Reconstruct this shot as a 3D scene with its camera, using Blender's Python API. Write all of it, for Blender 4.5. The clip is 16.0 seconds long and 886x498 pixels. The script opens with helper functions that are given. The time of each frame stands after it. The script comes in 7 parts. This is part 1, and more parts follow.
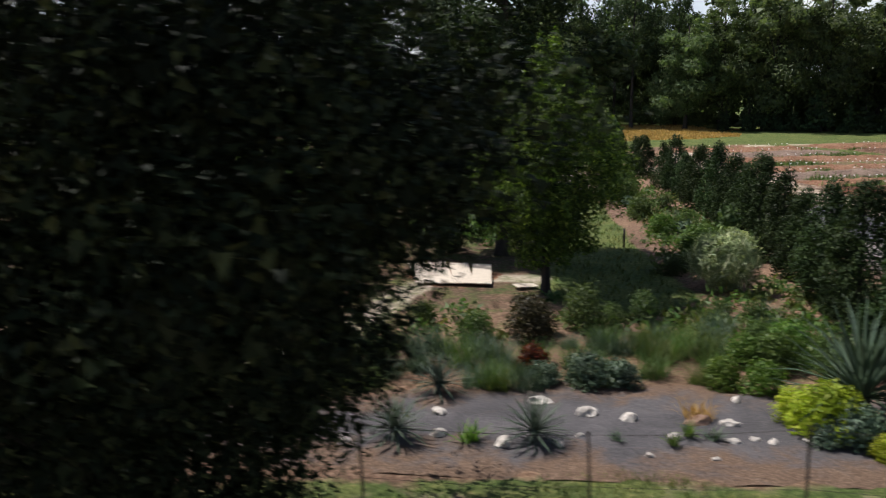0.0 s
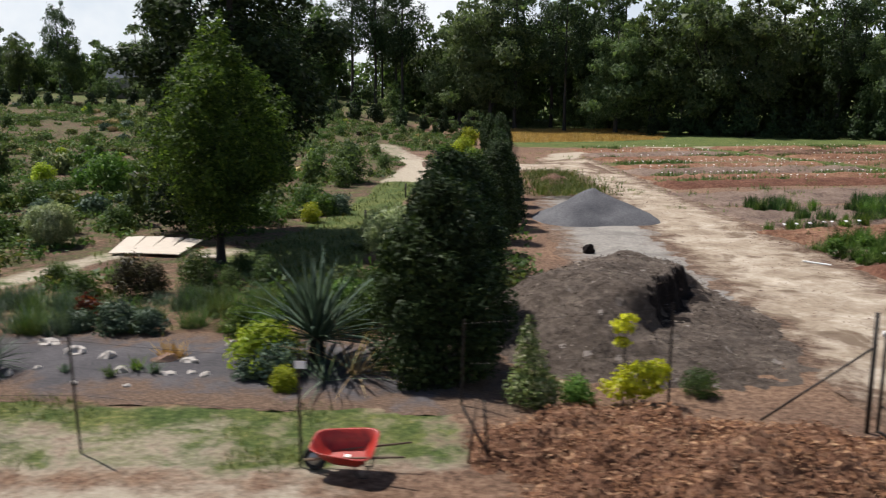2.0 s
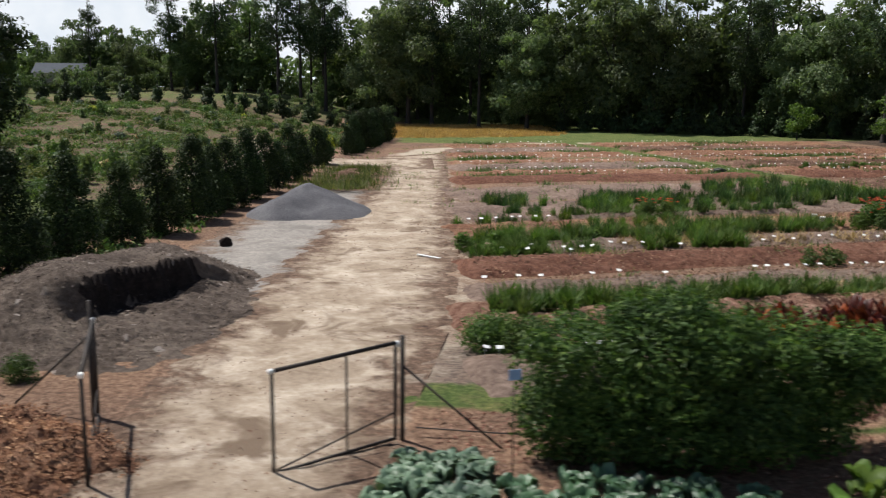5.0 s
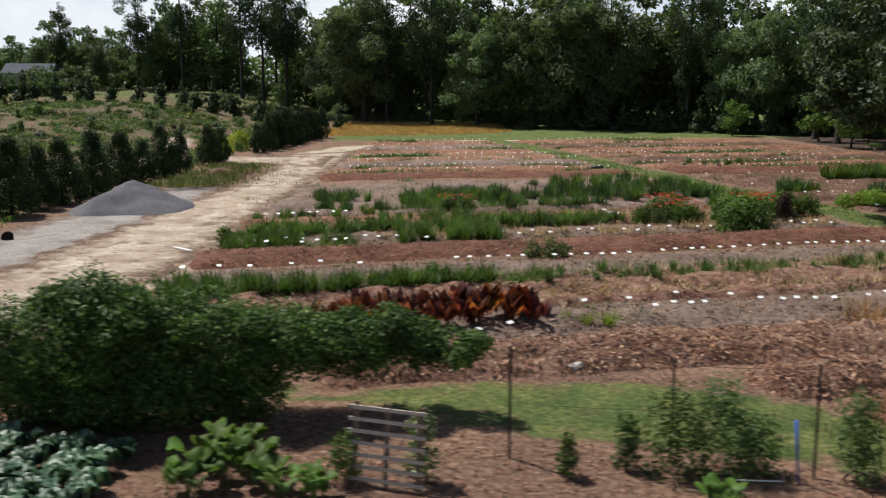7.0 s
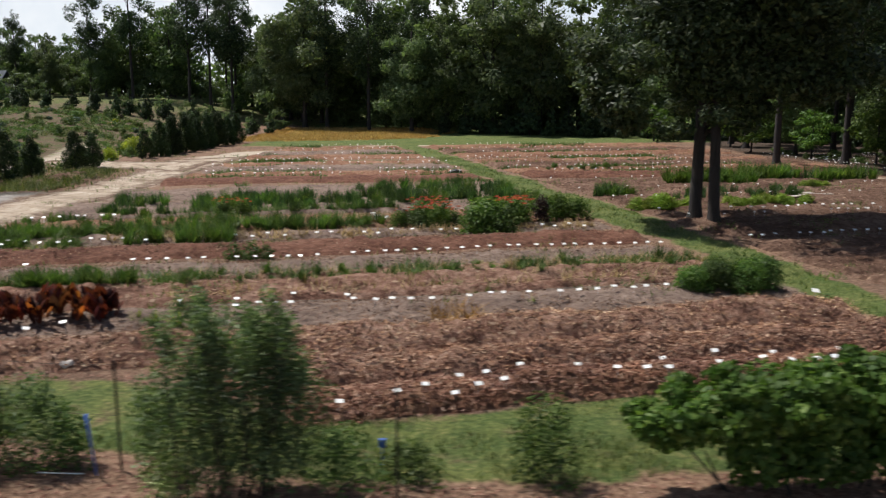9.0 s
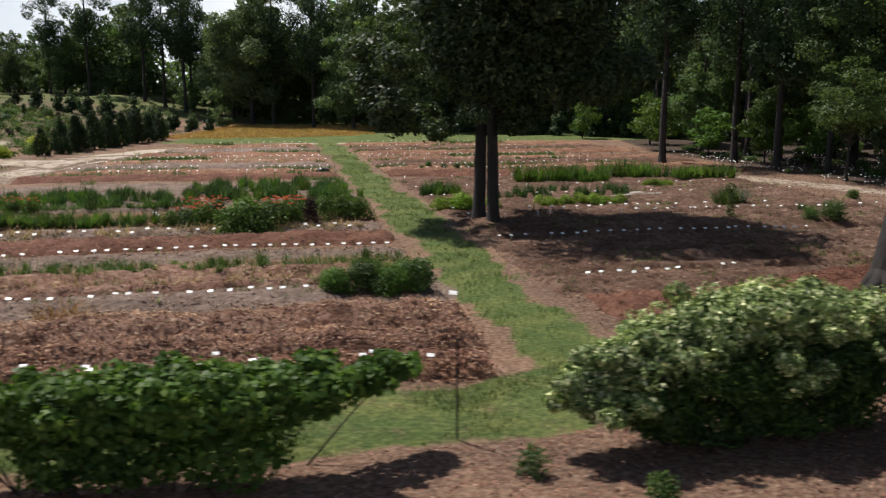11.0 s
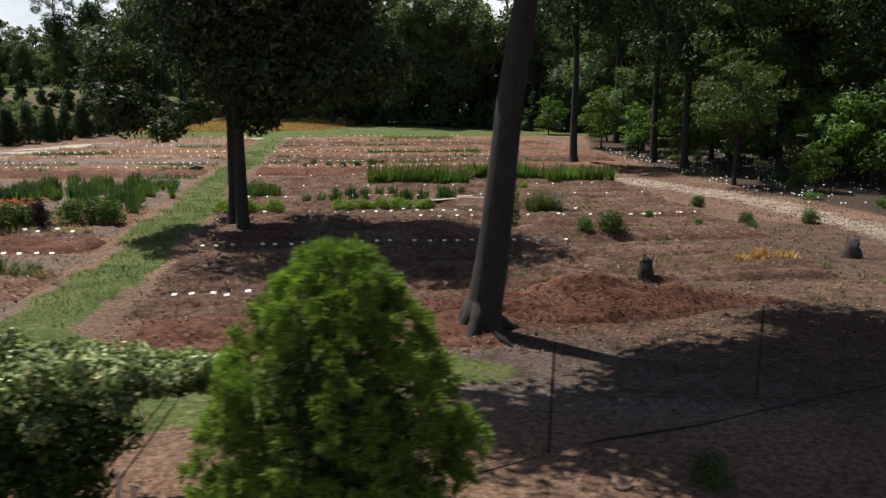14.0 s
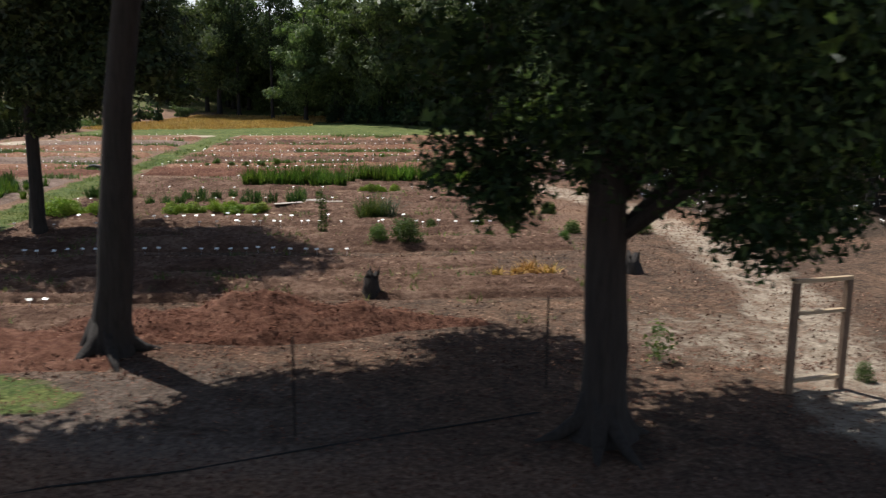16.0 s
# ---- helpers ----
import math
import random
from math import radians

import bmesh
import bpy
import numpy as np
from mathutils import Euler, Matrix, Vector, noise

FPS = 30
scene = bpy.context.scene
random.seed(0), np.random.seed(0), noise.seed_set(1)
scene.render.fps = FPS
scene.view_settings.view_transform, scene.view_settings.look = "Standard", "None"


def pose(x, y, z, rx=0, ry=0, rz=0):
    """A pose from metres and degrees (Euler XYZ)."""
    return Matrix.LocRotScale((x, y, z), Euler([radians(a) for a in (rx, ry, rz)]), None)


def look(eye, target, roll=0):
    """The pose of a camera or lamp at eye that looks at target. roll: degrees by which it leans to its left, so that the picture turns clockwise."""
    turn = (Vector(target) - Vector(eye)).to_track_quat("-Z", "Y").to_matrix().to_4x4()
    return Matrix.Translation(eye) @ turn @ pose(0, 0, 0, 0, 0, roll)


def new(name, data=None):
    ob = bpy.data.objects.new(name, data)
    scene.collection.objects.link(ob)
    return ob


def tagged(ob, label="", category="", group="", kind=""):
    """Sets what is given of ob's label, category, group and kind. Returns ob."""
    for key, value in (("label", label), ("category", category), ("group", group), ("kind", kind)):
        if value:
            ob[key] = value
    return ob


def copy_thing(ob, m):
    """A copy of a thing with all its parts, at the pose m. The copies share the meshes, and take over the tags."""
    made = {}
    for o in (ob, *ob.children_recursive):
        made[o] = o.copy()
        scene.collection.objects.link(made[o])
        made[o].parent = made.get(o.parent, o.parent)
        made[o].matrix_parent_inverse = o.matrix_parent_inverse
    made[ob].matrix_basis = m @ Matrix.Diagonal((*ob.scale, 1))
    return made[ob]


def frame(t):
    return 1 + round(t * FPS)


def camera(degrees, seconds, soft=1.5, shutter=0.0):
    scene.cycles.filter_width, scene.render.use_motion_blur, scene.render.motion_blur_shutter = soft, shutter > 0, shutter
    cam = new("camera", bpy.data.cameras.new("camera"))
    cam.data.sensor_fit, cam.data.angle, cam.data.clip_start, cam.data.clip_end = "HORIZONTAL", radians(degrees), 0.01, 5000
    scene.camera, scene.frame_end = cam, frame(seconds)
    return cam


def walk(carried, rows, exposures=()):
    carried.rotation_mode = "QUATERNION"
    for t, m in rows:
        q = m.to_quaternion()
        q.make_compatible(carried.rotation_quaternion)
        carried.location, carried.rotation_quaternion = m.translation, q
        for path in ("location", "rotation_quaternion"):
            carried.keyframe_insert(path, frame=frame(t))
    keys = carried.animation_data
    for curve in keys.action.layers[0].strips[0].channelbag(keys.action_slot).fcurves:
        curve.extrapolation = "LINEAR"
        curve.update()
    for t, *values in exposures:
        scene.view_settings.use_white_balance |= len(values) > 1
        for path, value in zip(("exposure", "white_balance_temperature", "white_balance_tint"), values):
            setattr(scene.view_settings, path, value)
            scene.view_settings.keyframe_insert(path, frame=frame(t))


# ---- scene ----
# ---- camera ----
cam = camera(53.5, 16.0, 1.2, 0.42)
# seconds, x, y, z, yaw, pitch, roll
PATH = [
    (0, 0.000, 0.000, 5.912, -0.32, -10.49, -0.15),
    (0.5, 2.512, -0.628, 5.674, 0.02, -10.29, -0.03),
    (1, 5.073, -1.188, 5.466, 0.08, -10.16, 0.11),
    (1.5, 7.516, -1.492, 5.301, 0.01, -10.04, 0.26),
    (2, 9.923, -1.603, 5.128, 0.03, -9.97, 0.41),
    (2.5, 11.994, -1.592, 5.007, 0.03, -10.02, 0.63),
    (3, 13.986, -1.533, 4.972, -0.07, -10.15, 0.82),
    (3.5, 15.867, -1.428, 5.024, -0.06, -10.24, 0.80),
    (4, 17.920, -1.411, 5.039, -0.02, -10.23, 0.77),
    (4.2, 18.776, -1.463, 5.059, 0.09, -10.23, 0.76),
    (6.3, 27.773, -3.603, 5.525, 0.14, -10.44, 0.35),
    (6.5, 28.718, -3.724, 5.521, 0.30, -10.47, 0.34),
    (7, 31.152, -3.905, 5.519, 1.28, -10.47, 0.31),
    (7.5, 33.616, -3.982, 5.510, 1.56, -10.46, 0.22),
    (8, 36.223, -4.061, 5.510, 1.64, -10.38, 0.17),
    (8.5, 38.794, -4.045, 5.493, 1.83, -10.35, 0.14),
    (9, 41.503, -3.973, 5.521, 1.96, -10.10, 0.17),
    (9.2, 42.554, -3.904, 5.528, 1.99, -10.06, 0.18),
    (11.3, 53.026, -3.467, 5.735, 3.02, -10.38, 0.13),
    (11.5, 53.886, -3.216, 5.736, 3.00, -10.38, 0.11),
    (12, 56.027, -2.452, 5.722, 3.08, -10.44, 0.09),
    (12.5, 58.216, -1.561, 5.763, 4.14, -10.54, 0.02),
    (13, 60.451, -0.682, 5.825, 5.31, -10.70, -0.09),
    (13.5, 62.517, 0.038, 5.884, 6.66, -10.80, -0.02),
    (14, 64.672, 0.750, 5.922, 8.03, -10.88, 0.11),
    (14.5, 66.798, 1.615, 5.926, 9.25, -10.92, 0.27),
    (15, 68.904, 2.398, 5.968, 9.92, -10.93, 0.27),
    (15.5, 71.214, 3.153, 6.034, 10.24, -10.99, 0.26),
    (16, 73.598, 3.889, 6.119, 10.79, -11.13, 0.26),
]


def eye(x, y, z, yaw, pitch, roll):
    return pose(x, y, z, 0, 0, yaw) @ pose(0, 0, 0, 90 + pitch) @ pose(0, 0, 0, 0, 0, roll)


walk(cam, [(t, eye(*v)) for t, *v in PATH])

# ---- light ----
SUN_EL, SUN_TO = radians(60), Vector((0.80, -0.60, 0)).normalized()   # the way the shadows fall
world = bpy.data.worlds.new("sky")
world.use_nodes = True
scene.world = world
wn = world.node_tree.nodes
sky = wn.new("ShaderNodeTexSky")
sky.sky_type, sky.sun_disc, sky.sun_elevation = "NISHITA", False, SUN_EL
sky.sun_rotation = math.atan2(-SUN_TO.x, -SUN_TO.y)
sky.dust_density, sky.air_density = 1.0, 1.0
wn["Background"].inputs[1].default_value = 0.072
world.node_tree.links.new(sky.outputs[0], wn["Background"].inputs[0])
sun = new("sun", bpy.data.lights.new("sun", "SUN"))
sun.data.energy, sun.data.angle, sun.data.color = 5.0, radians(0.53), (1.0, 0.965, 0.915)
sun.matrix_world = look((0, 0, 60), Vector((0, 0, 60)) + SUN_TO * math.cos(SUN_EL) + Vector((0, 0, -math.sin(SUN_EL))))
scene.view_settings.exposure = 0.24

# ---- materials ----


def nodes(name):
    m = bpy.data.materials.new(name)
    m.use_nodes = True
    t = m.node_tree
    return m, t, t.nodes["Principled BSDF"]


def add(t, kind, **values):
    n = t.nodes.new(kind)
    for k, v in values.items():
        n.inputs[k].default_value = v
    return n


def noise_tex(t, scale, detail=6.0, rough=0.6, distort=0.0):
    pos = t.nodes.get("Geometry") or t.nodes.new("ShaderNodeNewGeometry")
    n = add(t, "ShaderNodeTexNoise", Scale=scale, Detail=detail, Roughness=rough, Distortion=distort)
    t.links.new(pos.outputs["Position"], n.inputs["Vector"])
    return n


def ramp(t, source, stops):
    r = t.nodes.new("ShaderNodeValToRGB")
    e = r.color_ramp.elements
    while len(e) < len(stops):
        e.new(0.5)
    for k, (p, c) in zip(e, stops):
        k.position, k.color = p, (*c, 1)
    t.links.new(source, r.inputs[0])
    return r


def mix(t, fac, a, b, mode="MIX"):
    m = t.nodes.new("ShaderNodeMix")
    m.data_type, m.blend_type = "RGBA", mode
    for sock, v in ((m.inputs[0], fac), (m.inputs[6], a), (m.inputs[7], b)):
        if hasattr(v, "is_output"):
            t.links.new(v, sock)
        elif isinstance(v, (int, float)):
            sock.default_value = v
        else:
            sock.default_value = (*v, 1)
    return m.outputs[2]


def bump(t, bsdf, source, strength, distance):
    b = add(t, "ShaderNodeBump", Strength=strength, Distance=distance)
    t.links.new(source, b.inputs["Height"])
    t.links.new(b.outputs[0], bsdf.inputs["Normal"])


def earth(name, dark, mid, light, fine=9.0, coarse=0.5, rough=0.95, relief=0.06, chips=0.0, chip=(0.5, 0.36, 0.24), chip_scale=14.0, fade=None, spots=0.0, bw=0.35):
    """Soil, mulch, sand: coarse patches, fine crumbs and, if asked, scattered chips."""
    m, t, b = nodes(name)
    big, small = noise_tex(t, coarse, 5, 0.6, 0.4), noise_tex(t, fine, 8, 0.75)
    both = add(t, "ShaderNodeMath")
    both.operation = "MULTIPLY_ADD"
    t.links.new(small.outputs[0], both.inputs[0])
    both.inputs[1].default_value = 1.15 * (1 - bw)
    half = add(t, "ShaderNodeMath")
    half.operation, half.inputs[1].default_value = "MULTIPLY", 1.15 * bw
    t.links.new(big.outputs[0], half.inputs[0])
    t.links.new(half.outputs[0], both.inputs[2])
    col = ramp(t, both.outputs[0], [(0.36, dark), (0.55, mid), (0.74, light)]).outputs[0]
    if chips:
        v = add(t, "ShaderNodeTexVoronoi", Scale=chip_scale)
        t.links.new(t.nodes["Geometry"].outputs["Position"], v.inputs["Vector"])
        sel = ramp(t, v.outputs["Color"], [(0.98 - chips, (0, 0, 0)), (1.0 - chips * 0.8, (1, 1, 1))])
        col = mix(t, sel.outputs[0], col, chip)
    if spots:
        s = noise_tex(t, 0.62, 5, 0.55, 0.8)
        col = mix(t, ramp(t, s.outputs[0], [(0.55, (0, 0, 0)), (0.65, (spots,) * 3)]).outputs[0], col, dark)
    if fade:
        rim = t.nodes.new("ShaderNodeAttribute")
        rim.attribute_name = "rim"
        edge = noise_tex(t, 1.1, 7, 0.7, 0.5)
        k = add(t, "ShaderNodeMath")
        k.operation, k.inputs[1].default_value = "MULTIPLY_ADD", -5.0
        t.links.new(edge.outputs[0], k.inputs[0])
        t.links.new(rim.outputs["Fac"], k.inputs[2])
        r = t.nodes.new("ShaderNodeMapRange")
        r.interpolation_type = "SMOOTHSTEP"
        r.inputs[1].default_value, r.inputs[2].default_value = -2.3, -0.9
        t.links.new(k.outputs[0], r.inputs[0])
        col = mix(t, r.outputs[0], ramp(t, small.outputs[0], [(0.32, (0.045, 0.028, 0.021)), (0.52, (0.15, 0.097, 0.068)), (0.72, (0.30, 0.21, 0.15))]).outputs[0], col)
    t.links.new(col, b.inputs["Base Color"])
    b.inputs["Roughness"].default_value = rough
    b.inputs["Specular IOR Level"].default_value = 0.15
    bump(t, b, small.outputs[0], 1.0, relief)
    return m


def leafy(name, c1, c2, c3=None, rough=0.5, glow=0.35, spec=0.18):
    """Leaves: each one its own tint, light showing through."""
    m, t, b = nodes(name)
    g = t.nodes.new("ShaderNodeNewGeometry")
    col = ramp(t, g.outputs["Random Per Island"], [(0.0, c1), (0.75, c2), (1.0, c3 or c2)]).outputs[0]
    o = t.nodes.new("ShaderNodeObjectInfo")
    hsv = add(t, "ShaderNodeHueSaturation")
    for sock, lo, hi in (("Value", 0.8, 1.2), ("Hue", 0.485, 0.515)):
        mr = t.nodes.new("ShaderNodeMapRange")
        mr.inputs[3].default_value, mr.inputs[4].default_value = lo, hi
        t.links.new(o.outputs["Random"], mr.inputs[0])
        t.links.new(mr.outputs[0], hsv.inputs[sock])
    t.links.new(col, hsv.inputs["Color"])
    clump = noise_tex(t, 0.9, 3, 0.6)
    col = mix(t, 1.0, hsv.outputs[0], ramp(t, clump.outputs[0], [(0.32, (0.62, 0.62, 0.66)), (0.68, (1.3, 1.28, 1.15))]).outputs[0], "MULTIPLY")
    t.links.new(col, b.inputs["Base Color"])
    b.inputs["Roughness"].default_value = rough
    b.inputs["Specular IOR Level"].default_value = spec
    tr = t.nodes.new("ShaderNodeBsdfTranslucent")
    t.links.new(mix(t, 1.0, col, (1.0, 1.07, 0.6), "MULTIPLY"), tr.inputs[0])
    ms = add(t, "ShaderNodeMixShader", Fac=glow)
    t.links.new(b.outputs[0], ms.inputs[1])
    t.links.new(tr.outputs[0], ms.inputs[2])
    t.links.new(ms.outputs[0], t.nodes["Material Output"].inputs[0])
    return m


def plain(name, color, rough=0.6, metal=0.0, vary=0.25, scale=6.0, relief=0.003, stretch=None):
    """Paint, metal, wood, bark: one colour with wear and grain."""
    m, t, b = nodes(name)
    g = t.nodes.new("ShaderNodeTexCoord")
    n = add(t, "ShaderNodeTexNoise", Scale=scale, Detail=7.0, Roughness=0.7)
    if stretch:
        mp = t.nodes.new("ShaderNodeMapping")
        mp.inputs["Scale"].default_value = stretch
        t.links.new(g.outputs["Object"], mp.inputs[0])
        t.links.new(mp.outputs[0], n.inputs["Vector"])
    else:
        t.links.new(g.outputs["Object"], n.inputs["Vector"])
    lo, hi = [c * (1 - vary) for c in color], [min(1, c * (1 + vary)) for c in color]
    t.links.new(ramp(t, n.outputs[0], [(0.3, lo), (0.7, hi)]).outputs[0], b.inputs["Base Color"])
    b.inputs["Roughness"].default_value, b.inputs["Metallic"].default_value = rough, metal
    bump(t, b, n.outputs[0], 0.8, relief)
    return m


SAND = earth("sandy_track", (0.19, 0.138, 0.098), (0.36, 0.285, 0.212), (0.58, 0.495, 0.40), 5.0, 0.75, relief=0.08, fade=True, spots=1.0, bw=0.56)
STONE_DUST = earth("grey_screenings", (0.16, 0.145, 0.13), (0.24, 0.22, 0.20), (0.38, 0.34, 0.30), 7.0, 0.6, relief=0.04, fade=True, spots=0.5)
GRAVEL = earth("dark_gravel", (0.045, 0.045, 0.05), (0.105, 0.103, 0.112), (0.19, 0.185, 0.19), 22.0, 0.8, relief=0.03)
GRAVEL_BED = earth("dark_gravel_bed", (0.036, 0.034, 0.037), (0.080, 0.074, 0.079), (0.15, 0.137, 0.142), 18.0, 0.8, relief=0.03, fade=True)
TAN_MULCH = earth("pale_wood_mulch", (0.048, 0.022, 0.016), (0.24, 0.125, 0.086), (0.46, 0.30, 0.22), 4.5, 0.8, relief=0.2, chips=0.12, chip=(0.48, 0.33, 0.23), chip_scale=9.0)
BROWN_MULCH = earth("brown_bark_mulch", (0.050, 0.021, 0.013), (0.205, 0.102, 0.062), (0.40, 0.24, 0.155), 5.5, 0.6, relief=0.12, chips=0.05, chip=(0.40, 0.25, 0.15), chip_scale=10.0)
RED_SOIL = earth("red_brown_soil", (0.036, 0.015, 0.010), (0.132, 0.058, 0.037), (0.25, 0.13, 0.088), 5.0, 0.7, relief=0.12)
GREY_SOIL = earth("grey_brown_soil", (0.06, 0.042, 0.035), (0.185, 0.130, 0.103), (0.33, 0.245, 0.195), 5.0, 0.7, relief=0.12)
COMPOST = earth("dark_grey_compost", (0.036, 0.027, 0.022), (0.118, 0.091, 0.074), (0.225, 0.178, 0.145), 5.0, 0.7, relief=0.18, chips=0.09, chip=(0.34, 0.29, 0.26), chip_scale=7.0)
DARK_SOIL = earth("dark_brown_soil", (0.030, 0.015, 0.011), (0.135, 0.076, 0.051), (0.30, 0.195, 0.14), 4.5, 0.6, relief=0.2, chips=0.06, chip=(0.40, 0.27, 0.18), chip_scale=8.0, bw=0.45)
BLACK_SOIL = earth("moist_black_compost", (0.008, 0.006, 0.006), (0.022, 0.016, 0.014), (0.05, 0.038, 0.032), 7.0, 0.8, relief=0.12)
LEAF_DARK = leafy("dark_holly_leaves", (0.015, 0.029, 0.011), (0.032, 0.054, 0.019), (0.075, 0.108, 0.042), 0.55, 0.22, 0.1)
LEAF_WOOD = leafy("woodland_leaves", (0.058, 0.092, 0.034), (0.104, 0.150, 0.055), (0.172, 0.215, 0.094), 0.5, 0.46, 0.22)
LEAF_FIELD_TREE = leafy("field_tree_leaves", (0.023, 0.039, 0.016), (0.053, 0.079, 0.031), (0.15, 0.185, 0.085), 0.5, 0.3, 0.2)
LEAF_OAK = leafy("light_oak_leaves", (0.076, 0.114, 0.050), (0.132, 0.182, 0.083), (0.215, 0.26, 0.132), 0.5, 0.48, 0.22)
# Backlit shade put into near-black leaf tints; the palest tint paints glints.
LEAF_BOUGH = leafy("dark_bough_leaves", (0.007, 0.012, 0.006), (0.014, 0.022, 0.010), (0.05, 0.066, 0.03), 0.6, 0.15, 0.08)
LEAF_CREAM = leafy("cream_edged_leaves", (0.045, 0.08, 0.022), (0.27, 0.32, 0.125), (0.74, 0.71, 0.44), 0.5, 0.22, 0.14)
LEAF_PINE = leafy("pine_needles", (0.026, 0.046, 0.022), (0.050, 0.078, 0.036), (0.085, 0.115, 0.056), 0.55, 0.3, 0.12)
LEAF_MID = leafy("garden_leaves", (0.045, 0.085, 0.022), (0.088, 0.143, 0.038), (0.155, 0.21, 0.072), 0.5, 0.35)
LEAF_BRIGHT = leafy("fresh_green_leaves", (0.052, 0.105, 0.020), (0.100, 0.170, 0.034), (0.185, 0.26, 0.066), 0.5, 0.4)
LEAF_FEATHER = leafy("feathery_yellow_green", (0.080, 0.145, 0.025), (0.205, 0.315, 0.058), (0.41, 0.53, 0.12), 0.55, 0.42)
LEAF_CABBAGE = leafy("cabbage_leaves", (0.050, 0.095, 0.065), (0.12, 0.185, 0.125), (0.33, 0.41, 0.31), 0.45, 0.15, 0.3)
MEADOW = leafy("ripe_grass", (0.32, 0.18, 0.065), (0.46, 0.28, 0.11), (0.54, 0.38, 0.18), 0.8, 0.25, 0.1)
PALE_STRAW = leafy("withered_stalks", (0.30, 0.21, 0.11), (0.45, 0.34, 0.19), (0.58, 0.47, 0.28), 0.8, 0.2, 0.1)
LEAF_ACER = leafy("maple_leaves", (0.030, 0.064, 0.013), (0.085, 0.155, 0.029), (0.235, 0.34, 0.07), 0.5, 0.48)
LEAF_LIME = leafy("lime_leaves", (0.20, 0.27, 0.015), (0.38, 0.44, 0.035), (0.54, 0.56, 0.09), 0.5, 0.4)
LEAF_GOLD = leafy("golden_leaves", (0.30, 0.29, 0.015), (0.55, 0.50, 0.03), (0.68, 0.62, 0.08), 0.5, 0.4)
LEAF_PALE = leafy("variegated_leaves", (0.07, 0.11, 0.03), (0.24, 0.30, 0.12), (0.62, 0.62, 0.42), 0.5, 0.3)
LEAF_BLUE = leafy("blue_green_leaves", (0.040, 0.070, 0.048), (0.095, 0.140, 0.095), (0.21, 0.265, 0.19), 0.5, 0.2)
LEAF_RED = leafy("dark_red_leaves", (0.034, 0.013, 0.012), (0.150, 0.034, 0.018), (0.44, 0.11, 0.036), 0.4, 0.45)
LEAF_ORANGE = leafy("orange_flowers", (0.22, 0.045, 0.022), (0.36, 0.085, 0.036), (0.46, 0.16, 0.07), 0.5, 0.3)
LEAF_ROSE = leafy("greyish_rambler_leaves", (0.045, 0.075, 0.028), (0.105, 0.150, 0.062), (0.23, 0.28, 0.14), 0.5, 0.4, 0.2)
LEAF_PAMPAS = leafy("pale_grass_leaves", (0.15, 0.19, 0.09), (0.32, 0.36, 0.20), (0.62, 0.62, 0.43), 0.5, 0.3)
LEAF_IRIS = leafy("iris_leaves", (0.030, 0.066, 0.024), (0.066, 0.118, 0.040), (0.16, 0.225, 0.075), 0.45, 0.35)
LEAF_KALE = leafy("kale_leaves", (0.026, 0.062, 0.034), (0.062, 0.122, 0.068), (0.26, 0.35, 0.25), 0.4, 0.15, 0.35)
GRASS = leafy("lawn_blades", (0.058, 0.092, 0.024), (0.115, 0.152, 0.044), (0.27, 0.26, 0.10), 0.6, 0.3, 0.15)
STRAW = leafy("dry_stalks", (0.32, 0.18, 0.05), (0.50, 0.29, 0.085), (0.56, 0.39, 0.15), 0.7, 0.2, 0.2)
LEAF_SPEAR = leafy("grey_spear_leaves", (0.065, 0.095, 0.068), (0.125, 0.165, 0.12), (0.25, 0.29, 0.22), 0.5, 0.15, 0.25)
LEAF_BRONZE = leafy("bronze_leaves", (0.030, 0.026, 0.016), (0.062, 0.050, 0.026), (0.10, 0.085, 0.04), 0.5, 0.3)
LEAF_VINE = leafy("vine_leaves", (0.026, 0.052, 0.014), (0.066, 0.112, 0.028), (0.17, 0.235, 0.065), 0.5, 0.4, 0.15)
LEAF_CHARTREUSE = leafy("chartreuse_leaves", (0.12, 0.19, 0.025), (0.21, 0.30, 0.045), (0.34, 0.42, 0.09), 0.5, 0.35)
LEAF_LAYER = leafy("layered_light_leaves", (0.06, 0.105, 0.034), (0.10, 0.16, 0.052), (0.17, 0.24, 0.088), 0.5, 0.45, 0.2)
# Palest tint paints sunlit leaf patches; the near-black tints paint shaded boughs.
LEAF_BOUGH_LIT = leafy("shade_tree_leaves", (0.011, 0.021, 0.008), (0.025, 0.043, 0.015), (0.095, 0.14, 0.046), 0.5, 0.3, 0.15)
BARK = plain("grey_bark", (0.029, 0.024, 0.021), 0.95, 0, 0.6, 3.0, 0.05, (5, 5, 0.5))
DARK_STEEL = plain("rusty_dark_steel", (0.045, 0.038, 0.034), 0.6, 0.7, 0.4, 20.0, 0.001)
GALV = plain("galvanised_steel", (0.48, 0.48, 0.47), 0.45, 0.8, 0.2, 15.0, 0.001)
PALE_SLAT = plain("silvered_slat", (0.38, 0.335, 0.285), 0.85, 0, 0.35, 5.0, 0.004, (2, 12, 12))
ROOFING = plain("grey_roof_sheet", (0.045, 0.055, 0.07), 0.9, 0, 0.2, 1.0, 0.01)
TIMBER = plain("weathered_timber", (0.15, 0.10, 0.068), 0.85, 0, 0.4, 5.0, 0.006, (12, 12, 1))
PALE_TIMBER = plain("pale_sawn_timber", (0.42, 0.32, 0.21), 0.8, 0, 0.3, 5.0, 0.004, (1, 12, 12))
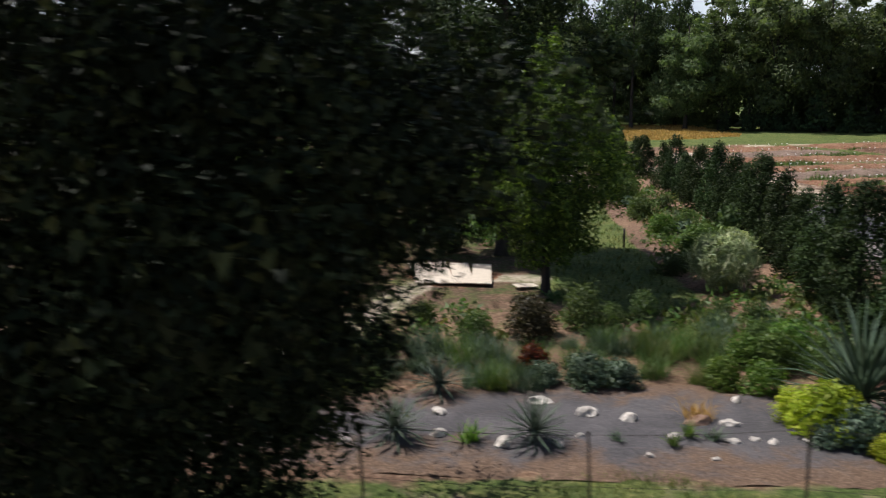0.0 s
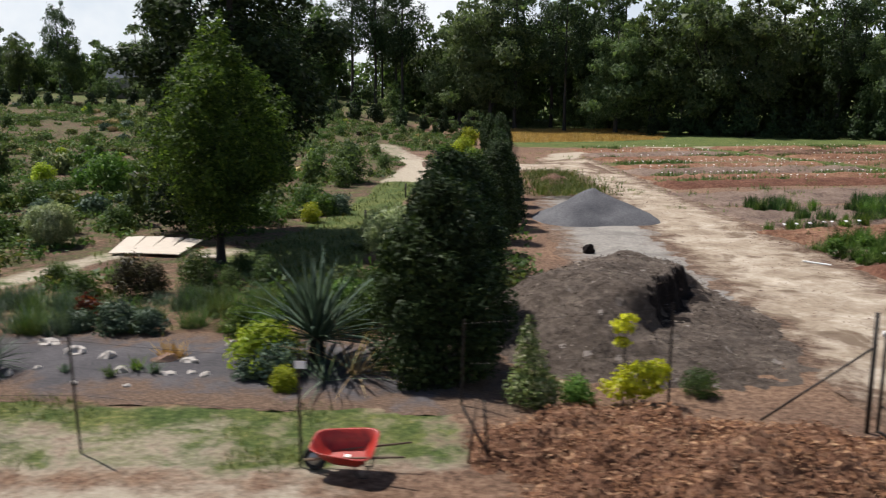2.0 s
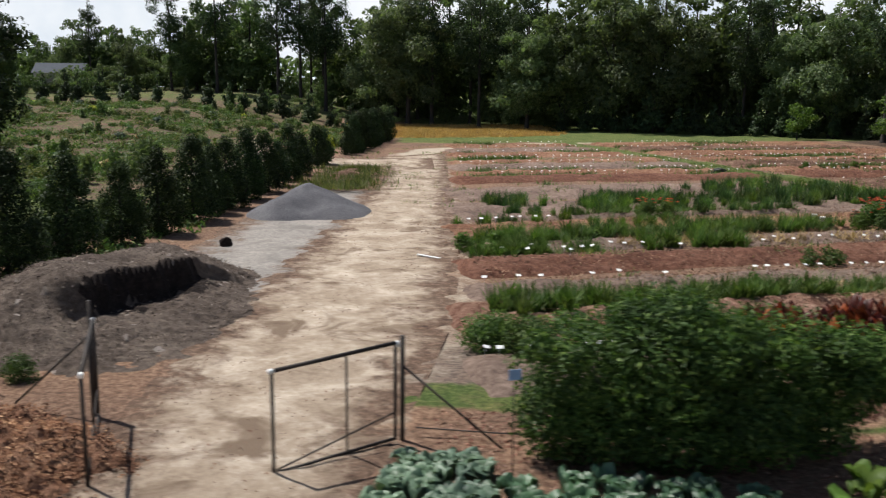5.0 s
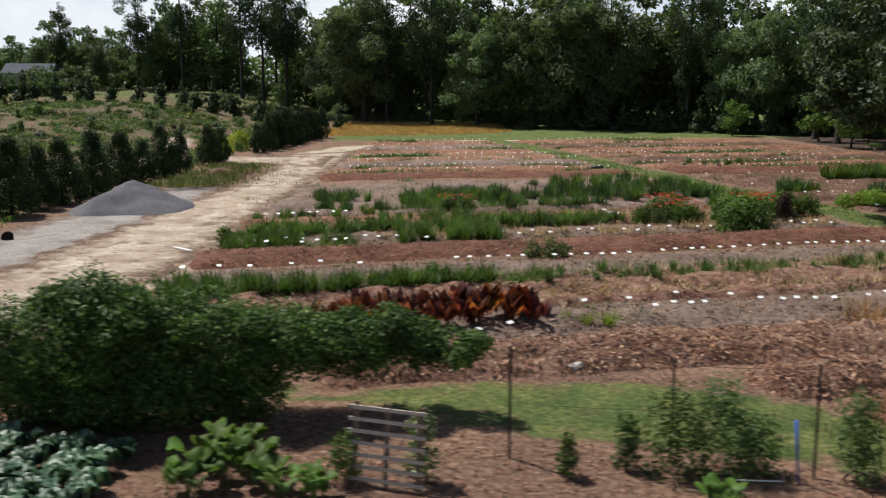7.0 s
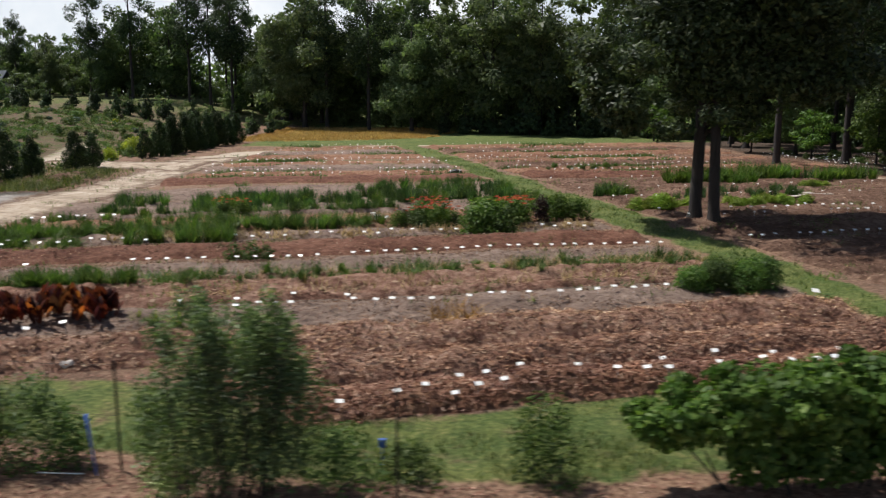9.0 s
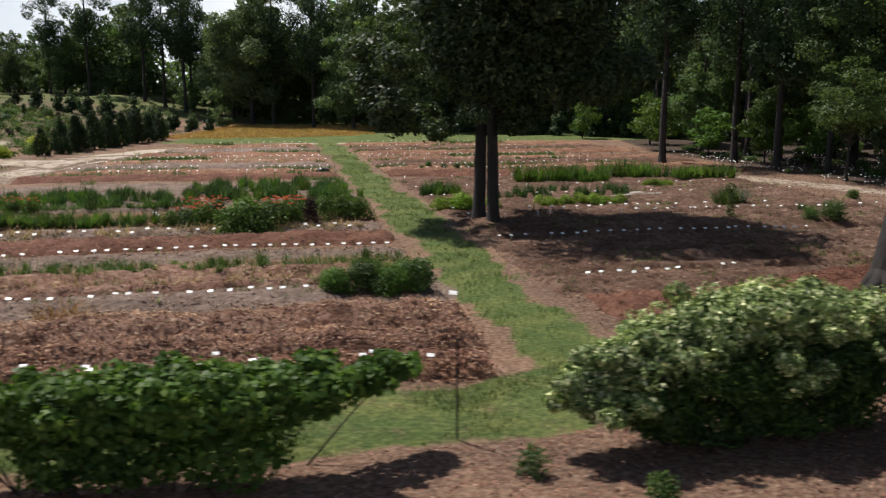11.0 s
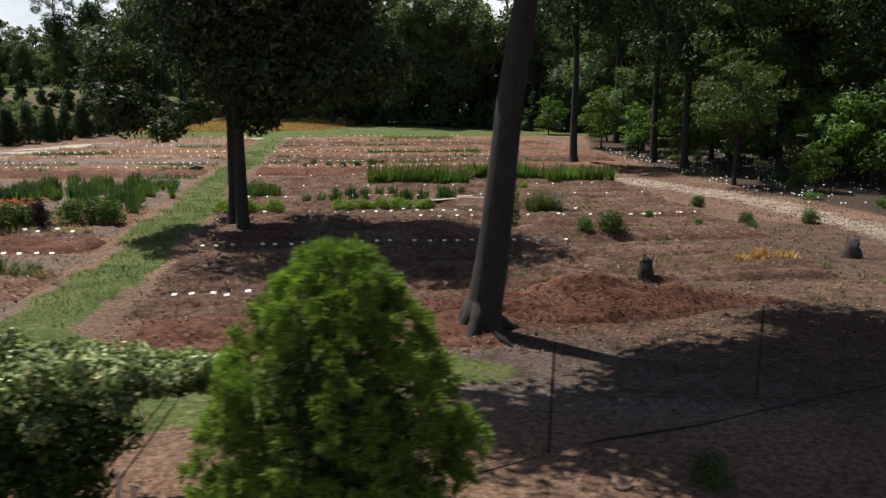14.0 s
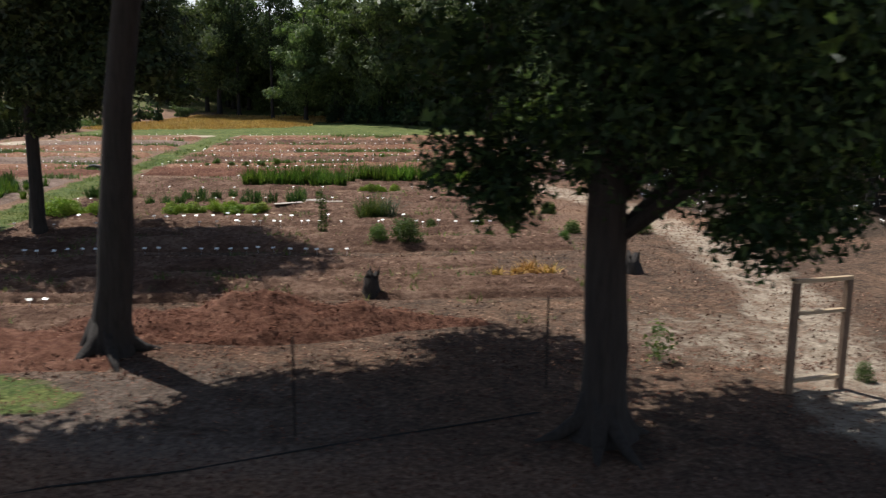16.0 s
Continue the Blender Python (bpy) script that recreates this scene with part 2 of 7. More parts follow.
PLYWOOD = plain("pale_plywood", (0.55, 0.47, 0.39), 0.7, 0, 0.22, 2.0, 0.002, (1, 8, 1))
RED_PAINT = plain("red_barrow_paint", (0.34, 0.027, 0.018), 0.4, 0, 0.35, 5.0, 0.002)
RUBBER = plain("black_rubber", (0.015, 0.015, 0.015), 0.8)
WHITE_TAG = plain("white_label_plastic", (0.85, 0.85, 0.82), 0.4, 0, 0.05)
PALE_ROCK = plain("pale_stone", (0.48, 0.43, 0.39), 0.9, 0, 0.45, 4.0, 0.03)
BROWN_ROCK = plain("brown_stone", (0.28, 0.17, 0.12), 0.9, 0, 0.45, 4.0, 0.03)
BLACK_PLASTIC = plain("black_plastic", (0.012, 0.012, 0.013), 0.65)
PALE_BLUE = plain("pale_blue_plastic", (0.22, 0.34, 0.52), 0.5)
BLUE_PAINT = plain("blue_paint", (0.05, 0.12, 0.42), 0.4)

# ---- mesh helpers ----
TAU = 2 * math.pi
CA, SA = math.cos(radians(14.3)), math.sin(radians(14.3))


def xy(u, v):
    """Field rows run along u; v goes away from the track."""
    return CA * u - SA * v, SA * u + CA * v


def smooth(a):
    a = np.clip(a, 0, 1)
    return a * a * (3 - 2 * a)


def wob(x, y, s=1.0, seed=0.0):
    """Cheap smooth unevenness between about -1 and 1."""
    x, y = x * s, y * s
    return (np.sin(1.31 * x + 0.9 * np.sin(0.83 * y + seed) + seed) + np.sin(1.17 * y + 1.1 * np.sin(0.71 * x + 2 * seed) + 1.7 * seed)
            + 0.6 * np.sin(2.9 * x + 2.3 * y + 3.1 * seed) + 0.6 * np.sin(2.1 * x - 3.3 * y + seed)) / 2.6


def lumpy(x, y, size, seed=0.0, octaves=3):
    """Uneven value noise between -1 and 1 with lumps of about that size in metres."""
    out, amp, total_ = 0.0, 1.0, 0.0
    for o in range(octaves):
        px, py = np.asarray(x) / size * 2 ** o + 17.3 * seed, np.asarray(y) / size * 2 ** o - 9.1 * seed
        ix, iy = np.floor(px), np.floor(py)
        fx, fy = smooth(px - ix), smooth(py - iy)

        def corner(a, b):
            s = np.sin(a * 127.1 + b * 311.7 + seed * 74.7) * 43758.5453
            return s - np.floor(s)
        out = out + amp * (2 * ((corner(ix, iy) * (1 - fx) + corner(ix + 1, iy) * fx) * (1 - fy) + (corner(ix, iy + 1) * (1 - fx) + corner(ix + 1, iy + 1) * fx) * fy) - 1)
        total_ += amp
        amp *= 0.55
    return out / total_


def height(x, y):
    """The lie of the land."""
    x, y = np.asarray(x, float), np.asarray(y, float)
    rise = 3.3 * smooth((y - 38) / 70) * smooth((13 - x) / 26) + 2.0 * smooth((y - 110) / 60)
    return rise + 0.05 * wob(x, y, 0.35) + 0.02 * wob(x, y, 1.7, 2.0)


def mesh(name, verts, faces, mat, flat=False):
    """A mesh from arrays; all faces have as many corners."""
    v, f = np.asarray(verts, np.float32), np.asarray(faces, np.int32)
    me = bpy.data.meshes.new(name)
    me.vertices.add(len(v))
    me.vertices.foreach_set("co", v.ravel())
    k = f.shape[1]
    me.loops.add(f.size)
    me.loops.foreach_set("vertex_index", f.ravel())
    me.polygons.add(len(f))
    me.polygons.foreach_set("loop_start", np.arange(len(f), dtype=np.int32) * k)
    me.polygons.foreach_set("use_smooth", np.full(len(f), not flat))
    me.update(calc_edges=True)
    me.materials.append(mat)
    return me


def thing(name, label, category, at=(0, 0, 0), turn=0, group="", kind="", size=1.0):
    ob = new(name)
    ob.matrix_world = pose(*at, 0, 0, turn) @ Matrix.Scale(size, 4)
    return tagged(ob, label, category, group, kind)


def part(name, me, parent, label=""):
    ob = new(name, me)
    ob.parent = parent
    return tagged(ob, label)


def ground_at(x, y, sink=0.0):
    return x, y, float(height(x, y)) - sink


def grid_mesh(name, x0, x1, y0, y1, nx, ny, fn, mat):
    """A sheet of nx by ny cells; fn maps arrays (a, b) to x, y, z."""
    a, b = np.meshgrid(np.linspace(x0, x1, nx + 1), np.linspace(y0, y1, ny + 1))
    x, y, z = fn(a.ravel(), b.ravel())
    i = np.arange(nx * ny)
    c = i // nx * (nx + 1) + i % nx
    return mesh(name, np.stack([x, y, z], 1), np.stack([c, c + 1, c + nx + 2, c + nx + 1], 1), mat)


def tube_arrays(points, radii, sides=8, rough=0.0, rng=None):
    """A tapered tube along a line of points."""
    pts = np.asarray(points, float)
    v, f = [], []
    ref = np.array([0.0, 0.0, 1.0])
    for i, (p, r) in enumerate(zip(pts, radii)):
        d = pts[min(i + 1, len(pts) - 1)] - pts[max(i - 1, 0)]
        d = d / (np.linalg.norm(d) + 1e-9)
        a = np.cross(d, ref if abs(d[2]) < 0.9 else np.array([1.0, 0, 0]))
        a /= np.linalg.norm(a)
        b = np.cross(d, a)
        for k in range(sides):
            w = TAU * k / sides
            rr = r * (1 + (rough * (rng.random() - 0.5) if rng is not None else 0))
            v.append(p + rr * (math.cos(w) * a + math.sin(w) * b))
    for i in range(len(pts) - 1):
        for k in range(sides):
            q = i * sides
            f.append((q + k, q + (k + 1) % sides, q + sides + (k + 1) % sides, q + sides + k))
    n = len(v)
    v += [pts[0], pts[-1]]
    for k in range(0, sides, 2):
        k2, k3 = (k + 1) % sides, (k + 2) % sides
        f.append((n, k3, k2, k))
        q = (len(pts) - 1) * sides
        f.append((n + 1, q + k, q + k2, q + k3))
    return np.array(v), np.array(f)


def join(parts):
    vs, fs, n = [], [], 0
    for v, f in parts:
        vs.append(v)
        fs.append(np.asarray(f) + n)
        n += len(v)
    return np.concatenate(vs), np.concatenate(fs)


def box_arrays(x0, x1, y0, y1, z0, z1):
    v = np.array([(x, y, z) for z in (z0, z1) for y in (y0, y1) for x in (x0, x1)], float)
    return v, np.array([(0, 2, 3, 1), (4, 5, 7, 6), (0, 1, 5, 4), (2, 6, 7, 3), (0, 4, 6, 2), (1, 3, 7, 5)])


def leaves(centers, size, rng, outward=None, droop=0.0, slim=0.5, spread=0.9, tri=False):
    """Rhombic leaves, one a point, turned at random and partly outward; each is folded a little along its rib."""
    n = len(centers)
    nrm = rng.normal(size=(n, 3))
    if outward is not None:
        nrm = nrm * spread + outward * 0.8
    nrm[:, 2] += 0.35
    nrm /= np.linalg.norm(nrm, axis=1, keepdims=True) + 1e-9
    a = rng.normal(size=(n, 3))
    a[:, 2] -= droop
    a -= (a * nrm).sum(1, keepdims=True) * nrm
    a /= np.linalg.norm(a, axis=1, keepdims=True) + 1e-9
    b = np.cross(nrm, a)
    s = (size * rng.uniform(0.6, 1.3, n))[:, None]
    if tri:
        v = np.stack([centers - a * s * 0.5 + b * s * slim * 0.5, centers + a * s * 0.55, centers - a * s * 0.5 - b * s * slim * 0.5], 1).reshape(-1, 3)
        return v, np.arange(3 * n).reshape(n, 3)
    fold = nrm * s * 0.12
    v = np.stack([centers - a * s * 0.5, centers + b * s * slim * 0.5 + fold, centers + a * s * 0.5, centers - b * s * slim * 0.5 + fold], 1).reshape(-1, 3)
    return v, np.arange(4 * n).reshape(n, 4)


def cloud(lumps, n, rng, shell=0.55, gaps=0.0, scale=1.0):
    """Points in ellipsoids (x, y, z, rx, ry, rz), most near their skins, with holes. Gives points and outward ways."""
    L = np.array(lumps, float)
    w = L[:, 3] * L[:, 4] + L[:, 4] * L[:, 5] + L[:, 3] * L[:, 5]
    k = rng.choice(len(L), n, p=w / w.sum())
    d = rng.normal(size=(n, 3))
    d /= np.linalg.norm(d, axis=1, keepdims=True)
    r = shell + (1 - shell) * rng.random(n) ** 0.5
    ragged = 1 + 0.16 * np.sin(5 * d[:, 0] + k) * np.sin(6 * d[:, 1] + 2 * k) + 0.1 * np.sin(11 * d[:, 2] + 3 * k)
    p = L[k, :3] + d * (r * ragged)[:, None] * L[k, 3:]
    if gaps:
        q = p / scale
        keep = wob(q[:, 0] + q[:, 2] * 0.7, q[:, 1] - q[:, 2], 1.6, 1.3) > -1 + 2 * gaps * rng.uniform(0.6, 1.0, n)
        p, d = p[keep], d[keep]
    return p, d


def crown_lumps(rng, r, z0, z1, n, form="oval"):
    """Clumps that make up a crown between two heights: a core, then smaller ones thrown out unevenly."""
    out = []
    for i in range(n):
        s = (i + 0.5) / n if i % 2 else rng.uniform(0.02, 0.98)
        z = z0 + (z1 - z0) * s
        wide = {"oval": math.sin(math.pi * (0.12 + 0.8 * s)), "cone": 1.08 - s, "high": 0.45 + 0.55 * math.sin(math.pi * s ** 0.7), "egg": math.sin(math.pi * (0.25 + 0.70 * s)) ** 0.8}[form]
        core = i < n // 3
        a, q = i * 2.4 + rng.uniform(-0.8, 0.8), r * wide * (rng.uniform(0.1, 0.5) if core else rng.uniform(0.55, 0.98))
        k = r * wide * (rng.uniform(0.38, 0.55) if core else rng.uniform(0.16, 0.32)) + 0.06 * r
        out.append((q * math.cos(a), q * math.sin(a), z, k, k, k * rng.uniform(0.5, 0.85) * min(1.6, max(0.7, (z1 - z0) / (2.2 * r)))))
    return out


def tree_meshes(name, seed, tall, r, low, trunk, n_leaf, leaf, mat, form="oval", lumps=22, gaps=0.25, lean=(0, 0), flare=1.6, limbs=10, sides=9, droop=0.0, slim=0.55, shift=(0, 0), roots=0, spread=0.42, extra=(), inner=0, tri=False, fill=1.9):
    """Meshes of a trunk with limbs and of a crown."""
    rng = np.random.default_rng(seed)
    L = crown_lumps(rng, r, low + r * 0.15, tall - r * 0.2, lumps, form)
    L = [(x + shift[0] + lean[0] * z / tall, y + shift[1] + lean[1] * z / tall, z, a, b, c) for x, y, z, a, b, c in L]
    L += list(extra)
    zs = np.array([-0.3, 0.0, 0.12, 0.35, 0.8, 1.6]) if tall > 5 else np.array([-0.1, 0.0, 0.1, 0.3])
    zs = np.concatenate([zs, np.linspace(zs[-1] + 0.6, tall * 0.86, 9)])
    line = [(lean[0] * z / tall + 0.12 * trunk * math.sin(z * 0.9 + seed), lean[1] * z / tall + 0.12 * trunk * math.cos(z * 0.7 + seed), z) for z in zs]
    rad = [trunk * ((1 + (flare - 1) * math.exp(-max(z, 0) * 3.5)) * (1 - 0.85 * max(z, 0) / tall)) for z in zs]
    tubes = [tube_arrays(line, rad, sides, 0.16, rng)]
    for i in range(roots):
        w, q = TAU * (i + 0.6 * rng.random()) / roots, trunk * rng.uniform(2.2, 3.6)
        c_, s_ = math.cos(w), math.sin(w)
        tubes.append(tube_arrays([(0.4 * trunk * c_, 0.4 * trunk * s_, 0.75), (0.95 * trunk * c_, 0.95 * trunk * s_, 0.3), (q * 0.6 * c_, q * 0.6 * s_, 0.06), (q * c_, q * s_, -0.08)], [trunk * 0.5, trunk * 0.42, trunk * 0.26, trunk * 0.08], 7, 0.2, rng))
    for x, y, z, a, b, c in L[: len(L) - len(extra): max(1, (len(L) - len(extra)) // limbs)]:
        z0 = max(low * 0.8, z - max(abs(x), abs(y)) * 0.8 - 0.5)
        s = np.array([lean[0] * z0 / tall, lean[1] * z0 / tall, z0])
        e = np.array([x, y, z])
        k = trunk * (1 - 0.85 * z0 / tall) * 0.45
        tubes.append(tube_arrays([s, s * 0.6 + e * 0.4 + (0, 0, 0.08 * tall * 0.3), e], [k, k * 0.6, k * 0.15], 5))
    p, d = cloud(L, n_leaf, rng, 0.5, gaps, r / 4)
    v, f = join(tubes)
    cv, cf = leaves(p, leaf, rng, d, droop, slim, spread, tri)
    if inner:
        p, d = cloud([(x, y, z, a * 0.75, b * 0.75, c * 0.75) for x, y, z, a, b, c in L], inner, rng, 0.0)
        cv, cf = join([(cv, cf), leaves(p, leaf * fill, rng, d, droop, 0.8, 0.9, tri)])
    return mesh(name + "_trunk", v, f, BARK), mesh(name + "_crown", cv, cf, mat)


def tree(meshes, label, at, turn=0, size=1.0, category="tree", group="", name="tree"):
    ob = thing(name, label, category, at, turn, group, size=size)
    part("trunk", meshes[0], ob)
    part("crown", meshes[1], ob)
    return ob


def bush_mesh(name, seed, lumps, n, leaf, mat, gaps=0.12, droop=0.0, slim=0.55, shell=0.5, scale=0.6, tri=False):
    rng = np.random.default_rng(seed)
    p, d = cloud(lumps, n, rng, shell, gaps, scale)
    p[:, 2] = np.maximum(p[:, 2], 0.02)
    return mesh(name, *leaves(p, leaf, rng, d, droop, slim, 0.55, tri), mat)


def stems_mesh(name, seed, lumps, n, r, mat, sides=5):
    """Bare stems from the base up into the clumps of a bush."""
    rng = np.random.default_rng(seed)
    L = np.array(lumps, float)
    tubes = []
    for i in range(n):
        x, y, z, a, b, c = L[i % len(L)]
        base = np.array([x * 0.6 + rng.normal() * 0.12, y * 0.6 + rng.normal() * 0.12, -0.05])
        top = np.array([x + rng.normal() * a * 0.4, y + rng.normal() * b * 0.4, z + c * 0.5])
        tubes.append(tube_arrays([base, base * 0.5 + top * 0.5 + rng.normal(size=3) * 0.05, top], [r, r * 0.7, r * 0.3], sides))
    return mesh(name, *join(tubes), mat)


def blades(roots, length, width, rng, lean=0.5, bend=0.5, segs=2):
    """Strap leaves from roots (n, 3): each bends outward over its length."""
    n = len(roots)
    a = rng.uniform(0, TAU, n)
    way = np.stack([np.cos(a), np.sin(a), np.zeros(n)], 1)
    side = np.stack([-np.sin(a), np.cos(a), np.zeros(n)], 1)
    ln = (length * rng.uniform(0.6, 1.2, n))[:, None]
    tilt = (lean * rng.uniform(0.2, 1.2, n))[:, None]
    cols = []
    for i in range(segs + 1):
        s = i / segs
        out = ln * (np.sin(tilt) * s + bend * tilt * s * s * 0.6)
        up = ln * (np.cos(tilt) * s - bend * tilt * s * s * 0.45)
        c = roots + way * out + np.array([0, 0, 1.0]) * up
        w = width * (1 - 0.92 * s ** 2) * 0.5
        cols += [c - side * w, c + side * w]
    v = np.stack(cols, 1).reshape(-1, 3)
    k = 2 * (segs + 1)
    f = np.concatenate([np.stack([np.arange(n) * k + 2 * i + j for j in (0, 1, 3, 2)], 1) for i in range(segs)])
    return v, f

# ---- ground ----


def band(x, lo, hi, soft):
    return smooth((x - lo) / soft + 0.5) * smooth((hi - x) / soft + 0.5)


def line_dist(x, y, pts):
    """Distance to a line of points."""
    best = np.full(np.shape(x), 1e9)
    for (ax, ay), (bx, by) in zip(pts, pts[1:]):
        dx, dy = bx - ax, by - ay
        s = np.clip(((x - ax) * dx + (y - ay) * dy) / (dx * dx + dy * dy), 0, 1)
        best = np.minimum(best, np.hypot(x - ax - s * dx, y - ay - s * dy))
    return best


LAWN_WALK = [(5.3, 24.5), (5.3, 27), (6.0, 32.2), (6.85, 39.7), (7.5, 49.6)]
SANDY_WALK = [(-9, 13.2), (-3.5, 18.2), (-2.5, 20.2), (-1.8, 22.6), (-0.7, 25.8), (1.7, 27.0), (4.0, 26.4)]
FAR_WALK = [(7.5, 50), (8.6, 62), (6.0, 73), (4.6, 79)]
FIELD_EDGE = [(19.5, 70), (20.6, 76), (24.7, 79.8), (27.8, 83.4), (32.9, 87.8), (38.5, 92.3), (44, 94.5)]
RIGHT_WALK = [(57, 88), (63, 66), (69, 53.5), (74, 47), (77.2, 38), (78.6, 30), (78.6, 20)]


def ground_masks(x, y):
    u, v = CA * x + SA * y, -SA * x + CA * y
    w = wob(x, y, 0.5, 4.0) * 0.35
    top = np.interp(x, [20, 25.7, 28.6, 31.6, 34.5, 37, 38.8, 41.2, 43.5, 49.1, 51.2, 55, 59.6, 61.6, 64], [13.3, 13.4, 11.4, 12.1, 12.0, 11.5, 10.4, 10.7, 11.5, 12.7, 13, 16.2, 18.6, 19.5, 18.6])
    low = np.interp(x, [20, 24.9, 28.2, 31.9, 35.2, 39.4, 42.8, 48.3, 49.8, 52.9, 60.3, 64], [11.9, 11.8, 10.8, 9.6, 8.9, 7.4, 7.7, 8.7, 9.6, 10.5, 15.5, 17.6])
    strip = smooth((top - y + 0.5 * w) / 0.5 + 0.5) * smooth((y - low + 0.5 * w) / 0.5 + 0.5) * band(x, 20.6, 63.8, 0.8)
    walk_ = band(u + 1.2 * w + 0.25 * wob(x, y, 2.1, 1), 54.3, 56.7, 0.7) * band(v, -1, 90, 2)
    far = np.maximum(smooth((v - 77 - 2 * w) / 3) * smooth((x - 14) / 6), 0.6 * smooth((y - 120) / 6))
    verge = band(y + w, 9.5, 12.6, 0.8) * smooth((10.9 - x) / 1.2)
    green_edge = np.maximum(band(y + 0.7 * w, 11.5, 12.7, 0.5) * smooth((10.2 - x) / 2), band(y + w, 9.7, 12.6, 0.8) * band(x, 6.2, 10.4, 1.5) * 0.93)
    garden = smooth((y - 13.6) / 1.2) * smooth((9.5 - x - 0.02 * y) / 2)
    lawn = smooth((np.interp(y, [26, 31, 40], [1.9, 1.35, 1.05]) - line_dist(x, y, LAWN_WALK)) / 0.6 + 0.5)
    weeds = band(v, 56.0, 59.0, 1.5) * band(u, 34, 54, 2) * 0.45
    grass = np.maximum.reduce([strip * 0.59, walk_ * 0.74, far * 0.85, verge * 0.44, green_edge * 0.6, garden * np.where((x > -1) & (y < 24.5), 0.36, 0.40), lawn, weeds])
    rl, rr = np.interp(y, [2, 9, 17, 29, 52, 66], [17.4, 17.4, 17.3, 17.9, 18.9, 17.6]), np.interp(y, [2, 9, 17, 26, 52, 72], [20.8, 20.6, 22.6, 22.9, 22.2, 21.2])
    road_side = smooth((x - rl + 0.8) / 0.8) * smooth((rr + 1.3 - x) / 1.3) * band(y, 0, 72, 2)
    sand = np.maximum.reduce([0.74 * smooth((0.62 - line_dist(x, y, SANDY_WALK)) / 0.8 + 0.5), smooth((1.3 - line_dist(x, y, FAR_WALK)) / 0.8 + 0.5) * np.where(y > 66, 0.55, 1.0), 0.66 * smooth((1.5 - line_dist(x, y, FIELD_EDGE)) / 1.2 + 0.5),
                              smooth((1.5 - line_dist(x, y, RIGHT_WALK)) / 1.4 + 0.5) * np.where(y > 56, 0.2, 0.46), smooth((5.0 - np.hypot((x - 76.5) / 1.4, y - 25)) / 4) * 0.38, verge * 0.56, band(y, 6.0, 9.6, 0.8) * smooth((9.5 - x) / 1.5) * 0.52, road_side * 0.42, band(y, 4, 9.0, 2) * smooth((6 - x) / 4) * 0.55,
                              smooth((0.32 - line_dist(x, y, LAWN_WALK)) / 0.3 + 0.5) * 0.62 * smooth((y - 28) / 6), band(u + 0.5 * w, 55.2, 55.8, 0.5) * band(v, 2, 60, 3) * 0.36])
    red = 0.75 * smooth((2.2 - np.hypot((x - 62) / 3.2, y - 22.3)) / 1.5)
    grey = np.maximum(smooth((3.0 - np.hypot((x - 65.5) / 2.4, (y - 18.3) / 1.2)) / 2) * 0.8, band(v, 6.4, 9.8, 0.8) * band(u, 20, 55, 2) * 0.6)
    # Leaf litter plus painted tree shade: ground colour darkened across the woodland.
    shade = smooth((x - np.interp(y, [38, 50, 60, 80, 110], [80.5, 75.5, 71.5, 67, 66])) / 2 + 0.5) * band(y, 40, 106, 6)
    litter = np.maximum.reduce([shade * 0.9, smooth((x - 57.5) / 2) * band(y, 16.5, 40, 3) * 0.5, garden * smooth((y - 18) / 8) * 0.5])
    return grass, sand, red, grey, litter


